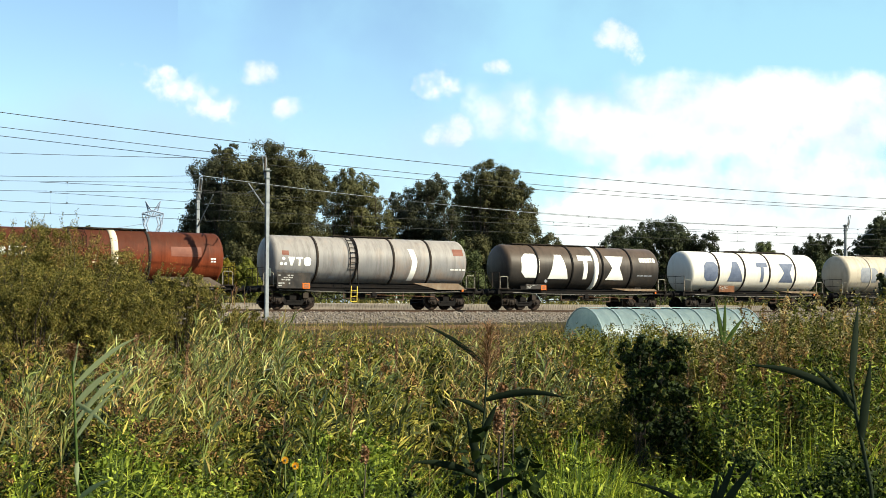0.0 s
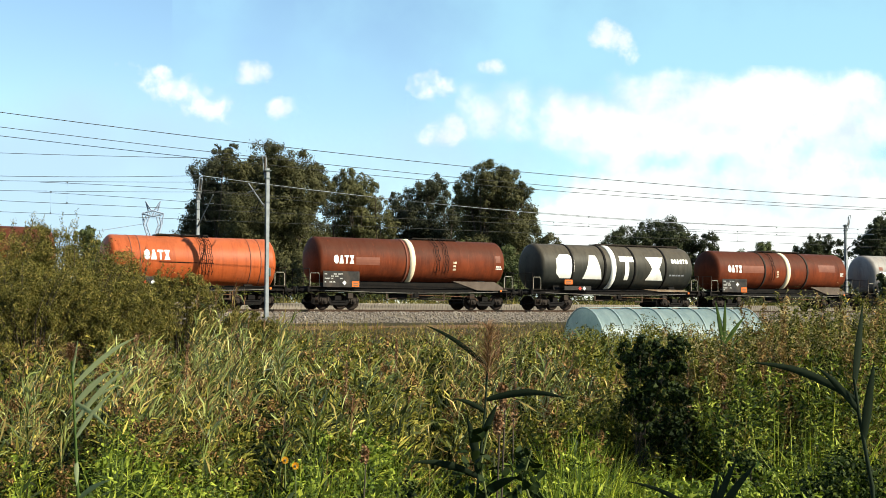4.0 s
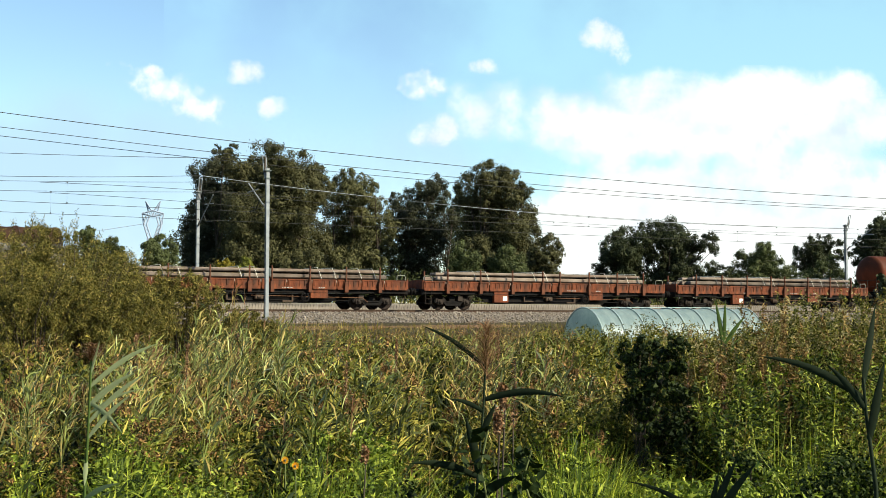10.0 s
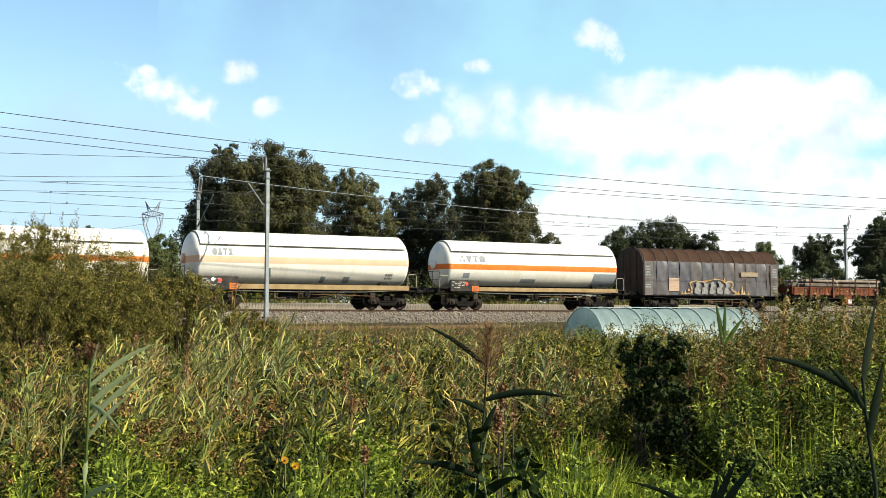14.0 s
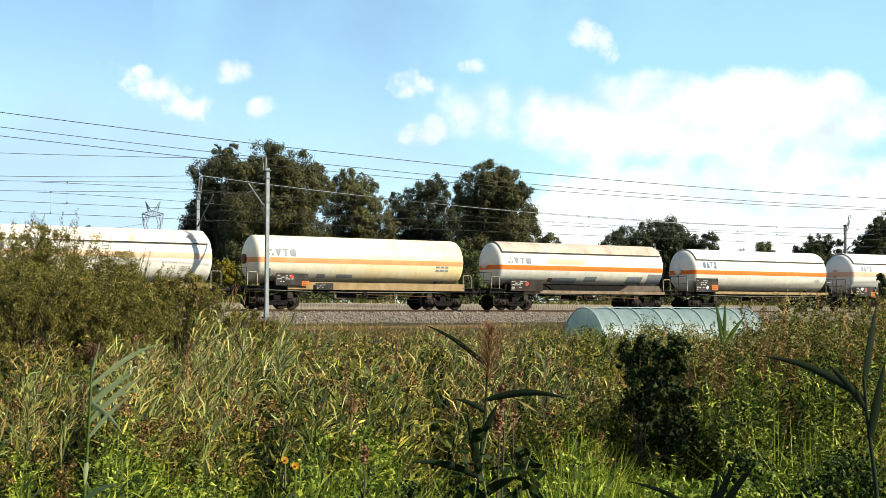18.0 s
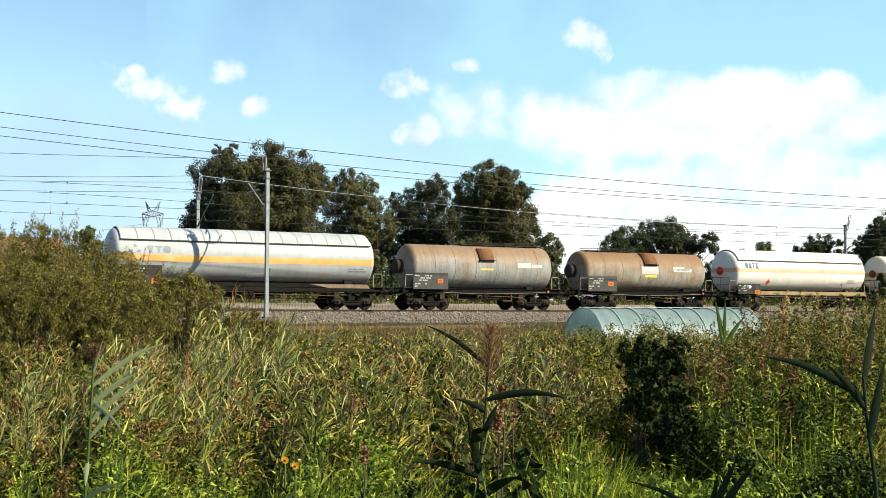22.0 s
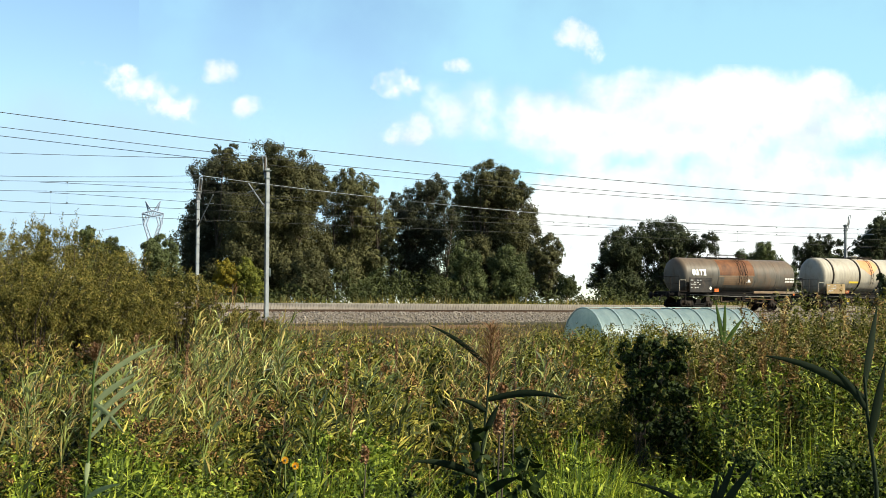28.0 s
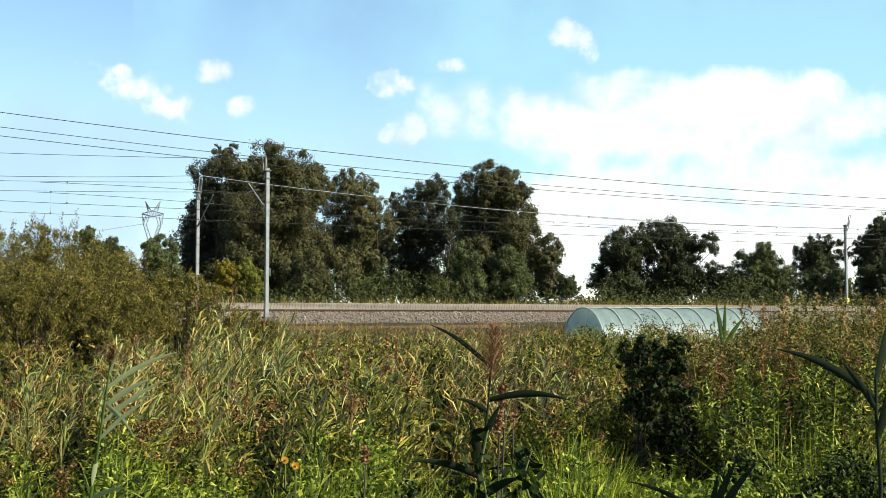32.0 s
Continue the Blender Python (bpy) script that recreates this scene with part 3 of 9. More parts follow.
def contact_line(off, hc, hm, sag, mid):
    """Contact wire with its messenger and droppers."""
    t = thing("contact_line", "contact wire hung by droppers from a sagging messenger wire", "wire", line_pose(0, off, 0), "overhead wires")
    sh = Shape()
    sh.tube([(-40, 0, hc), (150, 0, hc - 0.02)], 0.013, 6)
    part("contact_wire", sh, M_WIRE, t)
    me = Shape()
    def zz(s):
        u = ((s - mid) / 35.0)
        u = abs((u + 1) % 2 - 1)
        return hm - sag * (1 - u * u)
    me.tube([(s, 0, zz(s)) for s in np.linspace(-40, 150, 120)], 0.012, 6)
    part("messenger_wire", me, M_WIRE, t)
    for i in range(22):
        s = -36 + i * 8.3
        part("dropper", Shape().tube([(s, 0, hc), (s, 0, zz(s))], 0.003, 4), M_WIRE, t)
        part("dropper_clamp", Shape().box(s - 0.03, s + 0.03, -0.02, 0.02, zz(s) - 0.08, zz(s) + 0.01, 0.005), M_WIRE, t)
        part("dropper_clamp", Shape().box(s - 0.03, s + 0.03, -0.02, 0.02, hc - 0.01, hc + 0.07, 0.005), M_WIRE, t)


contact_line(0.0, 5.43, 7.05, 1.05, 58.0)
contact_line(4.0, 5.2, 6.85, 0.92, 58.0)


def pylon():
    """Far lattice tower of a power line."""
    k = 420.0
    bx, by = (269 - 784) / 2150 * k, k
    t = thing("lattice_pylon", "distant grey lattice pylon of a power line", "pylon", pose(bx, by, 0, 0, 0, 8), "")
    body = Shape()
    levels = [(0, 4.4), (8, 3.6), (15, 2.9), (21, 2.3), (25, 1.9), (28.5, 1.5)]
    for (z0, w0), (z1, w1) in zip(levels, levels[1:]):
        for sx in (-1, 1):
            for sy in (-1, 1):
                body.tube([(sx * w0, sy * w0, z0), (sx * w1, sy * w1, z1)], 0.26, 4)
            for a in (-1, 1):
                body.tube([(a * w0, sx * w0, z0), (-a * w1, sx * w1, z1)], 0.13, 4)
                body.tube([(sx * w0, a * w0, z0), (sx * w1, -a * w1, z1)], 0.13, 4)
            body.tube([(-w1, sx * w1, z1), (w1, sx * w1, z1)], 0.15, 4)
    part("tower_body", body, M_PYLON, t)
    for sx in (-1, 1):
        # the window under the cross arm, two lattice legs that lean out
        leg = Shape()
        for y in (-0.6, 0.6):
            leg.tube([(sx * 1.5, y, 28.5), (sx * 3.0, y, 33.2), (sx * 2.2, y, 36.2)], 0.24, 4)
            leg.tube([(sx * 0.4, y, 28.5), (sx * 2.0, y, 33.2), (sx * 1.2, y, 36.2)], 0.2, 4)
            for z in (29.5, 31.0, 32.5):
                leg.tube([(sx * (0.4 + (z - 28.5) * 0.34), y, z), (sx * (1.6 + (z - 28.5) * 0.32), y, z + 1.1)], 0.13, 4)
        part("window_leg", leg, M_PYLON, t)
        arm = Shape()
        for y in (-0.5, 0.5):
            arm.tube([(0, y, 38.2), (sx * 3.7, 0, 37.2)], 0.24, 4).tube([(0, y, 36.2), (sx * 3.7, 0, 37.0)], 0.24, 4)
            for i in range(4):
                arm.tube([(sx * 0.8 * i, y, 36.3 + 0.18 * i), (sx * (0.8 * i + 0.5), y, 38.1 - 0.2 * i)], 0.12, 4)
        arm.tube([(sx * 3.7, 0, 37.1), (sx * 3.2, 0, 33.4)], 0.14, 4).tube([(sx * 3.7, 0, 37.1), (sx * 2.6, 0, 33.2)], 0.14, 4)
        part("cross_arm", arm, M_PYLON, t)
        peak = Shape()
        peak.tube([(sx * 1.6, 0.4, 38.0), (sx * 2.5, 0, 41.4)], 0.22, 4).tube([(sx * 0.4, -0.4, 38.1), (sx * 2.5, 0, 41.4)], 0.22, 4)
        peak.tube([(sx * 1.0, 0, 38.8), (sx * 1.9, 0, 39.0)], 0.13, 4).tube([(sx * 1.4, 0, 39.6), (sx * 2.1, 0, 39.9)], 0.13, 4)
        part("peak_arm", peak, M_PYLON, t)
    line = Shape().tube([(-3.4, 0, 33.5), (-16, -2, 31.2), (-34, -5, 29.2), (-70, -12, 27.5)], 0.09, 4)
    part("power_line", line, M_PYLON, t, "thin conductor leading away")


# paler and bluer than steel: the air's haze is in the paint colour
M_PYLON = surface("grey lattice steel with haze in its colour", (0.21, 0.25, 0.32), (0.27, 0.31, 0.39), 0.3, 0.7, bump=0)
pylon()


# ---- polytunnel ----
def polytunnel():
    film = bpy.data.materials.new("milky greenhouse film")
    film.use_nodes = True
    nt = film.node_tree
    b = nt.nodes["Principled BSDF"]
    tc = nt.nodes.new("ShaderNodeTexCoord").outputs["Object"]
    col = _ramp(nt, _noise(nt, tc, 1.6, 7, 0.7, stretch=(1.5, 0.6, 0.6)), (0.208, 0.296, 0.304), (0.4, 0.488, 0.472), 0.3, 0.7)
    nt.links.new(col, b.inputs["Base Color"])
    b.inputs["Roughness"].default_value = 0.35
    tr = nt.nodes.new("ShaderNodeBsdfTranslucent")
    nt.links.new(col, tr.inputs[0])
    tp = nt.nodes.new("ShaderNodeBsdfTransparent")
    m1 = nt.nodes.new("ShaderNodeMixShader")
    m1.inputs[0].default_value = 0.58
    nt.links.new(b.outputs[0], m1.inputs[1])
    nt.links.new(tr.outputs[0], m1.inputs[2])
    m2 = nt.nodes.new("ShaderNodeMixShader")
    m2.inputs[0].default_value = 0.14
    nt.links.new(m1.outputs[0], m2.inputs[1])
    nt.links.new(tp.outputs[0], m2.inputs[2])
    nt.links.new(m2.outputs[0], nt.nodes["Material Output"].inputs[0])
    t = thing("polytunnel", "low polytunnel of milky blue-green film on arched hoops", "polytunnel", pose(5.65, 49.0, -0.1, 0, 0, 30.5))
    L, R, H = 8.7, 1.42, 2.02
    arc = [(R * math.cos(a), H * math.sin(a) ** 0.82) for a in [math.pi * (0.0 + i / 28) for i in range(29)]]
    nseg = 8
    for k in range(nseg):
        x0, x1 = L * k / nseg, L * (k + 1) / nseg
        vs, fs = [], []
        for x, g in ((x0, 1.0), (x0 * 0.7 + x1 * 0.3, 0.988), (x0 * 0.3 + x1 * 0.7, 0.988), (x1, 1.0)):
            vs += [(x, -y * g, z * g) for y, z in arc]
        n = len(arc)
        for i in range(3):
            for j in range(n - 1):
                fs.append((i * n + j, i * n + j + 1, (i + 1) * n + j + 1, (i + 1) * n + j))
        sh = Shape()
        sh.add(vs, fs, True)
        part("film_panel", sh, film, t)
    for k in range(nseg + 1):
        part("hoop", Shape().tube([(L * k / nseg, -y * 1.012, z * 1.012) for y, z in arc], 0.028, 6), M_FILMEDGE, t, "greenish steel hoop")
    e = Shape()
    e.add([(0.01, -y, z) for y, z in arc], [tuple(range(len(arc)))])
    part("end_wall", e, film, t, "film end wall")
    part("ridge_cord", Shape().tube([(0, 0, H * 1.02), (L, 0, H * 1.02)], 0.015, 5), M_FILMEDGE, t)
    sh = Shape()
    sh.box(-0.2, L + 0.2, -R - 0.25, -R + 0.02, 0.0, 0.42, 0.08)
    part("skirt", sh, M_DARKPOLE, t, "dark ground sheet along the foot")


M_FILMEDGE = surface("grey green hoop pipe", (0.24, 0.304, 0.296), (0.304, 0.368, 0.352), 3, 0.6)
polytunnel()


# ---- wagons ----
_shared = {}


def shared(key, make, mat):
    if key not in _shared:
        _shared[key] = make().mesh(key, mat)
    return _shared[key]


def mk_wheel():
    r = 0.46
    s = Shape()
    s.lathe([(-0.075, 0.0), (-0.075, 0.10), (-0.03, 0.13), (-0.02, 0.33), (-0.06, 0.36), (-0.06, 0.455), (0.05, 0.465), (0.055, 0.49), (0.075, 0.49),
             (0.075, 0.36), (0.0, 0.33), (0.0, 0.13), (0.06, 0.1), (0.06, 0.0)], 1, 16)
    return s


def mk_sideframe():
    s = Shape()
    s.prism([(-1.28, 0.50), (-1.18, 0.68), (-0.55, 0.68), (-0.42, 0.46), (0.42, 0.46), (0.55, 0.68), (1.18, 0.68), (1.28, 0.50), (1.2, 0.40), (0.62, 0.40),
             (0.5, 0.24), (-0.5, 0.24), (-0.62, 0.40), (-1.2, 0.40)], 1, -0.06, 0.06)
    s.box(-0.42, 0.42, -0.1, 0.1, 0.40, 0.50, 0.02)
    return s


def mk_axlebox():
    s = Shape()
    s.box(-0.17, 0.17, -0.12, 0.1, 0.30, 0.62, 0.03)
    s.lathe([(-0.19, 0.0), (-0.19, 0.09), (-0.12, 0.115)], 1, 12, (0, 0, 0.46))
    return s


def mk_spring():
    s = Shape()
    s.lathe([(0.40 + i * 0.024, 0.075 if i % 2 else 0.058) for i in range(10)], 2, 10)
    return s


def bogie(parent, x, name="bogie"):
    b = part(name, shared("bogie", lambda: Shape().box(-0.2, 0.2, -1.0, 1.0, 0.5, 0.78, 0.03), M_BLACK), None, parent, at=pose(x, 0, 0))
    wheel = shared("wheel", mk_wheel, M_WHEEL)
    frame_me = shared("side_frame", mk_sideframe, M_BLACK)
    box = shared("axle_box", mk_axlebox, M_DUSTY)
    spring = shared("spring", mk_spring, M_DUSTY)
    for ax in (-0.9, 0.9):
        for sy in (-1, 1):
            part("wheel", wheel, None, b, at=pose(ax, sy * 0.75, 0.462, 0, 0, 180 if sy < 0 else 0))
            part("axle_box", box, None, b, at=pose(ax, sy * 1.02, 0.0, 0, 0, 180 if sy > 0 else 0))
        part("axle", shared("axle", lambda: Shape().tube([(0, -1.0, 0), (0, 1.0, 0)], 0.085, 10), M_BLACK), None, b, at=pose(ax, 0, 0.462))
        for q in (-0.24, 0.24):
            part("spring", spring, None, b, at=pose(ax + q, -1.05, 0.06))
    for sy in (-1, 1):
        part("side_frame", frame_me, None, b, at=pose(0, sy * 1.02, 0.0))
    part("brake_beam", shared("brake_beam", lambda: Shape().tube([(-1.42, -0.9, 0.42), (-1.42, 0.9, 0.42)], 0.04, 6).box(-1.45, -1.36, -0.85, -0.66, 0.3, 0.62, 0.02)
                              .box(-1.45, -1.36, 0.66, 0.85, 0.3, 0.62, 0.02), M_BLACK), None, b)
    return b


def mk_buffer():
    s = Shape()
    s.lathe([(0, 0.0), (0, 0.13), (0.28, 0.13), (0.3, 0.09), (0.52, 0.09), (0.53, 0.05), (0.55, 0.22), (0.60, 0.225), (0.62, 0.0)], 0, 16)
    return s


def underframe(w, half, mat, beam=0.24, solebar_y=1.12, z=1.02):
    """Two solebars, cross beams, headstocks, buffers, couplers and brake gear."""
    for sy in (-1, 1):
        s = Shape()
        y = sy * solebar_y
        s.box(-half, half, y - 0.09, y + 0.09, z + beam - 0.03, z + beam, 0.005)
        s.box(-half, half, y - 0.09, y + 0.09, z, z + 0.03, 0.005)
        s.box(-half, half, y - 0.02, y + 0.02, z + 0.02, z + beam - 0.02)
        part("solebar", s, mat, w)
    for sx in (-1, 1):
        s = Shape()
        s.box(sx * half - 0.07, sx * half + 0.07, -1.25, 1.25, z - 0.06, z + beam + 0.02, 0.02)
        part("headstock", s, mat, w)
        for sy in (-1, 1):
            part("buffer", shared("buffer", mk_buffer, M_BLACK), None, w, at=pose(sx * (half + 0.06), sy * 0.875, 1.06, 0, 0, 0 if sx > 0 else 180))
        part("coupler", shared("coupler", lambda: Shape().tube([(0, 0, 0), (0.35, 0, -0.02), (0.55, 0, -0.22), (0.62, 0, -0.35)], 0.045, 6).box(-0.1, 0.16, -0.09, 0.09, -0.1, 0.1, 0.02), M_BLACK),
             None, w, at=pose(sx * (half + 0.05), 0, 1.05, 0, 0, 0 if sx > 0 else 180))
        part("air_hose", shared("air_hose", lambda: Shape().tube([(0, 0, 0), (0.18, 0.02, -0.12), (0.34, 0.05, -0.36), (0.5, 0.1, -0.42)], 0.025, 6), M_BLACK), None, w,
             at=pose(sx * (half + 0.05), -0.35, 0.98, 0, 0, 0 if sx > 0 else 180))
        part("shunter_step", shared("shunter_step", lambda: Shape().box(-0.2, 0.2, -0.04, 0.14, 0.33, 0.36).box(-0.2, 0.2, -0.04, 0.14, 0.62, 0.65)
                                    .tube([(-0.19, 0, 0.33), (-0.19, 0.02, 1.1)], 0.018, 5).tube([(0.19, 0, 0.33), (0.19, 0.02, 1.1)], 0.018, 5), M_DUSTY), None, w,
             at=pose(sx * (half - 0.35), -1.3, 0))
        part("grab_rail", shared("grab_rail", lambda: Shape().tube([(-0.28, 0, 0), (-0.28, 0, 0.7), (-0.22, 0, 0.78), (0.22, 0, 0.78), (0.28, 0, 0.7), (0.28, 0, 0)], 0.02, 6), M_YELLOWGREY), None, w,
             "thin grab rail", at=pose(sx * (half - 0.36), -1.22, z + beam))
    n = max(3, int(half / 1.6))
    for i in range(n):
        x = -half + (i + 0.5) * 2 * half / n
        part("cross_beam", Shape().box(x - 0.05, x + 0.05, -1.05, 1.05, z + 0.02, z + 0.2), M_BLACK, w)
    part("brake_pipe", Shape().tube([(-half + 0.1, -0.98, z - 0.1), (half - 0.1, -0.98, z - 0.1)], 0.028, 6), M_BLACK, w)
    part("brake_cylinder", Shape().lathe([(-0.45, 0), (-0.45, 0.17), (0.1, 0.19), (0.14, 0.06), (0.6, 0.04), (0.6, 0)], 0, 14, (0.9, -0.6, z - 0.22)), M_BLACK, w)
    part("air_reservoir", Shape().lathe([(-0.6, 0), (-0.55, 0.15), (0.55, 0.15), (0.6, 0)], 0, 14, (-0.9, -0.7, z - 0.24)), M_BLACK, w)
    part("brake_lever", Shape().box(0.2, 0.24, -1.15, -1.1, z - 0.3, z + 0.05).tube([(-1.4, -0.9, z - 0.3), (1.8, -0.9, z - 0.36)], 0.02, 5), M_DUSTY, w)
    part("hand_wheel", Shape().lathe([(-0.02, 0.15), (-0.02, 0.19), (0.02, 0.19), (0.02, 0.15)], 1, 14, (-half + 3.3, -1.2, z - 0.12)).box(-half + 3.12, -half + 3.48, -1.21, -1.19, z - 0.135, z - 0.105)
         .box(-half + 3.285, -half + 3.315, -1.21, -1.19, z - 0.3, z + 0.06), M_DUSTY, w, "small brake hand wheel")
    part("conduit", Shape().tube([(-half + 1.0, -1.2, z + 0.05), (-half + 3.6, -1.22, z - 0.02), (-0.6, -1.22, z - 0.06), (half - 3.4, -1.22, z - 0.02), (half - 1.1, -1.2, z + 0.06)], 0.022, 5), M_PIPEGREY, w, "thin grey conduit")
    part("release_rod", Shape().tube([(-0.5, -1.18, z - 0.16), (half - 2.8, -1.18, z - 0.26), (half - 2.5, -1.18, z - 0.5)], 0.018, 5), M_RUSTROD, w, "rusty release rod")
    part("valve_block", Shape().box(-0.25, 0.2, -1.2, -0.95, z - 0.36, z - 0.12, 0.03).box(-0.12, 0.06, -1.26, -1.18, z - 0.3, z - 0.18, 0.02), M_FRAMEDUST, w, "dusty brake valve")
    part("hanger", Shape().box(-1.9, -1.82, -1.16, -1.08, z - 0.4, z + 0.04).box(-1.9, -1.2, -1.16, -1.08, z - 0.42, z - 0.36), M_FRAMEDUST, w)
    part("hanger", Shape().box(1.9, 1.98, -1.16, -1.08, z - 0.46, z + 0.04).box(1.35, 1.98, -1.16, -1.08, z - 0.5, z - 0.43), M_FRAMEDUST, w)
    for i in range(2):
        x = (-half + 2.6, half - 2.9)[i]
        part("brake_box", Shape().box(x - 0.16, x + 0.16, -1.18, -0.95, z - 0.42, z - 0.08, 0.03), M_DUSTY, w)
    part("truss_rod", Shape().tube([(-half + 2.9, -1.05, z - 0.05), (-half + 3.5, -1.05, z - 0.42), (half - 3.6, -1.05, z - 0.42), (half - 3.0, -1.05, z - 0.05)], 0.022, 5), M_BLACK, w)


M_PIPEGREY = surface("dull grey pipe", (0.09, 0.083, 0.075), (0.14, 0.13, 0.115), 6, 0.6)
M_RUSTROD = surface("rusty rod", (0.075, 0.036, 0.02), (0.13, 0.066, 0.035), 6, 0.8)
M_FRAMEDUST = surface("brake dust on steel", (0.04, 0.027, 0.019), (0.075, 0.052, 0.037), 5, 0.85)
M_YELLOWGREY = surface("worn yellow rail paint", (0.208, 0.192, 0.152), (0.304, 0.28, 0.224), 6, 0.6)


def tank_profile(L, R, dish):
    """Half ellipses at both ends."""
    p = [(-L / 2 + dish * (1 - math.cos(math.pi / 2 * i / 10)), R * math.sin(math.pi / 2 * i / 10)) for i in range(11)]
    p[0] = (p[0][0], 0.001)
    return p + [(-a, r) for a, r in reversed(p)]


def on_tank(flat, R, zc, lift=0.008):
    """Bends flat pieces (x along, y up the side) round the side of the tank that faces the field."""
    sh = Shape()
    r = R + lift
    for poly in flat:
        ys = [q[1] for q in poly]
        n = max(1, int((max(ys) - min(ys)) / 0.12))
        lo, hi = min(ys), max(ys)
        bm = bmesh.new()
        bm.faces.new([bm.verts.new((a, b, 0)) for a, b in poly])
        for k in range(1, n):
            bmesh.ops.bisect_plane(bm, geom=bm.verts[:] + bm.edges[:] + bm.faces[:], plane_co=(0, lo + (hi - lo) * k / n, 0), plane_no=(0, 1, 0))
        bm.verts.index_update()
        vs = [(v.co.x, -r * math.cos(v.co.y / r), zc + r * math.sin(v.co.y / r)) for v in bm.verts]
        sh.add(vs, [[v.index for v in f.verts] for f in bm.faces])
        bm.free()
    return sh


def block_marks(x, y, w, h, kinds="ohtx"):
    """Plain shapes in a row, one per mark: o a cut-cornered block, h a wedge, t a funnel, x a waist."""
    out = []
    n = len(kinds)
    step = w / n
    for i, k in enumerate(kinds):
        g = 0.06 if n > 1 else 0.0
        a, b = x + i * step + step * g, x + (i + 1) * step - step * g
        m, c = (a + b) / 2, h * 0.22
        lo, hi = y - h / 2, y + h / 2
        d = b - a
        if k == "o":
            out.append([(a + c, lo), (b - c * 0.6, lo), (b, lo + c), (b, hi - c), (b - c, hi), (a + c, hi), (a, hi - c), (a, lo + c)])
        elif k == "h":
            out.append([(a, lo), (b, lo), (m + d * 0.16, hi), (m - d * 0.16, hi)])
        elif k == "t":
            out.append([(m - d * 0.14, lo), (m + d * 0.14, lo), (m + d * 0.14, hi - h * 0.24), (b, hi - h * 0.24), (b, hi), (a, hi), (a, hi - h * 0.24), (m - d * 0.14, hi - h * 0.24)][:])
        elif k == "x":
            out.append([(a, lo), (b, lo), (m + d * 0.2, y), (b, hi), (a, hi), (m - d * 0.2, y)])
        elif k == "v":
            out.append([(m - d * 0.12, lo), (m + d * 0.12, lo), (b, hi), (a, hi)])
        elif k == "d":
            for q in ((m, hi - h * 0.2), (a + d * 0.2, lo + h * 0.2), (b - d * 0.2, lo + h * 0.2)):
                out.append([(q[0] + h * 0.2 * math.cos(j), q[1] + h * 0.2 * math.sin(j)) for j in [2 * math.pi * e / 8 for e in range(8)]])
    return out


def bars(x, y, w, h, rows):
    """Plain bars that stand for lettering that cannot be read."""
    out = []
    rnd = random.Random(int(x * 100) + rows)
    for i in range(rows):
        yy = y + h / 2 - (i + 0.5) * h / rows
        k = x
        while k < x + w * 0.9:
            q = min(rnd.uniform(0.12, 0.3) * w, x + w - k)
            out.append([(k, yy - h / rows * 0.28), (k + q, yy - h / rows * 0.28), (k + q, yy + h / rows * 0.28), (k, yy + h / rows * 0.28)])
            k += q + w * 0.06
    return out


def flat_marks(polys, y):
    sh = Shape()
    for p in polys:
        sh.add([(a, y, b) for a, b in p], [tuple(range(len(p)))])
    return sh


def info_panel(w, x0, x1, z0, z1, hx, signs, mat=None, y=-1.42):
    """hx: place and size of the orange plate or None; signs: (x, z, material) of diamond signs."""
    wd, ht = x1 - x0, z1 - z0
    p = part("info_panel", Shape().box(x0, x1, y - 0.03, y, z0, z1, 0.006), mat or M_PANEL, w, "dark panel with small white marks")
    rows = bars(x0 + 0.08, z0 + ht * 0.68, wd * 0.5, ht * 0.42, 3) + bars(x0 + 0.08, z0 + ht * 0.25, wd * 0.35, ht * 0.3, 2) + bars(x0 + wd * 0.68, z1 - ht * 0.16, wd * 0.28, ht * 0.2, 2)
    for i, poly in enumerate(rows):
        if ht > 0.3 and i % 3 != 1 and i < 16:
            part("panel_mark", flat_marks([poly], y - 0.034), M_PANELMARK, p)
    if hx:
        part("hazard_plate", Shape().box(hx[0], hx[1], y - 0.05, y - 0.032, hx[2], hx[3], 0.004), M_ORANGE, p, "orange hazard plate")
        hw, hh = hx[1] - hx[0], hx[3] - hx[2]
        for k in (0.18, 0.56):
            part("plate_mark", Shape().box(hx[0] + hw * 0.15, hx[1] - hw * 0.15, y - 0.056, y - 0.050, hx[2] + hh * k, hx[2] + hh * (k + 0.22)), M_BROWNDULL, p)
    for sx, sz, sm in signs:
        r = 0.13
        part("diamond_sign", Shape().prism([(sx - r, sz), (sx, sz - r), (sx + r, sz), (sx, sz + r)], 1, y - 0.048, y - 0.036), sm, p, "small diamond hazard sign")
    return p


def top_walkway(w, x0, x1, zt, y=-0.35, rail=0.0):
    s = Shape()
    s.box(x0, x1, -0.38, 0.38, zt + 0.03, zt + 0.07)
    n = int((x1 - x0) / 0.9) + 1
    for i in range(n + 1):
        x = x0 + (x1 - x0) * i / n
        s.box(x - 0.03, x + 0.03, -0.36, 0.36, zt - 0.10, zt + 0.04)
    part("walkway", s, M_DUSTY, w, "rusty walkway grating")
    if rail:
        r = Shape()
        for y in (-0.38, 0.38):
            r.tube([(x0, y, zt + rail), (x1, y, zt + rail)], 0.018, 5)
            for i in range(n + 1):
                x = x0 + (x1 - x0) * i / n
                r.tube([(x, y, zt), (x, y, zt + rail)], 0.015, 5)
        part("walkway_railing", r, M_DUSTY, w)


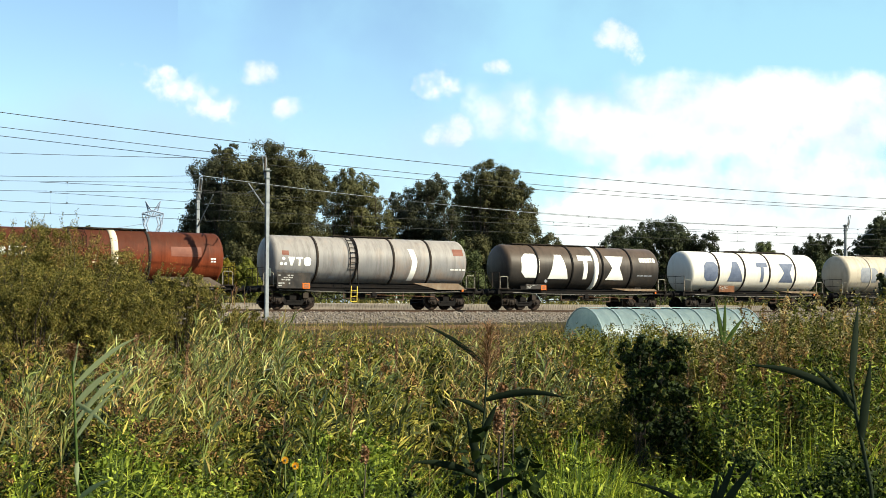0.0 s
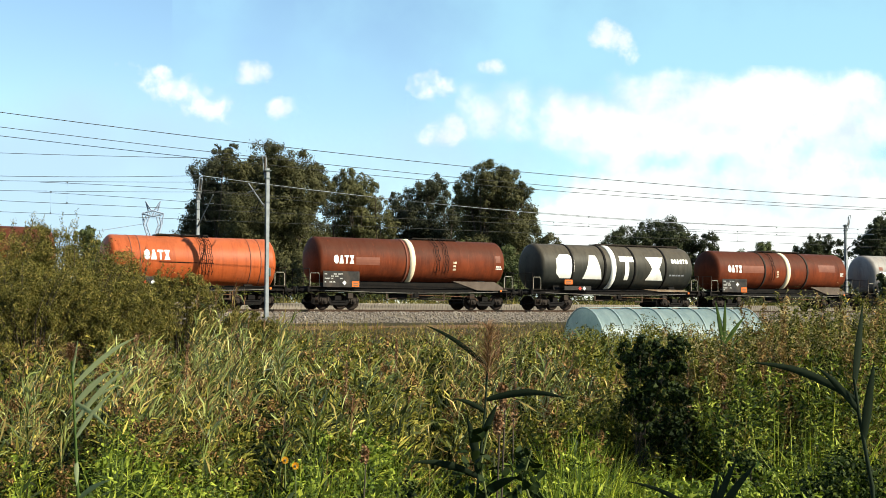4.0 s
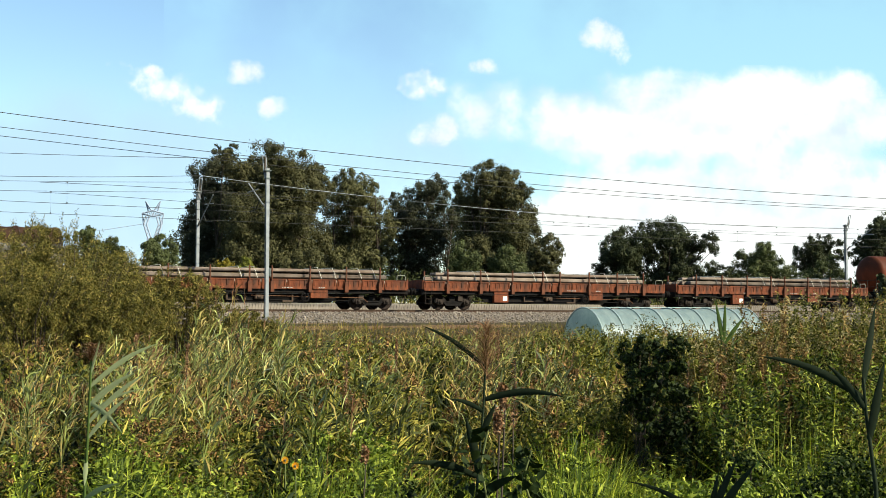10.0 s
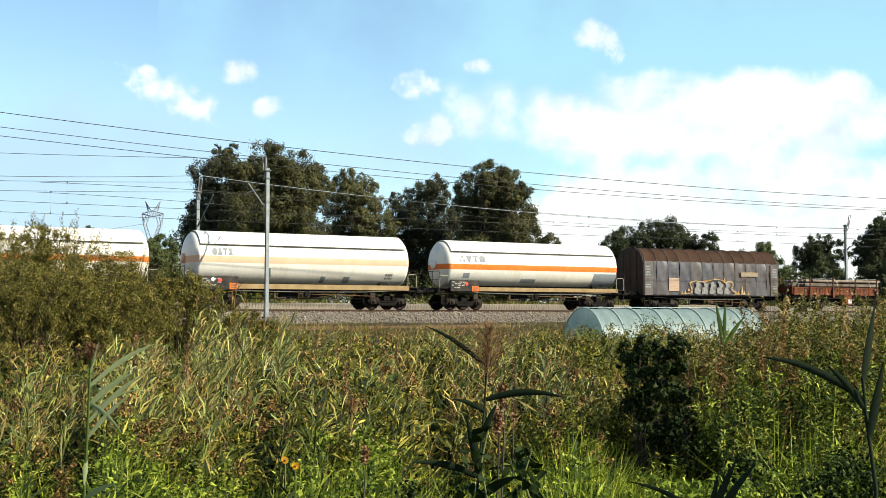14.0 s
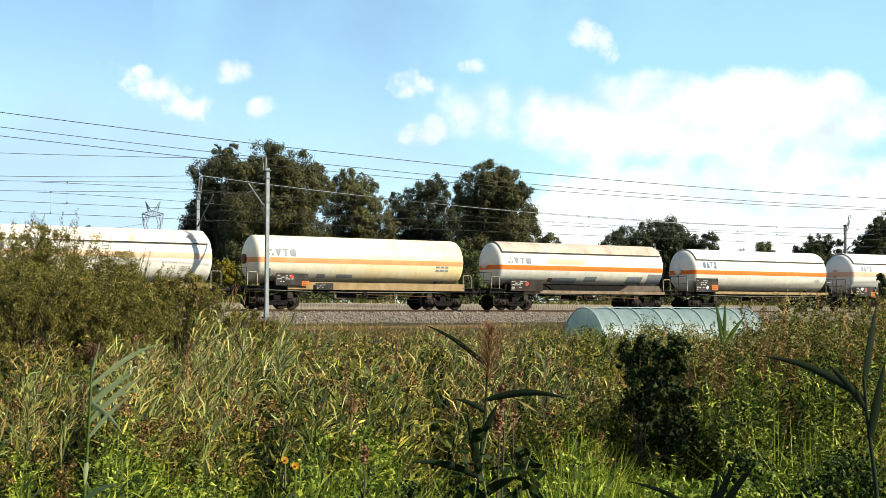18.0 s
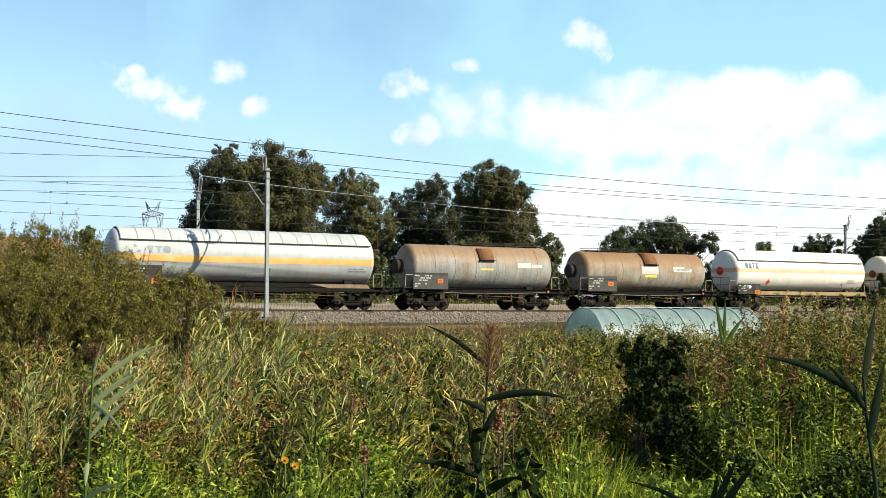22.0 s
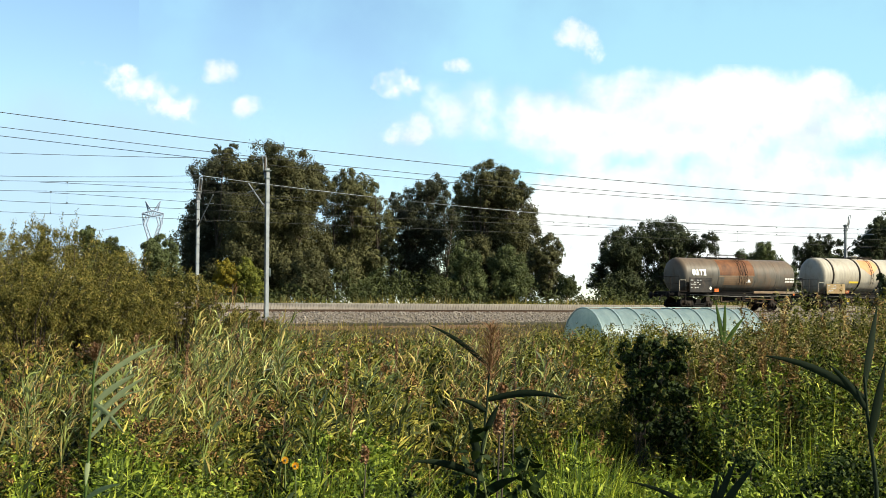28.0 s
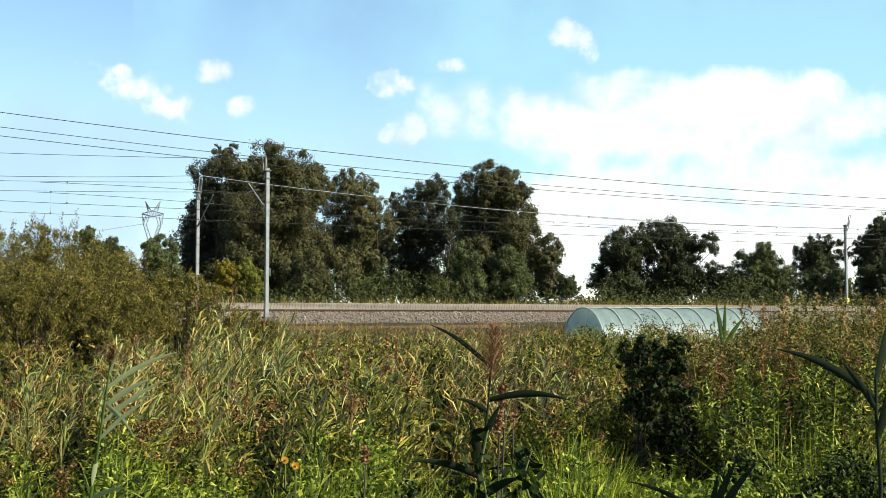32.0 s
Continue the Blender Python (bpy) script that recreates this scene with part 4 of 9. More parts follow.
def side_ladder(w, x, R, zc, z0=0.45, mat_low=None):
    s = Shape()
    pts = []
    for i in range(9):
        a = radians(75 - i * 11.5)
        pts.append((-(R + 0.09) * math.cos(a), zc + (R + 0.09) * math.sin(a)))
    pts.append((-(R + 0.09), z0 + 0.9))
    for dx in (-0.24, 0.24):
        s.tube([(x + dx, y, z) for y, z in pts], 0.03, 5)
    for y, z in pts[::1]:
        s.tube([(x - 0.24, y, z), (x + 0.24, y, z)], 0.024, 5)
    part("ladder", s, M_BLACK, w, "dark steel ladder")
    s = Shape()
    for dx in (-0.19, 0.19):
        s.tube([(x + dx, -(R + 0.09), z0 + 0.9), (x + dx, -1.42, z0)], 0.024, 5)
    for i in range(4):
        u = i / 3
        y = -(R + 0.09) * (1 - u) - 1.42 * u
        s.tube([(x - 0.19, y, z0 + 0.9 * (1 - u)), (x + 0.19, y, z0 + 0.9 * (1 - u))], 0.018, 5)
    part("lower_ladder", s, mat_low or M_DUSTY, w, "worn yellow lower ladder" if mat_low else "")


def end_platform(w, half, sx):
    s = Shape()
    x0, x1 = (half - 0.75, half + 0.03) if sx > 0 else (-half - 0.03, -half + 0.75)
    s.box(x0, x1, -1.3, 1.3, 1.27, 1.31)
    part("end_platform", s, M_DUSTY, w)
    r = Shape()
    xe = x1 - 0.06 if sx > 0 else x0 + 0.06
    for y in (-1.25, -0.4, 0.4, 1.25):
        r.tube([(xe, y, 1.3), (xe, y, 2.3)], 0.02, 5)
    r.tube([(xe, -1.25, 2.3), (xe, 1.25, 2.3)], 0.02, 5)
    r.tube([(xe, -1.25, 1.8), (xe, 1.25, 1.8)], 0.016, 5)
    part("end_railing", r, M_DUSTY, w)


def saddle(w, x, R, zc, mat, wide=0.5):
    """A cradle from the frame up to the tank."""
    s = Shape()
    n = 14
    poly = []
    for i in range(n + 1):
        a = radians(235 + 70 * i / n)
        poly.append((R * 1.005 * math.cos(a), zc + R * 1.005 * math.sin(a)))
    s.prism(poly + [(0.95, 1.24), (-0.95, 1.24)], 0, x - wide / 2, x + wide / 2)
    part("saddle", s, mat, w)


def tank_wagon(spec):
    """spec: see the list of the train."""
    kind = spec["kind"]
    L = spec["length"]
    R = spec.get("radius", 1.45)
    if kind == "oil":
        R += 0.10
    zc = spec.get("top", 4.2) - R
    half = L / 2 + 0.55
    w = thing("tank_wagon", spec["label"], "tank wagon", None, "wagons of the freight train")
    paint = PAINT[spec["paint"]]
    fmat = spec.get("frame", M_BLACK)
    dish = spec.get("dish", 0.38)
    part("tank", Shape().lathe(tank_profile(L + 0.36, R, dish + 0.1), 0, 56, (0, 0, zc)), paint, w)
    underframe(w, half, fmat)
    for sx in (-1, 1):
        bogie(w, sx * (half - 1.9))
        saddle(w, sx * (L / 2 - 1.5), R, zc, M_BLACK, 0.5)
        end_platform(w, half, sx)
    # black box added where only shade lies between tank and frame
    part("belly_cover", Shape().box(-L / 2 + 0.9, L / 2 - 0.9, -0.55, 0.55, 1.2, zc - R + 0.12, 0.03), M_BLACK, w, "black filler for the shade under the tank")
    for poly, mat in spec.get("plates", ()):
        part("saddle_plate", Shape().prism(poly, 1, -1.25, -1.0), mat, w, "flared support plate under the tank")
    # bands, each a ring of sheet steel
    for x, wd, mat in spec.get("bands", ()):
        part("band", Shape().lathe([(x - wd / 2, R), (x - wd / 2, R + (0.035 if wd > 0.06 else 0.01)), (x + wd / 2, R + (0.035 if wd > 0.06 else 0.01)), (x + wd / 2, R)], 0, 56, (0, 0, zc)), mat or paint, w)
    for z0, z1, mat in spec.get("stripes", ()):
        a0, a1 = math.asin((z0 - zc) / R), math.asin((z1 - zc) / R)
        for sy in (-1, 1):
            vs, fs, n = [], [], 4
            xs = [-L / 2 + dish - 0.08, L / 2 - dish + 0.08]
            for i in range(n + 1):
                a = a0 + (a1 - a0) * i / n
                vs += [(x, sy * (R + 0.006) * math.cos(a), zc + (R + 0.006) * math.sin(a)) for x in xs]
            fs = [(2 * i, 2 * i + 1, 2 * i + 3, 2 * i + 2) for i in range(n)]
            part("painted_stripe", Shape().add(vs, fs, True), mat, w, "painted stripe along the tank")
        # the stripe goes on round the two dished ends
        for sx in (-1, 1):
            vs, fs = [], []
            m = 24
            prof = [q for q in tank_profile(L, R, dish)[:11]]
            for i in range(2):
                z = (z0, z1)[i] - zc
                for k in range(m + 1):
                    # a level cut through the dish
                    yy = -1 + 2 * k / m
                    ymax = math.sqrt(max(0.0, R * R - z * z))
                    y = ymax * math.sin(yy * math.pi / 2)
                    rr = min(R, math.hypot(y, z))
                    x = L / 2 + 0.08 - dish + (dish + 0.1) * math.sqrt(max(0.0, 1 - (rr / R) ** 2)) + 0.008
                    vs.append((sx * x, y * 1.004, zc + z))
            fs = [(k, k + 1, m + 2 + k, m + 1 + k) for k in range(m)]
            part("end_stripe", Shape().add(vs, fs, True), mat, w)
    if spec.get("shield"):
        sm = M_SHIELD[spec["shield"]]
        a0, a1 = radians(spec.get("shield_lo", 42)), radians(180 - spec.get("shield_lo", 42))
        rs = R + 0.09
        npan = int(L / 0.9) if spec.get("ribs") or spec["shield"] in ("rust", "stained") else 4
        xs = [-L / 2 + dish * 0.8 + (L - dish * 1.6) * i / npan for i in range(npan + 1)]
        for i in range(npan):
            x0, x1 = xs[i] + 0.01, xs[i + 1] - 0.01
            prof = [(x0, rs - 0.02), (x0, rs), (x0 + 0.04, rs + 0.018), (x1 - 0.04, rs + 0.018), (x1, rs), (x1, rs - 0.02)] if spec.get("ribs") else [(x0 - 0.008, rs - 0.02), (x0 - 0.008, rs), (x1 + 0.008, rs), (x1 + 0.008, rs - 0.02)]
            part("shield_panel", Shape().lathe(prof, 0, 40, (0, 0, zc), a0, a1, smooth=False), sm, w)
        part("shield_edge", Shape().box(xs[0], xs[-1], -rs * math.cos(a0) - 0.02, -rs * math.cos(a0) + 0.02, zc + rs * math.sin(a0) - 0.03, zc + rs * math.sin(a0) + 0.01), M_DUSTY, w)
    arc = lambda z: R * math.asin(max(-0.99, min(0.99, (z - zc) / R)))
    for (mk, x0, x1, z0, z1, mat) in spec.get("marks", ()):
        for poly in block_marks(x0, (arc(z0) + arc(z1)) / 2, x1 - x0, arc(z1) - arc(z0), mk):
            part("marking", on_tank([poly], R, zc, 0.012), mat, w, "plain painted mark")
    for (x0, x1, z0, z1, rows, mat) in spec.get("notes", ()):
        for poly in bars(x0, (arc(z0) + arc(z1)) / 2, x1 - x0, arc(z1) - arc(z0), rows):
            part("small_marking", on_tank([poly], R, zc, 0.012), mat, w)
    for (x0, x1, z0, z1, mat) in spec.get("patches", ()):
        b0, b1 = R * math.asin(max(-1, (z0 - zc) / R)), R * math.asin(min(1, (z1 - zc) / R))
        part("paint_patch", on_tank([[(x0, b0), (x1, b0), (x1, b1), (x0, b1)]], R, zc, 0.007), mat, w, "paint patch")
    for (x0, x1, z0, z1, hx, dmd) in spec.get("panels", ()):
        info_panel(w, x0, x1, z0, z1, hx, dmd, spec.get("panel_mat"))
    for poly, mat, lab in spec.get("shapes", ()):
        part("painted_shape", on_tank([[(a, R * math.asin(max(-1, min(1, (b - zc) / R)))) for a, b in poly]], R, zc, 0.011), mat, w, lab)
    for x0, x1, z0, z1 in spec.get("hatches", ()):
        a0, a1 = math.asin(max(-1, (z0 - zc) / R)), math.asin(min(1, (z1 - zc) / R))
        q = part("hatch", Shape().lathe([(x0, R), (x0, R + 0.1), (x1, R + 0.1), (x1, R)], 0, 10, (0, 0, zc), math.pi - a1, math.pi - a0), M_RUSTAREA, w, "rust-orange spill hatch")
        part("hatch_sill", Shape().box(x0 - 0.05, x1 + 0.05, -R * math.cos(a0) - 0.16, -R * math.cos(a0) + 0.05, z0 - 0.05, z0 + 0.0), M_BLACK, q)
    if spec.get("walkway"):
        x0, x1, rl = spec["walkway"]
        top_walkway(w, x0, x1, zc + R, rail=rl)
    if "ladder" in spec:
        side_ladder(w, spec["ladder"], R, zc, mat_low=spec.get("ladder_mat"))
    for x in spec.get("domes", ()):
        part("dome", Shape().lathe([(zc + R - 0.12, 0.32), (zc + R + 0.1, 0.32), (zc + R + 0.12, 0.36), (zc + R + 0.17, 0.36), (zc + R + 0.22, 0.2), (zc + R + 0.23, 0.0)], 2, 20, (x, 0, 0)), paint, w)
    for x in spec.get("pipes", ()):
        # a narrow ladder bent round the tank, its rails a little wavy
        s = Shape()
        ring = lambda dx, a, r: (x + dx, -(R + r) * math.cos(radians(a)), zc + (R + r) * math.sin(radians(a)))
        for dx in (-0.11, 0.11):
            s.tube([ring(dx + 0.035 * math.sin(a * 0.21), a, 0.10 + 0.02 * math.sin(a * 0.3)) for a in range(85, -34, -7)], 0.017, 5)
        for a in range(78, -30, -12):
            s.tube([ring(-0.11, a, 0.10), ring(0.11, a - 4, 0.10)], 0.011, 4)
        part("ladder", s, spec.get("pipe_mat", M_BLACK), w, "narrow dark ladder bent round the tank")
    if spec.get("drain", True):
        s = Shape()
        s.tube([(0.0, 0, zc - R - 0.02), (0.0, 0, zc - R - 0.25), (0.0, -1.15, 0.85)], 0.07, 8)
        s.box(-0.14, 0.14, -1.32, -1.1, 0.72, 0.98, 0.03)
        part("drain_valve", s, M_BLACK, w)
    if "end_drum" in spec:
        part("end_drum", Shape().lathe([(-L / 2 - 0.55, 0.0), (-L / 2 - 0.55, 0.40), (-L / 2 - 0.50, 0.43), (-L / 2 - 0.12, 0.43)], 0, 20, (0, 0, zc)), spec["end_drum"], w, "round drum on the tank end")
    if kind == "oil":
        part("lamp_bracket", Shape().box(half - 0.95, half - 0.84, -1.26, -1.2, 1.08, 1.2, 0.01), M_ORANGEBAND, w, "small orange bracket")
    if kind == "gas":
        part("manhole", Shape().lathe([(-L / 2 - 0.3, 0.0), (-L / 2 - 0.3, 0.28), (-L / 2 - 0.2, 0.28), (-L / 2 - 0.08, 0.24)], 0, 20, (0, 0, zc)), spec.get("manhole", paint), w, "round end manhole cover")
        part("side_sill", Shape().box(-half + 2.4, half - 0.6, -1.3, -1.14, spec.get("sill_z", (1.18, 1.3))[0], spec.get("sill_z", (1.18, 1.3))[1], 0.01), spec.get("sill", M_OCHRE), w, "ochre longitudinal sill")
    return w


M_STAKE = surface("dark rusty stake", (0.056, 0.024, 0.0144), (0.112, 0.04, 0.0208), 2, 0.8)


def flap_shape(wd):
    s = Shape().box(0.03, wd - 0.03, -0.02, 0.02, 0, 0.56, 0.008).box(0.05, wd - 0.05, -0.05, 0.02, 0.0, 0.06).box(0.05, wd - 0.05, -0.05, 0.02, 0.49, 0.55)
    for i in range(5):
        x = 0.1 + (wd - 0.25) * i / 4
        s.box(x, x + 0.06, -0.05, 0, 0.2, 0.5)
    return s


def flat_wagon(variant):
    """Low-sided bogie flat wagon with stakes, loaded with long steel."""
    half = 9.05
    w = thing("flat_wagon", "rust-red low-sided flat wagon loaded with long steel bars", "flat wagon", None, "wagons of the freight train")
    # frame coloured black for the shadow beneath the side flaps
    underframe(w, half, M_BLACK, beam=0.28, solebar_y=1.25, z=0.92)
    for sx in (-1, 1):
        bogie(w, sx * 6.9)
    part("deck", Shape().box(-half, half, -1.3, 1.3, 1.2, 1.26), M_DUSTY, w, "worn plank deck")
    n = 12
    wd = (2 * half) / n
    flap = shared("side_flap", lambda: flap_shape(wd), M_OXIDE)
    for sy in (-1, 1):
        for i in range(n):
            part("side_flap", flap, None, w, at=pose(-half + i * wd + (wd if sy > 0 else 0), sy * 1.36, 1.12, 0, 0, 180 if sy > 0 else 0))
        st = shared("stake", lambda: Shape().box(-0.035, 0.035, -0.08, 0.0, -0.15, 1.15, 0.01).box(-0.10, 0.10, -0.12, 0.02, -0.3, 0.28, 0.01), M_STAKE)
        for x in (-7.48, -5.2, -2.92, -0.7, 0.6, 2.85, 5.07, 7.19):
            part("stake", st, None, w, at=pose(x, sy * 1.42, 1.25, 0, 0, 180 if sy > 0 else 0))
    for sx in (-1, 1):
        part("end_wall", Shape().box(sx * half - 0.05, sx * half + 0.05, -1.32, 1.32, 1.2, 1.75, 0.01), M_OXIDE, w)
    # fish-bellied solebar plate, the shadow under the flaps put into its black
    part("belly_plate", Shape().prism([(-5.6, 1.0), (5.6, 1.0), (4.2, 0.36), (-4.2, 0.36)], 1, -1.0, -0.96), M_BLACK, w, "fish-bellied sole bar, black as in shadow")
    for x, ww in ((-3.2, 0.5), (1.2, 0.9), (3.4, 0.6)):
        part("marking", flat_marks(bars(x, 1.2, ww * 0.7, 0.10, 1), -1.40), M_PANELMARK, w)
    part("tool_box", Shape().box(-4.15, -3.15, -1.34, -1.1, 0.44, 1.13, 0.02), M_OXIDE, w, "rust-red box under the side")
    part("tool_box", Shape().box(2.95, 4.0, -1.34, -1.1, 0.62, 1.1, 0.02), M_OXIDE, w, "rust-red box under the side")
    part("white_plate", Shape().box(-3.55, -3.25, -1.36, -1.342, 0.55, 0.82), M_WHITE, w, "small white plate")
    hw = Shape().lathe([(-0.03, 0.2), (-0.03, 0.26), (0.03, 0.26), (0.03, 0.2)], 1, 16, (2.6, -1.36, 0.66))
    hw.box(2.38, 2.82, -1.37, -1.35, 0.64, 0.68).box(2.58, 2.62, -1.37, -1.35, 0.44, 0.88)
    part("brake_wheel", hw, M_BLACK, w)
    rnd = random.Random(variant)
    # battens and the load of long steel bars in layers
    for x in (-6.2, -2.2, 2.2, 6.2):
        part("batten", Shape().box(x - 0.06, x + 0.06, -1.2, 1.2, 1.26, 1.38), M_WOOD, w)
    z = 1.46
    rows = [(8, 0.25, 14.9), (8, 0.29, 15.4), (6 if variant else 7, 0.25, 14.3)]
    for r, (cnt, th, ln) in enumerate(rows):
        for i in range(cnt):
            y = -1.14 + 2.28 * (i + 0.5) / cnt
            sh = rnd.uniform(-0.35, 0.35)
            ww = 2.28 / cnt * 0.44
            part("steel_bar", Shape().box(-ln / 2 + sh, ln / 2 + sh, y - ww, y + ww, z, z + th - 0.06, 0.05), M_PIPE, w)
        if r < 2:
            # dunnage that holds the layers apart
            for x in (-6.0, -3.1, 0.2, 3.0, 6.1):
                part("dunnage", Shape().box(x - 0.05, x + 0.05, -1.02, 1.1, z + th - 0.058, z + th + 0.03), M_BARK, w)
        z += th + 0.032
    for x in (-5.5, -1.2, 3.5, 6.0):
        for x0 in (x, x + 0.9):
            part("lashing", Shape().tube([(x0 + 0.14, -1.25, 1.72), (x0 + 0.04, -1.16, z - 0.24), (x0, -0.98, z + 0.0), (x0, 0.98, z + 0.0), (x0 + 0.1, 1.25, 1.72)], 0.016, 5), M_STRAPWHITE, w, "pale lashing strap")
    return w


M_STRAPWHITE = surface("pale strap", (0.528, 0.5104, 0.44), (0.616, 0.5984, 0.528), 5, 0.8)


def tarp_wagon():
    w = thing("covered_wagon", "four-axle wagon covered by a torn grey tarpaulin with graffiti", "covered wagon", None, "wagons of the freight train")
    half = 5.95
    underframe(w, half, M_BLACK, z=0.80)
    for sx in (-1, 1):
        bogie(w, sx * 3.9)
    # end walls with rounded top
    top = [(-1.42, 1.0), (1.42, 1.0), (1.42, 2.95), (1.30, 3.45), (1.02, 3.85), (0.6, 4.08), (0.0, 4.16), (-0.6, 4.08), (-1.02, 3.85), (-1.30, 3.45), (-1.42, 2.95)]
    for sx in (-1, 1):
        x = sx * 5.9
        part("end_wall", Shape().prism(top, 0, x - 0.06, x + 0.06), M_TARPEND, w, "dark brown steel end wall")
        for y in (-0.7, 0.0, 0.7):
            part("end_post", Shape().box(x + sx * 0.06 - 0.05, x + sx * 0.06 + 0.05, y - 0.06, y + 0.06, 1.2, 3.9), M_TARPEND, w)
        part("corner_post", Shape().box(x - (0.0 if sx < 0 else 0.68), x + (0.68 if sx < 0 else 0.0), -1.47, -1.43, 1.0, 3.2, 0.01), M_CORNER, w, "grey corner frame")
        part("corner_marks", flat_marks(bars(x - (-0.08 if sx < 0 else 0.5), 2.6, 0.4, 0.7, 4) + bars(x - (-0.08 if sx < 0 else 0.5), 1.6, 0.4, 0.3, 2), -1.476), M_GREYMARK, w)
    part("floor_edge", Shape().box(-5.9, 5.9, -1.45, 1.45, 0.96, 1.04, 0.01), M_BLACK, w)
    # tarpaulin, bay by bay, slack between hoops
    nb = 12
    outline = [(-1.46, 1.02), (-1.455, 1.6), (-1.45, 2.0), (-1.45, 2.5), (-1.45, 2.95), (-1.40, 3.25), (-1.30, 3.5), (-1.16, 3.72), (-0.98, 3.9), (-0.62, 4.1), (-0.3, 4.17), (0, 4.19),
               (0.3, 4.17), (0.62, 4.1), (1.0, 3.88), (1.3, 3.47), (1.45, 2.95), (1.45, 2.0), (1.46, 1.02)]
    rnd = random.Random(3)
    for b in range(nb):
        x0, x1 = -5.84 + b * 11.68 / nb, -5.84 + (b + 1) * 11.68 / nb
        side, roof = Shape(), Shape()
        m = 8
        for name, seg, sh in (("s", outline[:6], side), ("r", outline[5:], roof)):
            vs, fs = [], []
            for i in range(m + 1):
                u = i / m
                sl = 0.06 * math.sin(math.pi * u) ** 0.7
                for j, (y, z) in enumerate(seg):
                    nrm = Vector((0, y, (z - 2.9) * (1 if z > 2.9 else 0)))
                    nrm.normalize()
                    wr = 0.032 * math.sin(7 * u + j * 1.7 + b * 2.1) + (0.03 * math.sin(19 * u + b * 3.7 + j) if j in (3, 4) else 0.0) if name == "s" else 0.008 * math.sin(5 * u + b)
                    fold = -0.05 * math.sin(math.pi * u) if (name == "s" and 2.4 < z < 3.0) else 0.0
                    q = -sl + wr
                    vs.append((x0 + (x1 - x0) * u, y + nrm.y * q, z + nrm.z * q + fold))
            k = len(seg)
            for i in range(m):
                for j in range(k - 1):
                    fs.append((i * k + j, i * k + j + 1, (i + 1) * k + j + 1, (i + 1) * k + j))
            sh.add(vs, fs, True)
        part("tarpaulin_side", side, M_TARP, w, "slack grey tarpaulin bay")
        part("tarpaulin_roof", roof, M_TARPROOF, w, "brown dusty tarpaulin roof bay")
        part("hoop_ridge", Shape().tube([(x0, y * 1.012, 2.0 + (z - 2.0) * 1.008) for y, z in outline[1:16]], 0.009, 5), M_TARP, w)
    part("wood_patch", Shape().box(-3.87, -3.0, -1.485, -1.472, 1.27, 2.15), M_WOOD, w, "tan rectangular patch")
    part("name_board", Shape().box(2.49, 4.06, -1.485, -1.472, 2.33, 2.63), M_OCHRE, w, "yellow board with plain bars")
    part("board_marks", flat_marks(bars(2.6, 2.48, 1.35, 0.2, 1), -1.49), M_GREYMARK, w)
    # graffiti: five faded blocks, a ragged painted rim and flames
    rnd = random.Random(11)
    for i in range(5):
        x = -1.75 + i * 0.66
        j = [rnd.uniform(-0.07, 0.07) for _ in range(10)]
        part("graffiti", flat_marks([[(x + 0.02, 1.16 + j[0]), (x + 0.46 + j[1], 1.10), (x + 0.60, 1.30 + j[2]), (x + 0.42 + j[3], 1.50), (x + 0.62, 1.72 + j[4]), (x + 0.40 + j[5], 1.95),
                                      (x + 0.12, 1.90 + j[6]), (x + 0.2 + j[7], 1.62), (x + 0.06, 1.45 + j[8])]], -1.505), M_GRAFFITI, w, "faded grey graffiti block")
    rim = [(-2.35, 1.12), (-1.95, 1.18), (-1.92, 1.42), (-2.02, 1.62), (-2.1, 1.86), (-1.6, 1.98), (-1.0, 1.92), (-0.3, 2.04), (0.3, 2.12), (0.75, 2.04), (1.05, 1.86), (1.25, 1.98), (1.68, 1.92),
           (1.72, 1.74), (1.55, 1.5), (1.75, 1.3), (2.1, 1.14)]
    for k, (q0, q1) in enumerate(zip(rim, rim[1:])):
        a0, a1 = rnd.uniform(0.025, 0.06), rnd.uniform(0.025, 0.06)
        dx, dz = q1[0] - q0[0], q1[1] - q0[1]
        ln = math.hypot(dx, dz)
        nx, nz = -dz / ln, dx / ln
        part("graffiti_rim", flat_marks([[(q0[0] - nx * a0, q0[1] - nz * a0), (q1[0] - nx * a1, q1[1] - nz * a1), (q1[0] + nx * a1, q1[1] + nz * a1), (q0[0] + nx * a0, q0[1] + nz * a0)]], -1.508 - 0.0005 * k),
             M_RIM if k % 3 else M_ORANGEBROWN, w, "ragged yellow paint rim")
    for x, z, h in ((-2.75, 1.08, 0.22), (-2.5, 1.08, 0.3), (-2.2, 1.3, 0.2), (0.1, 2.08, 0.16), (0.95, 1.98, 0.26), (1.95, 1.08, 0.34), (2.2, 1.08, 0.26), (2.55, 1.1, 0.62), (2.75, 1.08, 0.3), (3.1, 1.08, 0.2)):
        part("graffiti_flame", flat_marks([[(x - 0.13, z), (x + 0.14, z), (x + 0.05, z + h * 0.5), (x + 0.02, z + h), (x - 0.06, z + h * 0.45)]], -1.502), M_ORANGEBROWN if h < 0.3 else M_RIM, w, "small painted flame")
    return w


M_TARPEND = surface("dark brown end wall", (0.028, 0.019, 0.015), (0.045, 0.031, 0.023), 1.5, 0.7)
M_RIM = surface("faded yellow spray paint", (0.20, 0.13, 0.06), (0.33, 0.25, 0.15), 5, 0.7)
M_GRAFFITI = surface("faded grey spray paint", (0.104, 0.1, 0.1), (0.216, 0.208, 0.2), 4, 0.7)
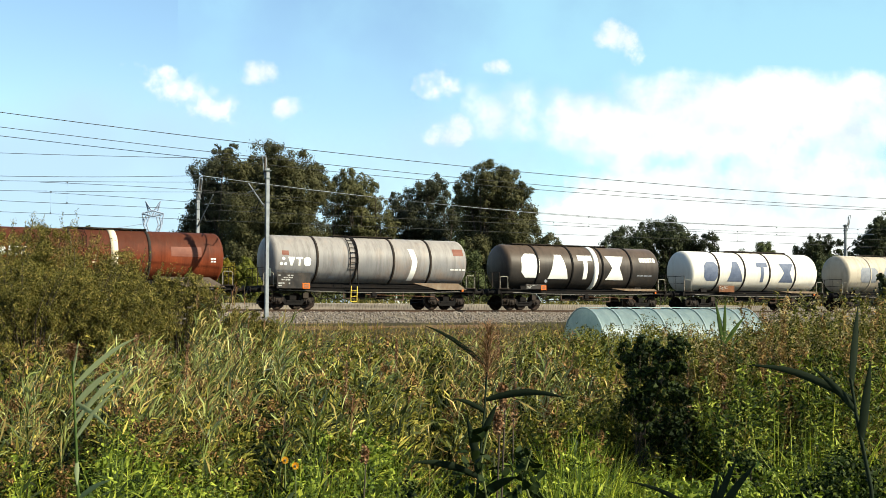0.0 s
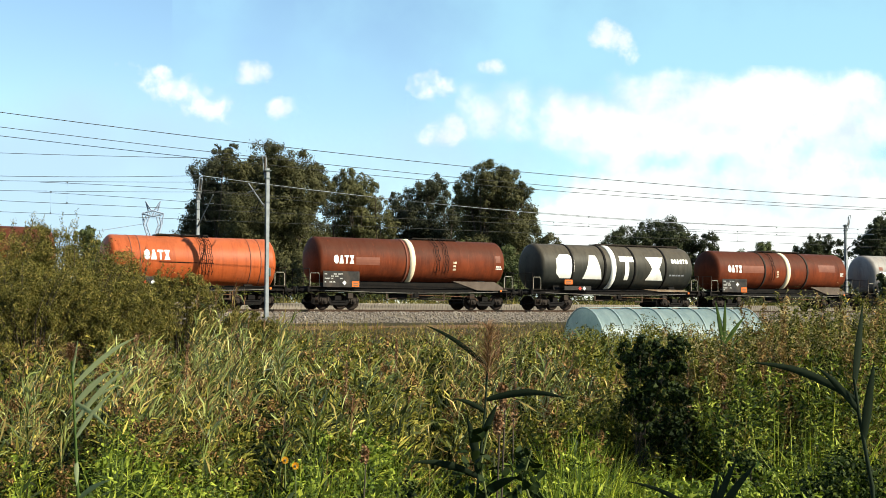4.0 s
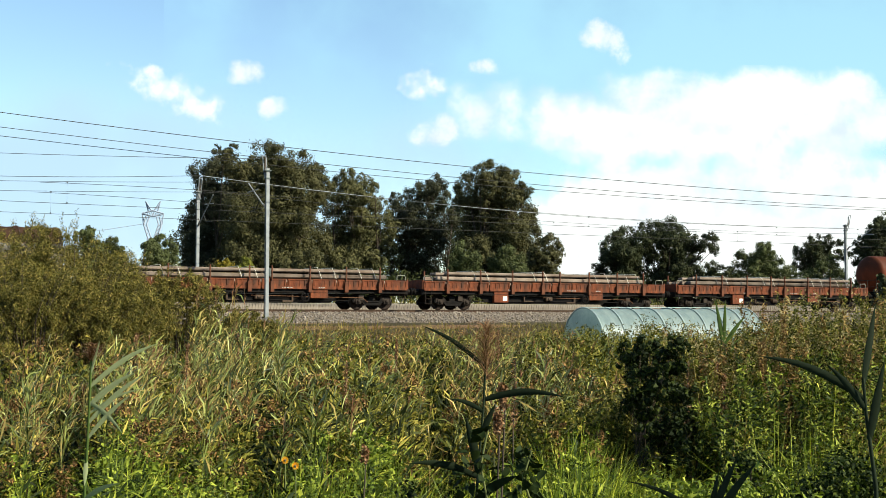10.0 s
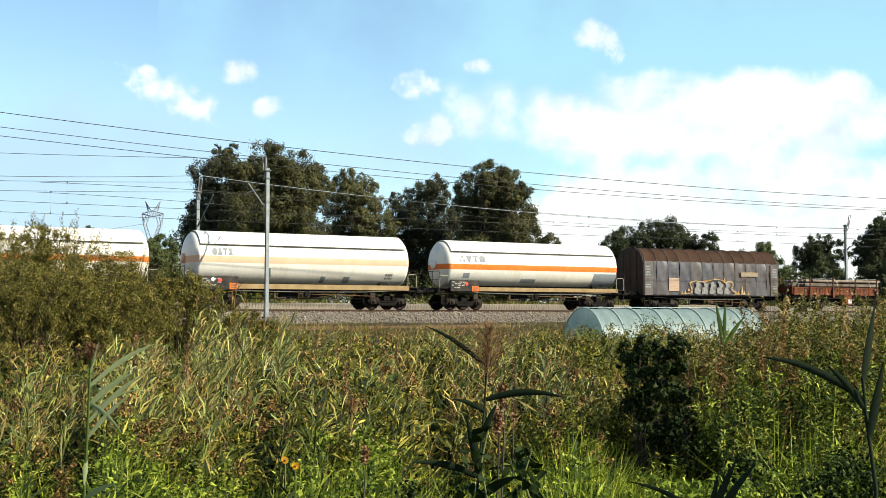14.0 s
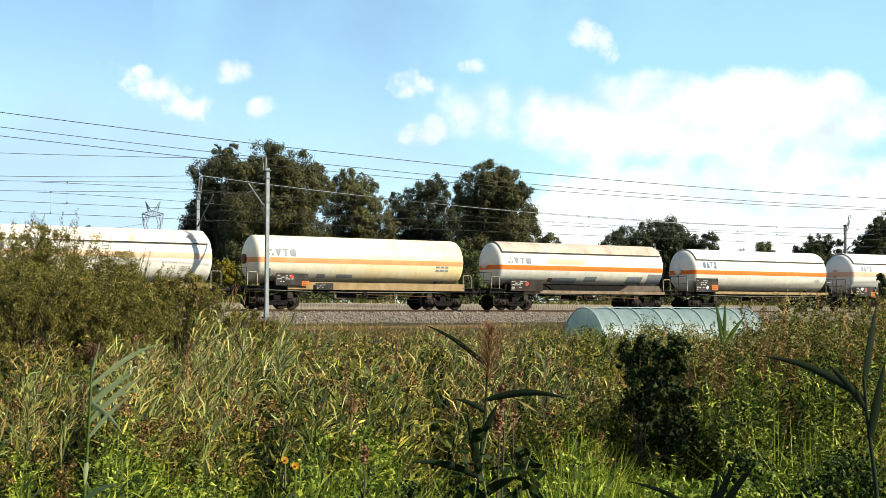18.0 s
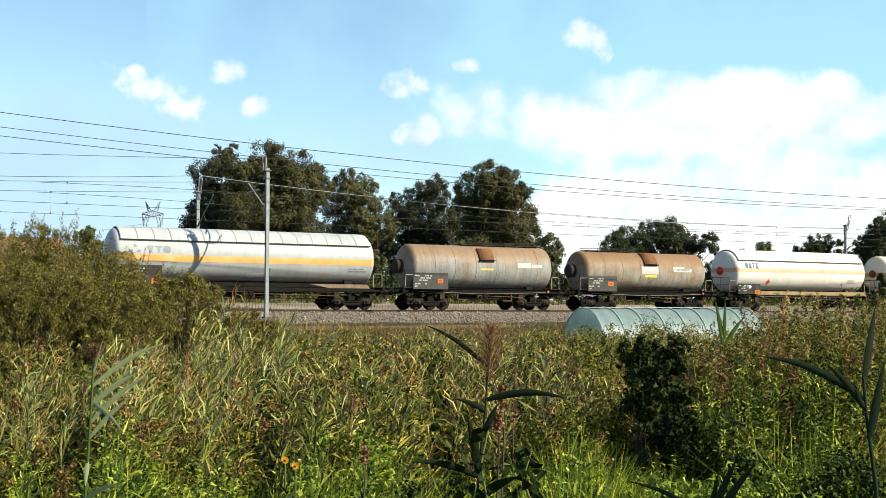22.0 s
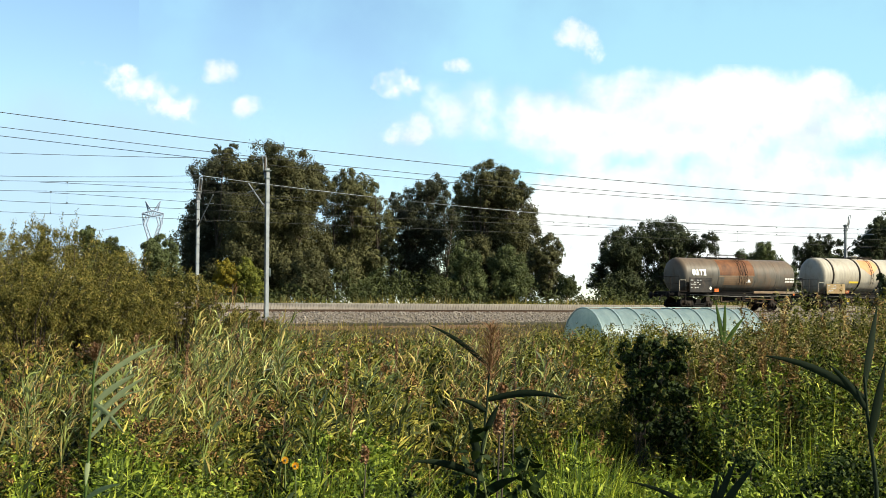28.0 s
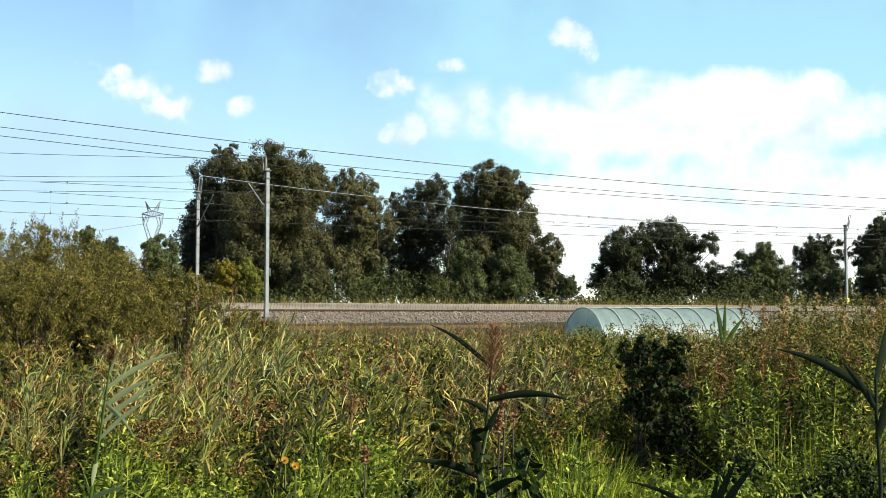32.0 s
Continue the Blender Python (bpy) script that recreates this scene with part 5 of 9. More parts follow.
M_ORANGEBROWN = surface("orange brown spray paint", (0.25, 0.13, 0.045), (0.36, 0.205, 0.08), 3, 0.7)

M_FLARE = surface("dusty grey brown support plate", (0.068, 0.0496, 0.0384), (0.104, 0.08, 0.064), 1.5, 0.7)
M_BLUEGREY = surface("blue grey paint patch", (0.176, 0.192, 0.216), (0.232, 0.248, 0.272), 2, 0.5)
M_PALEGREY = surface("pale grey paint patch", (0.336, 0.328, 0.312), (0.4, 0.392, 0.368), 2, 0.5)
M_FADEDORANGE = surface("faded orange paint band", (0.48, 0.2, 0.08), (0.528, 0.264, 0.128), 1.0, 0.5)
M_OCHRE = surface("ochre dusty sill", (0.184, 0.124, 0.06), (0.264, 0.192, 0.1), 1.5, 0.65, dirt=(0.192, 0.12, 0.064), dirt_lo=0.5, dirt_scale=1.5)
M_SLATE = surface("slate grey panel", (0.036, 0.0344, 0.0336), (0.056, 0.0536, 0.0512), 2, 0.6)
M_BROWNDULL = surface("dull brown stain", (0.104, 0.068, 0.044), (0.136, 0.092, 0.06), 1.5, 0.6)
GX = "ohtx"
VT = "dvto"


def big_marks(g, a, t, x, mat):
    return [("o", *g, mat), ("h", *a, mat), ("t", *t, mat), ("x", *x, mat)]


FLARE = [([(2.5, 1.69), (5.4, 1.69), (6.35, 1.17), (4.2, 1.17)], M_FLARE)]
# the train from its front: the tank's left end and length in metres along the track at 0 s, its radius and top over the rail
TRAIN = [
    dict(kind="oil", left=69.26, length=12.0, radius=1.28, top=4.1, paint="beige", label="dirty beige tank wagon near the train's head", bands=[(-3.6, 0.1, None), (-1.2, 0.1, None), (1.2, 0.1, None), (3.6, 0.1, None)], walkway=(-4, 4, 0),
         marks=[(GX, -4.8, 3.4, 2.1, 3.2, M_GREYMARK)]),
    dict(kind="oil", left=54.42, length=11.87, radius=1.29, top=4.05, paint="white", label="white tank wagon with four large blue marks", bands=[(-3.49, 0.12, M_DUSTY), (-1.14, 0.12, M_DUSTY), (1.18, 0.12, M_DUSTY), (3.62, 0.12, M_DUSTY)],
         marks=big_marks((-4.82, -3.6, 2.0, 3.31), (-2.68, -1.3, 1.99, 3.36), (-0.04, 0.98, 1.98, 3.34), (2.08, 3.47, 1.98, 3.31), M_BLUE), walkway=(-2, 3.6, 0.08), plates=[([(2.2, 1.38), (5.8, 1.38), (5.9, 1.24), (3.4, 1.24)], M_TAN)],
         panels=[(-3.6, -2.2, 1.25, 1.7, None, ())], panel_mat=M_RUSTAREA),
    dict(kind="oil", left=39.88, length=11.92, radius=1.31, top=4.08, paint="black", label="sooty black tank wagon with four large white marks", bands=[(-3.75, 0.14, M_BLACK), (-1.14, 0.14, M_BLACK), (0.7, 0.34, M_WHITE), (1.22, 0.14, M_BLACK), (3.52, 0.14, M_BLACK)],
         marks=big_marks((-4.98, -3.64, 2.0, 3.48), (-2.95, -1.42, 1.95, 3.46), (-0.69, 0.41, 1.96, 3.46), (1.5, 2.96, 1.94, 3.46), M_WHITE) + [("oohoto", 4.2, 5.52, 3.11, 3.42, M_WHITE)],
         notes=[(3.99, 5.2, 2.17, 2.32, 1, M_GREYMARK)], walkway=(-5.0, 2.2, 0.06), panels=[(-4.71, -3.2, 1.29, 1.59, (-3.58, -3.2, 1.23, 1.52), ((-3.24, 1.79, M_GREYMARK),))],
         plates=[([(2.0, 1.40), (5.5, 1.40), (5.8, 1.25), (3.2, 1.25)], M_TAN)]),
    dict(kind="oil", left=24.61, length=12.49, radius=1.28, top=4.17, paint="grey", label="weathered grey tank wagon with a mid ladder", bands=[(-3.58, 0.13, M_DUSTY), (-1.17, 0.13, M_DUSTY), (1.22, 0.13, M_DUSTY), (3.65, 0.13, M_DUSTY)],
         marks=[(VT, -5.85, -3.96, 2.42, 2.90, M_WHITE)], shapes=[([(2.25, 1.7), (2.6, 1.7), (2.75, 2.8), (2.55, 3.5), (2.2, 3.55), (2.4, 2.8)], M_WHITE, "white curved stripe")],
         notes=[(5.0, 6.0, 2.3, 2.45, 1, M_WHITE)], walkway=(-2.2, 1.6, 0.06), ladder=-1.36, ladder_mat=M_YELLOWPAINT,
         patches=[(-5.7, -5.3, 3.0, 3.25, M_DULLBAND), (5.2, 5.9, 3.2, 3.6, M_DULLBAND), (-2.75, -2.4, 1.7, 1.9, M_GREYMARK)],
         panels=[(-6.03, -4.04, 1.15, 2.03, (-4.52, -4.08, 1.15, 1.46), ())], plates=[([(2.5, 1.56), (5.6, 1.56), (6.2, 1.18), (4.2, 1.18)], M_TAN)]),
    dict(kind="oil", left=9.39, length=12.5, radius=1.24, top=4.13, paint="brown", label="oxide brown tank wagon with a cream band", bands=[(-1.9, 0.14, M_DUSTY), (2.16, 0.14, M_DUSTY), (0.32, 0.36, M_CREAM)], marks=[(GX, -5.34, -4.04, 2.61, 3.10, M_WHITE)],
         notes=[(5.45, 5.75, 2.46, 2.75, 2, M_WHITE), (-0.8, -0.6, 2.3, 2.8, 3, M_CREAM)], patches=[(-4.0, -2.0, 2.6, 3.1, M_DULLBAND), (3.29, 4.94, 2.77, 3.28, M_DULLBAND)], pipes=[-1.2], walkway=(-1.9, 2.2, 0.08),
         panels=[(-5.95, -3.72, 1.25, 2.16, (-4.27, -3.75, 1.25, 1.59), ((-4.61, 1.78, M_WHITE),))], plates=FLARE),
    dict(kind="oil", left=-5.10, length=12.32, radius=1.36, top=4.21, paint="darkgreen", label="dark grey-green tank wagon with four large white marks", bands=[(-3.77, 0.14, M_BLACK), (-1.24, 0.16, M_BLACK), (1.16, 0.14, M_BLACK), (3.73, 0.14, M_BLACK), (-0.58, 0.38, M_WHITE)],
         marks=big_marks((-5.04, -3.67, 2.0, 3.5), (-2.94, -1.42, 1.97, 3.48), (-0.06, 1.08, 1.95, 3.48), (2.1, 3.58, 1.96, 3.48), M_WHITE) + [("oohoto", 4.2, 5.63, 3.09, 3.39, M_WHITE)],
         notes=[(4.03, 5.25, 2.22, 2.4, 1, M_GREYMARK)], walkway=(-1.2, 5.6, 0.08), panels=[(-4.43, -2.37, 1.25, 1.51, (-4.43, -3.83, 1.61, 1.91), ((-2.92, 1.37, M_WHITE), (-3.25, 1.37, M_RED)))],
         plates=[([(2.0, 1.37), (5.4, 1.37), (5.84, 1.22), (3.4, 1.22)], M_TAN)]),
    dict(kind="oil", left=-20.04, length=12.45, radius=1.22, top=4.17, paint="brown", label="dusky oxide brown tank wagon with a cream band", bands=[(-0.25, 0.34, M_CREAM), (-0.62, 0.12, M_DULLBAND)], marks=[(GX, -5.3, -4.0, 2.6, 3.08, M_WHITE)],
         notes=[(5.48, 5.91, 2.41, 2.68, 2, M_WHITE), (2.5, 2.7, 2.3, 2.9, 3, M_CREAM)], patches=[(-3.9, -2.4, 2.55, 3.0, M_DULLBAND), (5.45, 5.8, 2.85, 3.26, M_DULLBAND)], pipes=[1.4, 2.0], walkway=(0.2, 3.2, 0.08),
         panels=[(-6.0, -3.75, 1.25, 2.16, (-4.22, -3.78, 1.28, 1.59), ((-4.7, 1.5, M_WHITE),))], plates=FLARE),
    dict(kind="oil", left=-31.66, length=9.14, radius=1.3, top=3.91, paint="orange", label="bright rust-orange short tank wagon", bands=[(-3.48, 0.05, M_DULLBAND), (-3.02, 0.05, M_DULLBAND), (3.02, 0.05, M_DULLBAND), (3.61, 0.05, M_DULLBAND)],
         marks=[(GX, -2.85, -1.43, 2.58, 3.1, M_WHITE)], pipes=[0.35, 0.7], shapes=[([(-2.05, 2.44), (0.93, 2.42), (0.93, 2.46), (-2.05, 2.48)], M_BLACK, "dark thin pipe line")],
         walkway=(-1.9, 0.9, 0.08), panels=[(-4.2, -2.13, 1.16, 1.69, (-1.9, -1.47, 1.16, 1.5), ((-2.79, 1.39, M_RED), (-2.36, 1.39, M_WHITE)))]),
    dict(kind="oil", left=-46.77, length=12.4, radius=1.24, top=4.15, paint="brown", label="oxide brown tank wagon with a pale band", bands=[(0.71, 0.36, M_CREAM), (0.28, 0.3, M_DULLBAND)], marks=[(GX, -5.27, -3.9, 2.58, 3.02, M_WHITE)], pipes=[-2.15, -1.3],
         notes=[(5.4, 5.8, 2.4, 2.7, 2, M_WHITE), (-1.75, -1.55, 2.3, 2.8, 3, M_CREAM)], patches=[(-3.85, -2.5, 2.5, 3.0, M_DULLBAND)],
         walkway=(-2.3, 1.6, 0.1), panels=[(-6.0, -3.78, 1.25, 2.16, (-4.22, -3.81, 1.28, 1.59), ((-4.8, 1.45, M_WHITE),))], plates=FLARE),
    dict(kind="flat", left=-66.45, length=18.1, variant=0),
    dict(kind="flat", left=-85.61, length=18.1, variant=1),
    dict(kind="flat", left=-104.76, length=18.1, variant=2),
    dict(kind="tarp", left=-118.0, length=11.5),
    dict(kind="gas", left=-132.86, length=12.7, radius=1.38, top=4.12, paint="cleanwhite", label="white gas tank wagon with an orange stripe", stripes=[(2.42, 2.74, M_ORANGEBAND)], shield="white", shield_lo=31, marks=[(VT, -5.58, -3.72, 2.87, 3.24, M_GREYMARK)],
         patches=[(-5.22, -4.77, 1.93, 2.2, M_GREYMARK), (-1.01, 0.07, 1.66, 1.9, M_GREYMARK), (4.4, 6.2, 1.5, 2.3, M_BLUEGREY)], panels=[(-6.2, -4.22, 1.1, 1.77, (-4.73, -4.28, 1.1, 1.41), ((-5.1, 1.55, M_RED),))], sill_z=(1.12, 1.36)),
    dict(kind="gas", left=-148.32, length=12.95, radius=1.43, top=4.18, paint="cleanwhite", label="clean white gas tank wagon with a faded peach stripe", stripes=[(2.51, 2.86, M_PALEBAND)], shield="white", shield_lo=29, marks=[(GX, -5.55, -4.36, 2.9, 3.28, M_GREYMARK)],
         patches=[(0.9, 1.2, 1.5, 1.85, M_GREYMARK), (2.3, 2.7, 1.5, 1.85, M_GREYMARK)], notes=[(4.9, 5.4, 1.7, 2.1, 2, M_GREYMARK)], panels=[(-6.17, -4.07, 1.07, 1.76, (-4.58, -4.1, 1.07, 1.41), ((-5.1, 1.55, M_RED), (-5.5, 1.6, M_WHITE)))], manhole=M_PALEBAND, sill_z=(1.1, 1.38)),
    dict(kind="gas", left=-163.3, length=12.58, radius=1.41, top=4.1, paint="white", label="white gas tank wagon with a bold orange stripe", stripes=[(2.44, 2.72, M_ORANGEBAND)], shield="white", shield_lo=30, marks=[(GX, -5.52, -4.25, 2.85, 3.3, M_BLUE)],
         notes=[(5.0, 5.5, 2.0, 2.25, 3, M_PALEGREY)], panels=[(-6.19, -4.23, 1.25, 2.17, (-4.78, -4.27, 1.38, 1.72), ((-5.2, 1.55, M_WHITE),))], sill_z=(1.12, 1.3)),
    dict(kind="gas", left=-178.68, length=12.96, radius=1.32, top=4.17, paint="white", label="white gas tank wagon with a stained roof shield", stripes=[(2.48, 2.76, M_ORANGEBAND)], shield="stained", shield_lo=31, marks=[(VT, -5.85, -4.09, 2.85, 3.23, M_GREYMARK)],
         patches=[(-2.68, -2.3, 1.78, 2.02, M_RUSTAREA), (-2.25, -0.48, 1.7, 2.03, M_BLUEGREY), (0.11, 1.07, 1.82, 2.13, M_GREYMARK), (3.48, 4.74, 1.71, 2.16, M_BLUEGREY), (5.12, 6.3, 1.74, 2.35, M_BLUEGREY), (-2.85, -0.02, 2.85, 3.2, M_PALEBAND)],
         panels=[(-5.72, -3.36, 1.16, 1.86, None, ((-4.5, 1.6, M_RED),))], panel_mat=M_DUSTY, sill=M_TAN, sill_z=(1.02, 1.22), plates=[([(-3.0, 1.55), (3.4, 1.55), (2.7, 1.24), (-2.4, 1.24)], M_BLACK), ([(3.4, 1.6), (6.0, 1.6), (6.2, 1.24), (2.75, 1.24)], M_FLARE)]),
    dict(kind="gas", left=-194.28, length=13.22, radius=1.35, top=4.15, paint="creamwhite", label="cream-white gas tank wagon with a faded orange stripe", stripes=[(2.58, 2.86, M_FADEDORANGE)], marks=[(VT, -6.0, -4.24, 2.93, 3.34, M_GREYMARK)],
         patches=[(-2.91, -2.41, 1.76, 2.0, M_BLUEGREY), (-1.72, -0.71, 1.78, 1.99, M_GREYMARK)], notes=[(4.6, 5.6, 2.2, 2.6, 2, M_GREYMARK)],
         panels=[(-5.52, -3.6, 1.31, 1.98, (-3.99, -3.57, 1.31, 1.56), ((-4.6, 1.8, M_RED),)), (-3.14, -2.07, 1.1, 1.48, None, ())], sill=M_OCHRE, sill_z=(1.1, 1.52), manhole=M_RUSTAREA),
    dict(kind="gas", left=-209.48, length=12.76, radius=1.41, top=4.17, paint="cleanwhite", label="white gas tank wagon with a pale yellow stripe", stripes=[(2.66, 2.96, M_PALEBAND)], shield="rust", shield_lo=29, marks=[(GX, -5.56, -4.3, 2.92, 3.33, M_BLUE)],
         notes=[(4.5, 5.1, 2.0, 2.3, 3, M_PALEGREY)], shapes=[([(-3.5, 2.0), (-3.3, 1.8), (-3.1, 2.0), (-3.3, 2.2)], M_RED, "small red diamond")], panels=[(-6.3, -4.23, 1.14, 1.86, (-4.78, -4.29, 1.17, 1.42), ((-5.2, 1.65, M_WHITE),))], manhole=M_RED, sill_z=(1.1, 1.36)),
    dict(kind="oil", left=-222.04, length=10.04, radius=1.19, top=3.82, paint="rusty", label="rust-streaked grey tank wagon with an orange hatch", bands=[(-3.47, 0.04, None), (-2.08, 0.04, None), (-0.63, 0.04, None)],
         patches=[(-0.55, 0.81, 2.35, 2.9, M_PALEGREY), (-0.29, 0.68, 2.16, 2.31, M_YELLOWPAINT), (2.09, 3.0, 2.55, 2.88, M_PALEGREY), (3.05, 3.65, 2.55, 2.75, M_PALEGREY)], notes=[(2.4, 3.4, 2.6, 2.8, 1, M_GREYMARK)], end_drum=M_DUSTY, hatches=[(-0.3, 0.75, 3.0, 3.72)], walkway=(-4.3, -0.9, 0.2),
         panels=[(-5.01, -2.72, 1.2, 2.18, (-3.45, -3.03, 1.55, 1.82), ())], panel_mat=M_SLATE),
    dict(kind="oil", left=-234.54, length=9.94, radius=1.24, top=3.92, paint="tan", label="dusty tan tank wagon with a railed walkway", bands=[(-3.46, 0.04, None), (-2.08, 0.04, None), (-0.63, 0.04, None), (0.82, 0.04, None), (3.8, 0.04, None)],
         patches=[(-0.35, 0.55, 2.40, 2.49, M_YELLOWPAINT), (2.3, 3.3, 2.58, 2.88, M_PALEGREY), (3.35, 4.1, 2.6, 2.8, M_PALEGREY)], end_drum=M_DUSTY, hatches=[(-0.4, 0.6, 3.0, 3.65)], walkway=(-1.1, 4.3, 0.2),
         panels=[(-5.01, -2.68, 1.2, 2.17, (-3.41, -3.03, 1.55, 1.82), ())], panel_mat=M_SLATE),
    dict(kind="gas", left=-251.94, length=14.95, radius=1.41, top=4.26, paint="silver", label="long silver-grey gas tank wagon with an orange-yellow stripe", stripes=[(2.49, 2.84, M_YELLOWBAND)], shield="silver", shield_lo=31, ribs=True, marks=[("d", -6.76, -6.1, 2.91, 3.36, M_GREYMARK), ("vto", -5.85, -4.52, 2.95, 3.3, M_GREYMARK)],
         patches=[(-0.23, 0.75, 1.78, 1.99, M_PALEGREY)], notes=[(5.8, 6.9, 2.1, 2.35, 2, M_GREYMARK)], panels=[(-6.91, -5.01, 1.27, 2.28, (-5.57, -5.11, 1.27, 1.61), ((-6.43, 1.44, M_RED), (-6.01, 1.45, M_WHITE)))],
         sill=M_BLACK, sill_z=(1.0, 1.2), plates=[([(3.42, 1.42), (7.0, 1.42), (7.24, 1.1), (4.6, 1.2)], M_TAN)]),
    dict(kind="oil", left=-264.01, length=9.75, radius=1.12, top=3.63, paint="browngrey", label="brown and grey tank wagon with rust stains", bands=[(2.6, 0.04, None)], marks=[(GX, -4.69, -3.46, 2.46, 2.9, M_WHITE)], pipes=[0.1, 0.5], walkway=(-2.6, 0.3, 0.22),
         patches=[(-2.17, 0.9, 2.3, 3.45, M_RUSTAREA)], shapes=[([(-2.4, 1.95), (-0.85, 1.9), (-0.65, 2.3), (-2.3, 2.35)], M_PALEGREY, "pale grey spill plate")], notes=[(3.76, 4.3, 2.05, 2.45, 2, M_WHITE)],
         panels=[(-5.0, -3.29, 1.25, 2.16, (-3.59, -3.18, 1.25, 1.5), ((-4.0, 1.9, M_WHITE),))], plates=[([(-4.4, 1.32), (4.4, 1.36), (4.6, 1.22), (-4.6, 1.2)], M_DUSTY)]),
    dict(kind="oil", left=-276.85, length=9.65, radius=1.19, top=3.89, paint="cream", label="cream tank wagon with dark hoops and an orange patch", bands=[(-3.81, 0.14, M_DUSTY), (-1.1, 0.14, M_DUSTY), (1.04, 0.14, M_DUSTY), (3.95, 0.14, M_DUSTY)],
         patches=[(2.28, 3.8, 1.94, 2.6, M_PANEL), (-2.16, -1.18, 2.02, 2.16, M_YELLOWPAINT)], shapes=[([(-0.9, 3.2), (0.06, 2.62), (0.95, 3.2), (0.75, 3.75), (-0.75, 3.75)], M_FADEDORANGE, "faded orange spill funnel")],
         notes=[(2.5, 3.6, 2.1, 2.5, 3, M_WHITE)], domes=[-0.45], pipes=[0.1], pipe_mat=M_DUSTY, walkway=(-1.0, 1.2, 0.14), panels=[(-4.7, -2.84, 1.25, 1.94, (-2.81, -2.46, 1.29, 1.47), ())], panel_mat=M_OCHRE),
    dict(kind="oil", left=-289.73, length=10.29, radius=1.09, top=3.6, paint="olive", label="olive-grey tank wagon at the train's tail", bands=[(-2.1, 0.04, None), (1.22, 0.04, None), (3.21, 0.04, None)], marks=[(GX, -4.47, -3.2, 2.37, 2.78, M_WHITE)], walkway=(-2.4, 1.0, 0.26),
         patches=[(-2.0, 1.15, 2.4, 3.5, M_RUSTAREA), (-1.6, 1.0, 1.75, 2.3, M_BROWNDULL)], shapes=[([(-2.1, 2.3), (1.05, 2.36), (1.05, 2.43), (-2.1, 2.37)], M_TAN, "pale drip rail"), ([(0.45, 1.95), (0.85, 1.95), (0.65, 2.2)], M_WHITE, "white triangle")],
         pipes=[-0.2, 0.3], notes=[(4.06, 4.9, 1.95, 2.33, 2, M_WHITE)], panels=[(-4.92, -2.97, 1.22, 2.2, (-2.77, -2.41, 1.26, 1.47), ((-3.1, 1.5, M_WHITE),))], plates=[([(1.0, 1.36), (4.93, 1.36), (5.1, 1.2), (1.0, 1.2)], M_TAN)]),
]
train = []
for spec in TRAIN:
    if spec["kind"] == "flat":
        ob = flat_wagon(spec["variant"])
    elif spec["kind"] == "tarp":
        ob = tarp_wagon()
    else:
        ob = tank_wagon(spec)
    train.append((ob, spec["left"] + spec["length"] / 2))


# ---- trees ----
def place(px, z_depth):
    """East of the camera's axis, from a share of the depth."""
    return (px - 784) / 2150 * z_depth


def leaf_cards(rng, centres, spread, n_each, size, aspect=1.6, flat=0.0, lobes=False):
    """Small four-cornered leaves (or sprays of leaves) round clump centres, at all angles."""
    k = len(centres)
    idx = np.repeat(np.arange(k), n_each)
    n = len(idx)
    d = rng.normal(0, 1, (n, 3))
    d /= np.linalg.norm(d, axis=1)[:, None] + 1e-9
    # on lobes the leaves lie near the outside and face outwards
    r = rng.uniform(0.55, 1.05, n) if lobes else rng.uniform(0.15, 1.0, n) ** 0.8
    r *= rng.choice([1.0, 1.0, 1.0, 1.16], n)
    c = centres[idx] + d * r[:, None] * spread[idx][:, None] * np.array([0.85, 0.85, 1.15])
    a = rng.normal(0, 1, (n, 3))
    a[:, 2] -= flat
    a /= np.linalg.norm(a, axis=1)[:, None] + 1e-9
    if lobes:
        a -= d * (0.8 * np.sum(a * d, 1))[:, None]
        a /= np.linalg.norm(a, axis=1)[:, None] + 1e-9
    b = np.cross(a, d + rng.normal(0, 0.45, (n, 3)) if lobes else rng.normal(0, 1, (n, 3)))
    b /= np.linalg.norm(b, axis=1)[:, None] + 1e-9
    s = size * rng.uniform(0.6, 1.35, n)
    a *= (s * aspect * 0.5)[:, None]
    b *= (s * 0.5)[:, None]
    v = np.stack([c - a, c - b * 0.9 + a * 0.1, c + a, c + b * 0.9 + a * 0.1], 1).reshape(-1, 3)
    q = np.arange(4 * n).reshape(n, 4)
    return v, q


def leaf_darts(rng, centre, out, size, aspect=2.4, droop=0.5, loose=0.5):
    """Three-cornered leaves: one at each centre, its blade facing roughly along out, its tip hanging a little."""
    n = len(centre)
    a = rng.normal(0, 0.8, (n, 3)) + out * 0.35
    a[:, 2] -= droop
    nm = out + rng.normal(0, loose, (n, 3))
    nm /= np.linalg.norm(nm, axis=1)[:, None] + 1e-9
    a -= nm * np.sum(a * nm, 1)[:, None]
    a /= np.linalg.norm(a, axis=1)[:, None] + 1e-9
    b = np.cross(a, nm)
    s = size * rng.uniform(0.6, 1.4, n)
    a *= (s * aspect * 0.5)[:, None]
    b *= (s * 0.5)[:, None]
    v = np.stack([centre - a + b, centre - a - b, centre + a], 1).reshape(-1, 3)
    return v, np.arange(3 * n).reshape(n, 3)


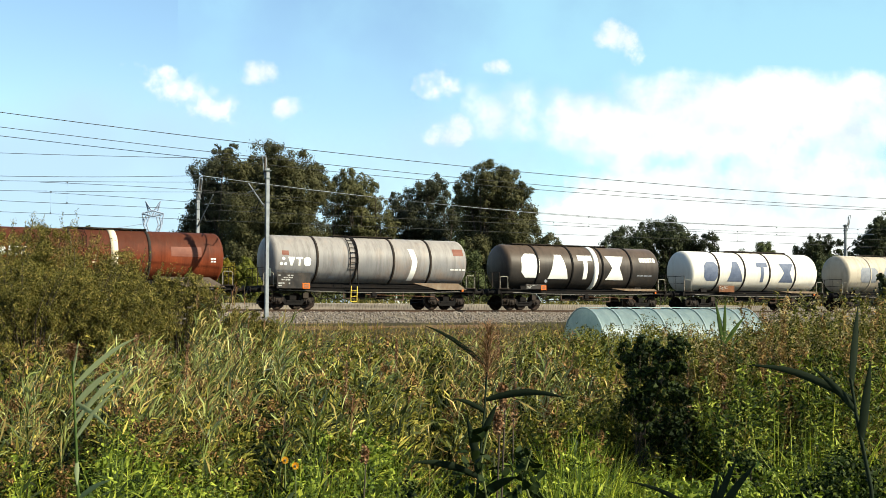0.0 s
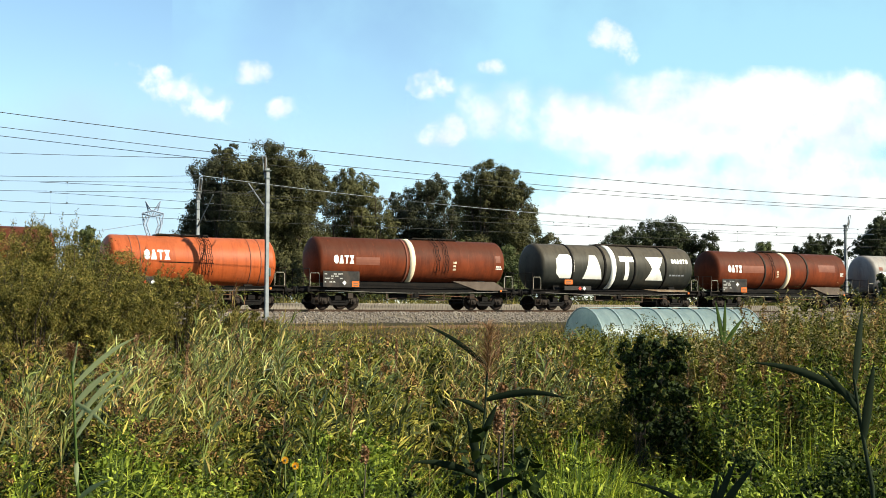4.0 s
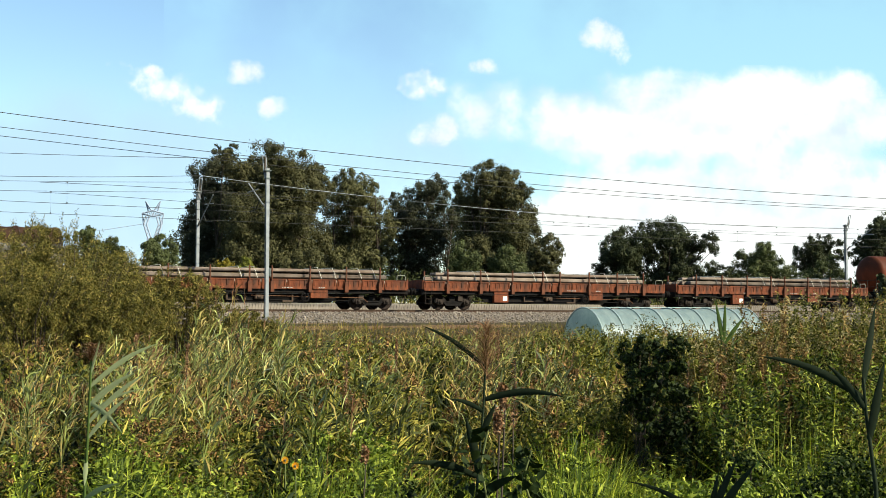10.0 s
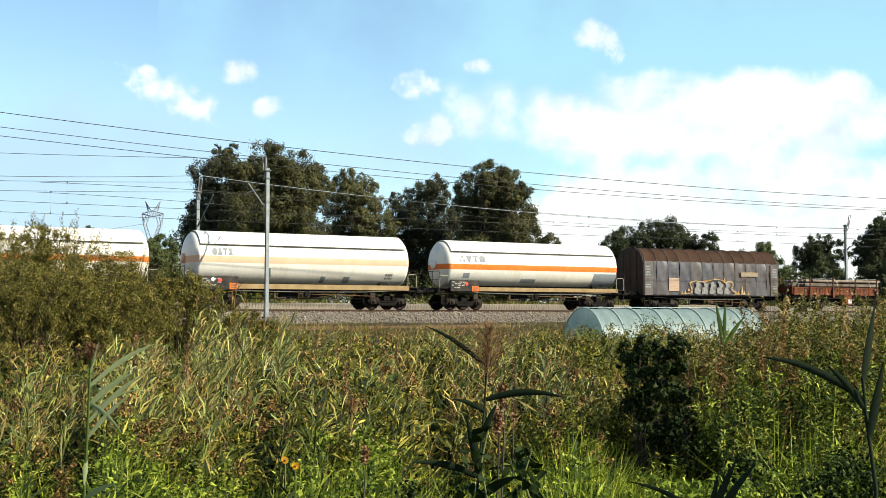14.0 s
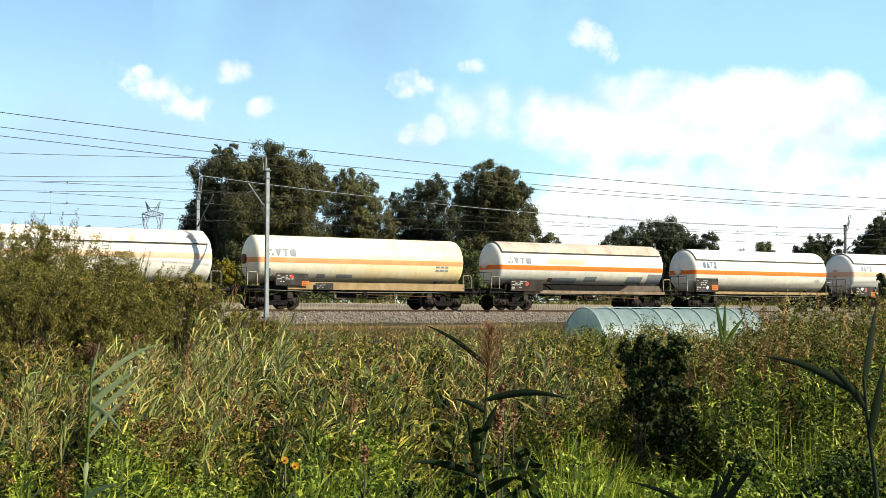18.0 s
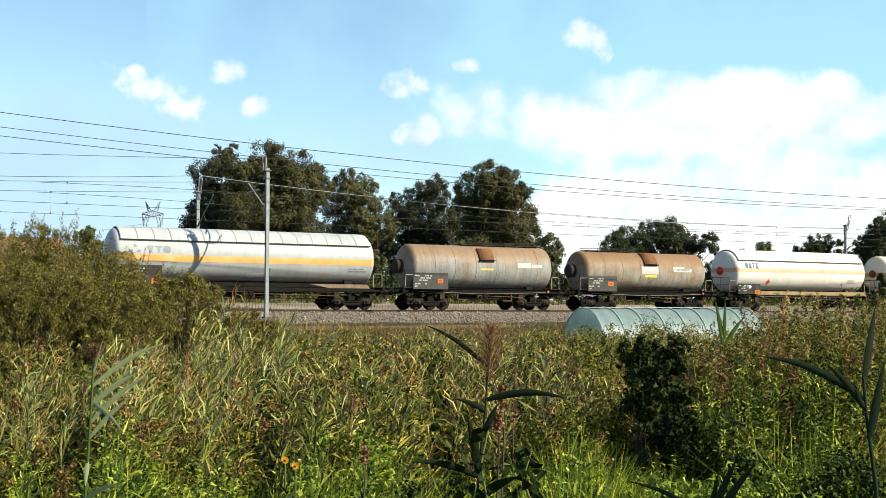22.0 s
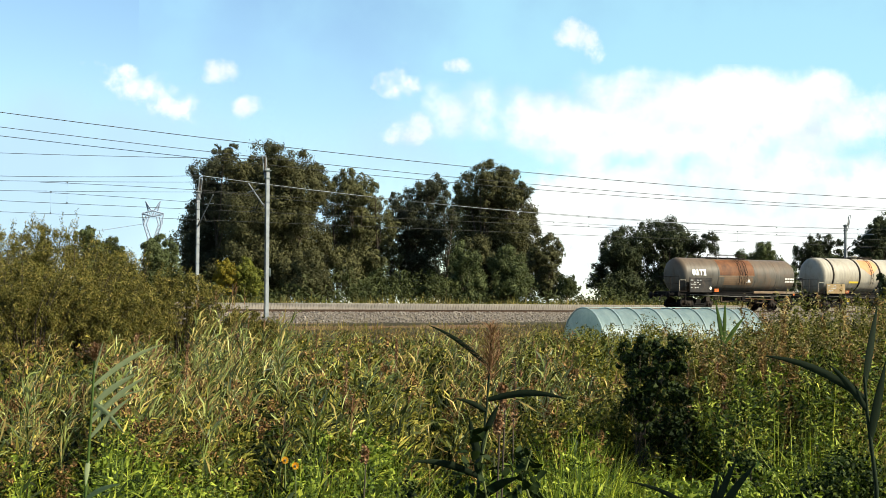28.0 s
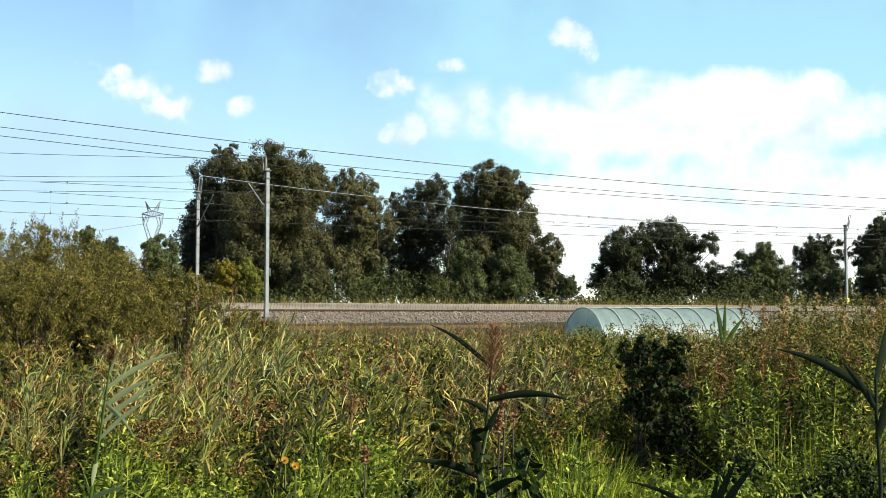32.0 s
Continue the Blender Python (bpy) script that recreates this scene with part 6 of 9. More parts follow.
def on_lobes(rng, c, r, n, flat=1.0, tufts=10, tuft=0.42):
    """Leaf places on billows: each lobe carries tufts round its outside, each tuft its leaves. c k x 3, r and n are k long."""
    pts, outs = [], []
    for ci, ri, ni in zip(c, r, n):
        m = tufts + int(ni / 420)
        td = rng.normal(0, 1, (m, 3))
        td /= np.linalg.norm(td, axis=1)[:, None]
        tr = ri * tuft * rng.uniform(0.65, 1.25, m)
        tc = td * (ri * rng.uniform(0.45, 0.85, m))[:, None]
        k = rng.integers(0, m, int(ni))
        d = rng.normal(0, 1, (len(k), 3)) + td[k] * 0.5
        d /= np.linalg.norm(d, axis=1)[:, None]
        q = tc[k] + d * (tr[k] * rng.uniform(0.45, 1.1, len(k)) * rng.choice([1.0, 1.0, 1.0, 1.0, 1.3], len(k)))[:, None]
        q[:, 2] *= flat
        pts.append(ci + q)
        outs.append(d)
    return np.concatenate(pts), np.concatenate(outs)


def billow_tree(px0, depth, lobes, mat, label, seed, gz=1.4, dens=4.0, leaf=0.125, aspect=2.5, droop=0.5, trunks=1, thick=0.75, fill=1.0, base=512, name="tree", category="tree", group="trees beyond the railway", limb=0.7):
    """A trunk with limbs that carry lobes of leaves. lobes: (across, height, radius) as shares of the view at its depth."""
    rng = np.random.default_rng(seed)
    k = depth / 2150
    t = thing(name, label, category, pose(place(px0, depth), depth, gz), group)
    L = np.array(lobes, float)
    L[:, 2] *= 1.18
    # inner boughs below and behind the outer lobes
    if fill:
        inner = L.copy()
        inner[:, 0] = px0 + (L[:, 0] - px0) * 0.62 + rng.normal(0, 5, len(L))
        inner[:, 1] = np.minimum(L[:, 1] + L[:, 2] * 1.1, base)
        inner[:, 2] *= 0.95 * fill
        L = np.concatenate([L, inner])
    half = max(abs(L[:, 0] - px0) + L[:, 2]) * k
    x, z, r = (L[:, 0] - px0) * k, 1.6 + (560 - L[:, 1]) * k - gz, L[:, 2] * k
    y = rng.uniform(-1, 1, len(L)) * thick * half * np.sqrt(np.clip(1 - (np.abs(x) / (half + 0.01)) ** 2, 0.05, 1))
    c = np.stack([x, y, z], 1)
    # fine leaves outside, fewer and broader ones within
    outer = len(lobes)
    share = np.where(np.arange(len(L)) < outer, 1.0, 0.66)
    count = np.maximum(60, 0.92 * dens * share * L[:, 2] ** 2).astype(int)
    p, o = on_lobes(rng, c, r, count, 1.05)
    size = np.repeat(np.where(np.arange(len(L)) < outer, 0.74, 0.95), count) * leaf
    keep = p[:, 2] > 0.05
    v, q = leaf_darts(rng, p[keep], o[keep], size[keep], aspect, droop, 0.32)
    crown = new("crown", sheet_mesh("crown", v, q, [mat]))
    crown.parent = t
    height = z.max()
    sh, limbs = Shape(), Shape()
    feet = []
    for j in range(trunks):
        bx = (j - (trunks - 1) / 2) * half * 0.42
        mid = Vector((bx * 1.1 + rng.uniform(-0.25, 0.25), rng.uniform(-0.3, 0.3), height * 0.38))
        tip = Vector((bx * 1.3 + rng.uniform(-0.3, 0.3), 0, height * 0.85))
        r0 = (0.017 * height / (trunks ** 0.4) + 0.04) * limb
        sh.tube([(bx, 0, -0.3), (bx + 0.04, 0, height * 0.12), tuple(mid), tuple((mid + tip) / 2), tuple(tip)], [r0 * 1.3, r0, r0 * 0.75, r0 * 0.42, r0 * 0.1], 8)
        feet.append((Vector((bx, 0, height * 0.12)), mid, tip))
    for ci in c:
        e = Vector(ci)
        f = min(feet, key=lambda q: abs(q[0].x - e.x))
        u = max(0.05, min(0.9, (e.z * 0.55 - f[0].z) / max(0.1, f[2].z - f[0].z)))
        b = f[0].lerp(f[1], u * 2) if u < 0.5 else f[1].lerp(f[2], u * 2 - 1)
        m = b.lerp(e, 0.55) + Vector((0, 0, -0.05 * (e - b).length))
        limbs.tube([tuple(b), tuple(m), tuple(e)], [0.0075 * height * limb, 0.005 * height * limb, 0.0015 * height], 5)
    part("trunk", sh, M_BARK, t)
    part("limb", limbs, M_BARK, t)
    return t


billow_tree(452, 112, [(468, 278, 25), (440, 288, 27), (505, 286, 20), (535, 292, 23), (420, 302, 22), (410, 286, 13), (575, 335, 14), (557, 300, 15), (565, 322, 14), (562, 350, 16), (555, 312, 14), (490, 322, 34), (455, 316, 26), (425, 325, 24), (522, 322, 24), (402, 345, 22), (460, 358, 34), (440, 335, 40), (540, 340, 32), (500, 370, 40), (455, 390, 46), (545, 395, 26), (520, 425, 36),
                       (470, 440, 40), (425, 430, 40), (485, 490, 36), (440, 490, 34), (530, 480, 30), (555, 355, 18), (540, 440, 30), (560, 430, 20), (555, 465, 22), (500, 410, 30)], L_WILLOW, "tall broad willow with dense grey-green crown", 1, trunks=3)
billow_tree(372, 114, [(375, 285, 16), (398, 272, 15), (365, 310, 22), (395, 318, 30), (362, 345, 24), (395, 365, 34), (345, 375, 24), (372, 410, 34), (335, 400, 18), (330, 440, 22), (365, 460, 34), (395, 470, 30), (335, 485, 24), (408, 258, 8)],
            L_GREYWILLOW, "leaning grey willow with feathery open top", 21, dens=3.0, trunks=2)
# the brighter leaf colour stands in for sun on this crown
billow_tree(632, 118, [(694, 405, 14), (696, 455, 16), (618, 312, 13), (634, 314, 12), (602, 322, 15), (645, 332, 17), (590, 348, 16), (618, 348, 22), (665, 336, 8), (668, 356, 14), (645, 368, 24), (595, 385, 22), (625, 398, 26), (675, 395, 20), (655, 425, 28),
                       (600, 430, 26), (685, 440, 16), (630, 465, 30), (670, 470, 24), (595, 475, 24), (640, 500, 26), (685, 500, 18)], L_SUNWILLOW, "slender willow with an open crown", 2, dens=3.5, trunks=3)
billow_tree(742, 124, [(700, 350, 13), (696, 378, 14), (702, 405, 16), (771, 320, 15), (755, 332, 16), (783, 332, 12), (735, 350, 20), (768, 355, 24), (712, 362, 16), (710, 392, 18), (745, 392, 26), (785, 390, 24), (722, 428, 20), (762, 432, 26), (715, 470, 20), (704, 435, 16), (700, 478, 18), (708, 505, 18), (748, 478, 24), (735, 505, 20), (785, 470, 26)],
            L_GREYWILLOW, "open dark grey willow with sky between its limbs", 3, dens=3.4, trunks=4)
billow_tree(878, 115, [(868, 301, 17), (848, 314, 17), (888, 312, 17), (825, 328, 20), (910, 322, 18), (860, 338, 26), (895, 345, 26), (926, 342, 14), (835, 362, 26), (918, 375, 24), (872, 380, 32), (940, 388, 20), (905, 412, 30),
                       (845, 410, 30), (938, 425, 24), (880, 440, 34), (915, 465, 30), (840, 455, 30), (945, 462, 24), (890, 495, 30), (935, 500, 24), (822, 490, 26)], L_WILLOW, "tall rounded willow with heavy billowing crown", 4, trunks=2)
billow_tree(822, 103, [(820, 446, 16), (810, 462, 16), (834, 464, 17), (822, 485, 22), (840, 500, 18), (806, 505, 16)], L_PALE, "young pale willow before the tall ones", 5, leaf=0.11)
billow_tree(902, 104, [(898, 448, 16), (885, 468, 18), (912, 470, 20), (898, 495, 24), (925, 500, 18)], L_PALE, "pale sapling before the tall willows", 45, leaf=0.11)
billow_tree(966, 108, [(970, 432, 14), (982, 445, 11), (955, 448, 16), (970, 465, 16), (950, 480, 18), (978, 490, 14), (958, 505, 18)], L_WILLOW, "smaller willow beside the tall one", 6)
billow_tree(1003, 105, [(998, 495, 11), (1012, 500, 10), (1002, 510, 14), (1022, 512, 8)], L_BUSH, "low bush beside the willows", 7, leaf=0.11, name="bush", category="bush")
billow_tree(1178, 140, [(1192, 404, 17), (1168, 408, 17), (1146, 412, 17), (1214, 418, 17), (1165, 428, 18), (1200, 428, 17), (1228, 430, 12), (1246, 433, 14), (1258, 444, 9), (1180, 452, 18), (1160, 470, 18), (1205, 455, 14), (1232, 448, 14), (1220, 476, 18), (1240, 490, 16), (1190, 492, 20), (1215, 502, 20)],
            L_DARK, "spreading dark tree with gaps in its crown", 8, leaf=0.15, dens=4.5, trunks=1, limb=1.3, fill=0.8)
billow_tree(1108, 138, [(1112, 418, 19), (1092, 426, 18), (1132, 428, 18), (1074, 444, 14), (1108, 445, 22), (1135, 455, 20), (1085, 465, 20), (1062, 480, 14), (1115, 480, 24), (1145, 490, 20), (1075, 500, 20), (1110, 508, 20), (1050, 502, 10), (1160, 505, 16)],
            L_DARK, "dense dark tree beside the spreading one", 9, leaf=0.15, dens=4.5, trunks=2)
billow_tree(1268, 136, [(1262, 478, 12), (1280, 484, 12), (1270, 500, 16), (1290, 505, 12)], L_DARK, "side tree with low drooping limbs", 10, leaf=0.15)
billow_tree(1345, 140, [(1350, 440, 10), (1335, 446, 13), (1365, 448, 13), (1315, 458, 12), (1345, 462, 20), (1382, 462, 14), (1305, 478, 14), (1330, 484, 18), (1368, 482, 20), (1400, 484, 14), (1315, 505, 16), (1350, 508, 20), (1390, 508, 18)],
            L_PALE, "rounded pale green tree", 11, leaf=0.14, dens=4.5)
billow_tree(1452, 165, [(1424, 432, 11), (1444, 430, 11), (1464, 429, 12), (1416, 448, 14), (1440, 450, 16), (1452, 444, 14), (1478, 440, 11), (1490, 452, 9), (1435, 465, 14), (1468, 462, 15), (1488, 475, 12), (1415, 470, 8)],
            L_DARK, "dark tall tree behind the mast", 12, leaf=0.15, dens=5.0, gz=1.0)
billow_tree(1455, 136, [(1465, 462, 10), (1458, 480, 15), (1440, 492, 15), (1475, 495, 15), (1422, 500, 13), (1455, 510, 18), (1490, 510, 14)], L_PALE, "pale green bush near the far mast", 13, leaf=0.13, dens=5.0, name="bush", category="bush")
billow_tree(1568, 128, [(1556, 398, 13), (1575, 396, 14), (1538, 412, 12), (1560, 420, 18), (1590, 415, 22), (1522, 432, 11), (1545, 442, 18), (1575, 450, 24), (1520, 455, 14), (1540, 475, 20), (1600, 460, 30), (1570, 490, 26), (1530, 500, 20), (1610, 500, 30)],
            L_DARK, "large dark tree at the field's edge", 14, leaf=0.14, dens=4.5, trunks=2)
billow_tree(280, 106, [(278, 425, 12), (262, 440, 13), (295, 438, 13), (278, 456, 18), (258, 470, 14), (302, 468, 16), (280, 490, 20), (310, 495, 16), (255, 500, 16)], L_PALE, "small rounded tree by the pylon", 15, leaf=0.12, dens=4.5)
billow_tree(150, 104, [(150, 410, 10), (140, 420, 12), (163, 420, 11), (152, 440, 18), (130, 450, 14), (170, 455, 16)], L_PALE, "small tree behind the shrubs", 16, leaf=0.12, dens=4.5)
billow_tree(203, 102, [(190, 430, 10), (208, 436, 11), (215, 452, 13), (195, 455, 15), (225, 475, 14), (200, 480, 18), (235, 495, 14)], L_BUSH, "small dark tree behind the shrubs", 17, leaf=0.12, dens=4.5)
billow_tree(412, 92, [(396, 468, 11), (408, 482, 13), (388, 490, 11), (400, 508, 15), (385, 515, 10)], L_YELLOW, "autumn bush turning yellow beyond the track", 18, leaf=0.10, dens=5.0, name="bush", category="bush")
billow_tree(440, 93, [(430, 470, 13), (447, 482, 13), (432, 496, 16), (452, 506, 14), (425, 512, 12)], L_YELLOWGREEN, "yellow-green bush beside the autumn one", 48, leaf=0.10, dens=5.0, name="bush", category="bush")
billow_tree(540, 100, [(545, 470, 22), (520, 485, 20), (562, 490, 20), (540, 508, 20), (575, 512, 12)], L_WILLOW, "low grey-green willow bush", 19, leaf=0.11, dens=4.5, name="bush", category="bush")
billow_tree(672, 102, [(670, 495, 16), (655, 508, 14), (690, 505, 14), (675, 515, 12)], L_BUSH, "low green undergrowth bush", 20, leaf=0.11, name="bush", category="bush")
billow_tree(775, 100, [(770, 505, 14), (750, 512, 12), (795, 508, 14), (780, 516, 12)], L_BUSH, "low green undergrowth bush", 22, leaf=0.11, name="bush", category="bush")
billow_tree(1300, 125, [(1296, 505, 14), (1280, 512, 10), (1318, 512, 12)], L_BUSH, "low green undergrowth bush", 23, leaf=0.12, name="bush", category="bush")
billow_tree(572, 132, [(580, 345, 14), (585, 405, 14), (565, 420, 22), (580, 455, 24), (560, 485, 24)], L_GREYWILLOW, "willow half hidden between taller ones", 31, dens=2.6, trunks=2)
billow_tree(815, 132, [(805, 345, 14), (815, 375, 22), (800, 410, 24), (820, 445, 26), (800, 480, 24)], L_DARK, "dark tree half hidden between taller ones", 33, dens=3.2, trunks=2)


def shade_tree():
    """An unseen leafy tree, added beside the viewpoint to throw shade on the reeds."""
    rng = np.random.default_rng(41)
    t = thing("tree", "unseen tree added to cast shade on the reeds", "tree", pose(7.68, 1.2, 0.0))
    n = 46
    u, an = rng.uniform(0, 1, n), rng.uniform(0, 6.283, n)
    w = 1.5 * np.sin(np.pi * (0.2 + 0.68 * u)) ** 0.6 * rng.uniform(0.2, 1, n) ** 0.5
    c = np.stack([w * np.cos(an), w * np.sin(an), 2.6 + 2.9 * u], 1)
    p, o = on_lobes(rng, c, rng.uniform(0.28, 0.5, n), np.full(n, 300))
    v, q = leaf_darts(rng, p, o, 0.06, 1.8)
    crown = new("crown", sheet_mesh("crown", v, q, [L_BUSH]))
    crown.parent = t
    part("trunk", Shape().tube([(0, 0, -0.2), (0.05, 0, 1.2), (-0.05, 0.1, 2.8), (0.1, 0, 5.0)], [0.14, 0.11, 0.08, 0.02], 8), M_BARK, t)
    limbs = Shape()
    for i in range(0, n, 2):
        limbs.tube([(0, 0, 1.6 + 1.2 * u[i]), tuple(c[i] * np.array([0.5, 0.5, 0.9])), tuple(c[i])], [0.04, 0.025, 0.008], 5)
    part("limb", limbs, M_BARK, t)


shade_tree()


def undergrowth():
    """The low hedge of brambles and saplings that closes the view under the trees beyond the railway."""
    rng = np.random.default_rng(77)
    n = 2000
    sl = rng.uniform(-25, 190, n)
    off = rng.uniform(15.5, 34, n)
    h = rng.uniform(0.5, 1.0, n) * (1.6 + 0.7 * np.sin(sl / 3.1) + 0.5 * np.sin(sl / 1.3 + 1) + 0.13 * (off - 15))
    x = ALONG.x * sl + AWAY.x * (PERP + off)
    y = ALONG.y * sl + AWAY.y * (PERP + off)
    px = 784 + 2150 * x / y
    h = np.where((px > 1015) & (px < 1050), h * 0.45, np.where((px > 540) & (px < 780), h * 1.3, h))
    c = np.stack([x, y, 1.7 + np.clip(h, 0.8, 4.6) * rng.uniform(0.0, 0.9, n)], 1)
    p, o = on_lobes(rng, c, 0.5 + 0.28 * np.clip(h, 0.2, 3), np.full(n, 44), tufts=4, tuft=0.5)
    v, q = leaf_darts(rng, p, o, 0.13, 2.2)
    ob = new("undergrowth", sheet_mesh("undergrowth", v, q, [L_BUSH]))
    tagged(ob, "dark green tangled undergrowth beneath the trees", "undergrowth", kind="stuff")


undergrowth()


def far_wood():
    """The wood on the horizon beyond the meadow, closing the view under the nearer crowns."""
    rng = np.random.default_rng(78)
    n = 420
    y = rng.uniform(230, 300, n)
    x = rng.uniform(0.13, 0.46, n) * y
    c = np.stack([x, y, 0.8 + rng.uniform(0, 1, n) ** 0.7 * 8.0], 1)
    p, o = on_lobes(rng, c, rng.uniform(1.2, 2.6, n), np.full(n, 60), tufts=4, tuft=0.5)
    v, q = leaf_darts(rng, p, o, 0.42, 1.8)
    ob = new("far_wood", sheet_mesh("far_wood", v, q, [L_DARK]))
    tagged(ob, "dark low wood on the far side of the meadow", "wood", kind="stuff")


far_wood()


# ---- field plants ----
def blades(rng, base, height, width, heading, bend, segs=3):
    """Tapered bent blades. base n x 3; the rest are n long. bend: how far the tip leans, as a share of the length."""
    n = len(base)
    d = np.stack([np.cos(heading), np.sin(heading), np.zeros(n)], 1)
    tw = rng.uniform(0, 6.283, n)
    side = np.stack([np.cos(tw), np.sin(tw), np.zeros(n)], 1)
    rows = []
    for i in range(segs + 1):
        u = i / segs
        off = d * (bend * height * u ** 1.7)[:, None]
        up = np.stack([np.zeros(n), np.zeros(n), height * (u - 0.45 * np.clip(bend, 0, 2) * u ** 2.2)], 1)
        wd = width * (1 - u) ** 0.7 * (1 if i else 0.7) + width * 0.06
        c = base + off + up
        rows.append(c - side * wd[:, None] / 2)
        rows.append(c + side * wd[:, None] / 2)
    v = np.stack(rows, 1)
    k = 2 * (segs + 1)
    q = np.array([(2 * i, 2 * i + 1, 2 * i + 3, 2 * i + 2) for i in range(segs)])
    Q = (q[None] + (np.arange(n) * k)[:, None, None]).reshape(-1, 4)
    return v.reshape(-1, 3), Q


def lances(rng, base, length, width, heading, tilt):
    """Straight pointed leaves, one kite each; tilt is the angle from upright."""
    n = len(base)
    d = np.stack([np.cos(heading) * np.sin(tilt), np.sin(heading) * np.sin(tilt), np.cos(tilt)], 1)
    s = np.cross(d, rng.normal(0, 1, (n, 3)))
    s /= np.linalg.norm(s, axis=1)[:, None] + 1e-9
    m = base + d * (length * 0.4)[:, None]
    e = base + d * length[:, None] - np.stack([np.zeros(n), np.zeros(n), length * 0.12 * np.sin(tilt)], 1)
    w = (width / 2)[:, None]
    v = np.stack([base, m - s * w, e, m + s * w], 1).reshape(-1, 3)
    return v, np.arange(4 * n).reshape(n, 4)


def arched(rng, base, length, width, heading, tilt, droop):
    """Long leaves of two joined pieces that rise from the stem and then hang over; droop is how far the tip falls."""
    n = len(base)
    h = np.stack([np.cos(heading), np.sin(heading), np.zeros(n)], 1)
    up = np.array([0.0, 0.0, 1.0])
    d1 = h * np.sin(tilt)[:, None] + up * np.cos(tilt)[:, None]
    t2 = tilt + droop
    d2 = h * np.sin(t2)[:, None] + up * np.cos(t2)[:, None]
    s = np.cross(d1, h * 0.2 + rng.normal(0, 0.8, (n, 3)))
    s /= np.linalg.norm(s, axis=1)[:, None] + 1e-9
    m = base + d1 * (length * 0.5)[:, None]
    e = m + d2 * (length * 0.5)[:, None]
    w = (width / 2)[:, None]
    v = np.stack([base - s * w * 0.35, base + s * w * 0.35, m + s * w, m - s * w, e + s * w * 0.08, e - s * w * 0.08], 1).reshape(-1, 3)
    q = np.array([(0, 1, 2, 3), (3, 2, 4, 5)])
    return v, (q[None] + (np.arange(n) * 6)[:, None, None]).reshape(-1, 4)


def joined(name, bits, mats, label, category, group=""):
    """One mesh of many pieces; a three-cornered piece is stored as a four-cornered one with a doubled corner."""
    vs, qs, ix, o = [], [], [], 0
    for v, q, m in bits:
        vs.append(v)
        qs.append(q + o)
        ix.append(np.full(len(q), m))
        o += len(v)
    ob = new(name, sheet_mesh(name, np.concatenate(vs), np.concatenate(qs), mats, np.concatenate(ix)))
    return tagged(ob, label, category, group, "stuff")


def scatter(rng, n, z0, z1, power=1.0, lo=-0.42, hi=0.42):
    """Places over the field, thinning with distance."""
    u = rng.uniform(0, 1, n)
    y = (z0 ** (1 - power) + u * (z1 ** (1 - power) - z0 ** (1 - power))) ** (1 / (1 - power)) if power != 1 else z0 * (z1 / z0) ** u
    x = rng.uniform(lo, hi, n) * y
    p = np.stack([x, y, np.zeros(n)], 1)
    perp = p[:, :2] @ np.array([AWAY.x, AWAY.y])
    return p[perp < PERP - 7.2]


def patchy(p, scale, seed=0.0):
    """Slow waves over the field, 0 to 1, so that plants stand in drifts."""
    x, y = p[:, 0] / scale, p[:, 1] / scale
    w = np.sin(x * 1.7 + seed) + np.sin(y * 1.3 + 1.1 * seed + 0.6 * np.sin(x * 2.3)) + np.sin((x + y) * 2.9 + 2 * seed) * 0.7 + np.sin((x - 1.6 * y) * 4.1 + seed) * 0.5
    return np.clip(0.5 + w / 5.0, 0, 1)


def relief(p, seed=0.0):
    """The uneven top of the vegetation, 0 in the gaps and 1 on the clumps; the same for all that grows there."""
    s = np.clip(p[:, 1] / 8, 0.9, 3.5)
    x, y = p[:, 0] / (0.085 * s), p[:, 1] / (0.22 * s)
    w = np.sin(x * 0.9 + 1.3 * np.sin(y * 0.31)) + np.sin(y * 0.8 + 1.7 * np.sin(x * 0.37 + 1)) + 0.8 * np.sin(0.37 * x - 0.29 * y + 2) + 0.6 * np.sin(1.9 * x + 0.7 * y)
    return np.clip(0.5 + w / 4.2, 0, 1)


def drifts(rng, n, z0, z1, power, scale, seed, floor=0.0, lo=-0.42, hi=0.42):
    """Scattered places that keep to drifts."""
    p = scatter(rng, n, z0, z1, power, lo, hi)
    return p[rng.uniform(0, 1, len(p)) < (floor + (1 - floor) * np.clip(patchy(p, scale, seed) * 1.7 - 0.35, 0, 1)) * np.clip(0.12 + 1.3 * relief(p), 0, 1)]


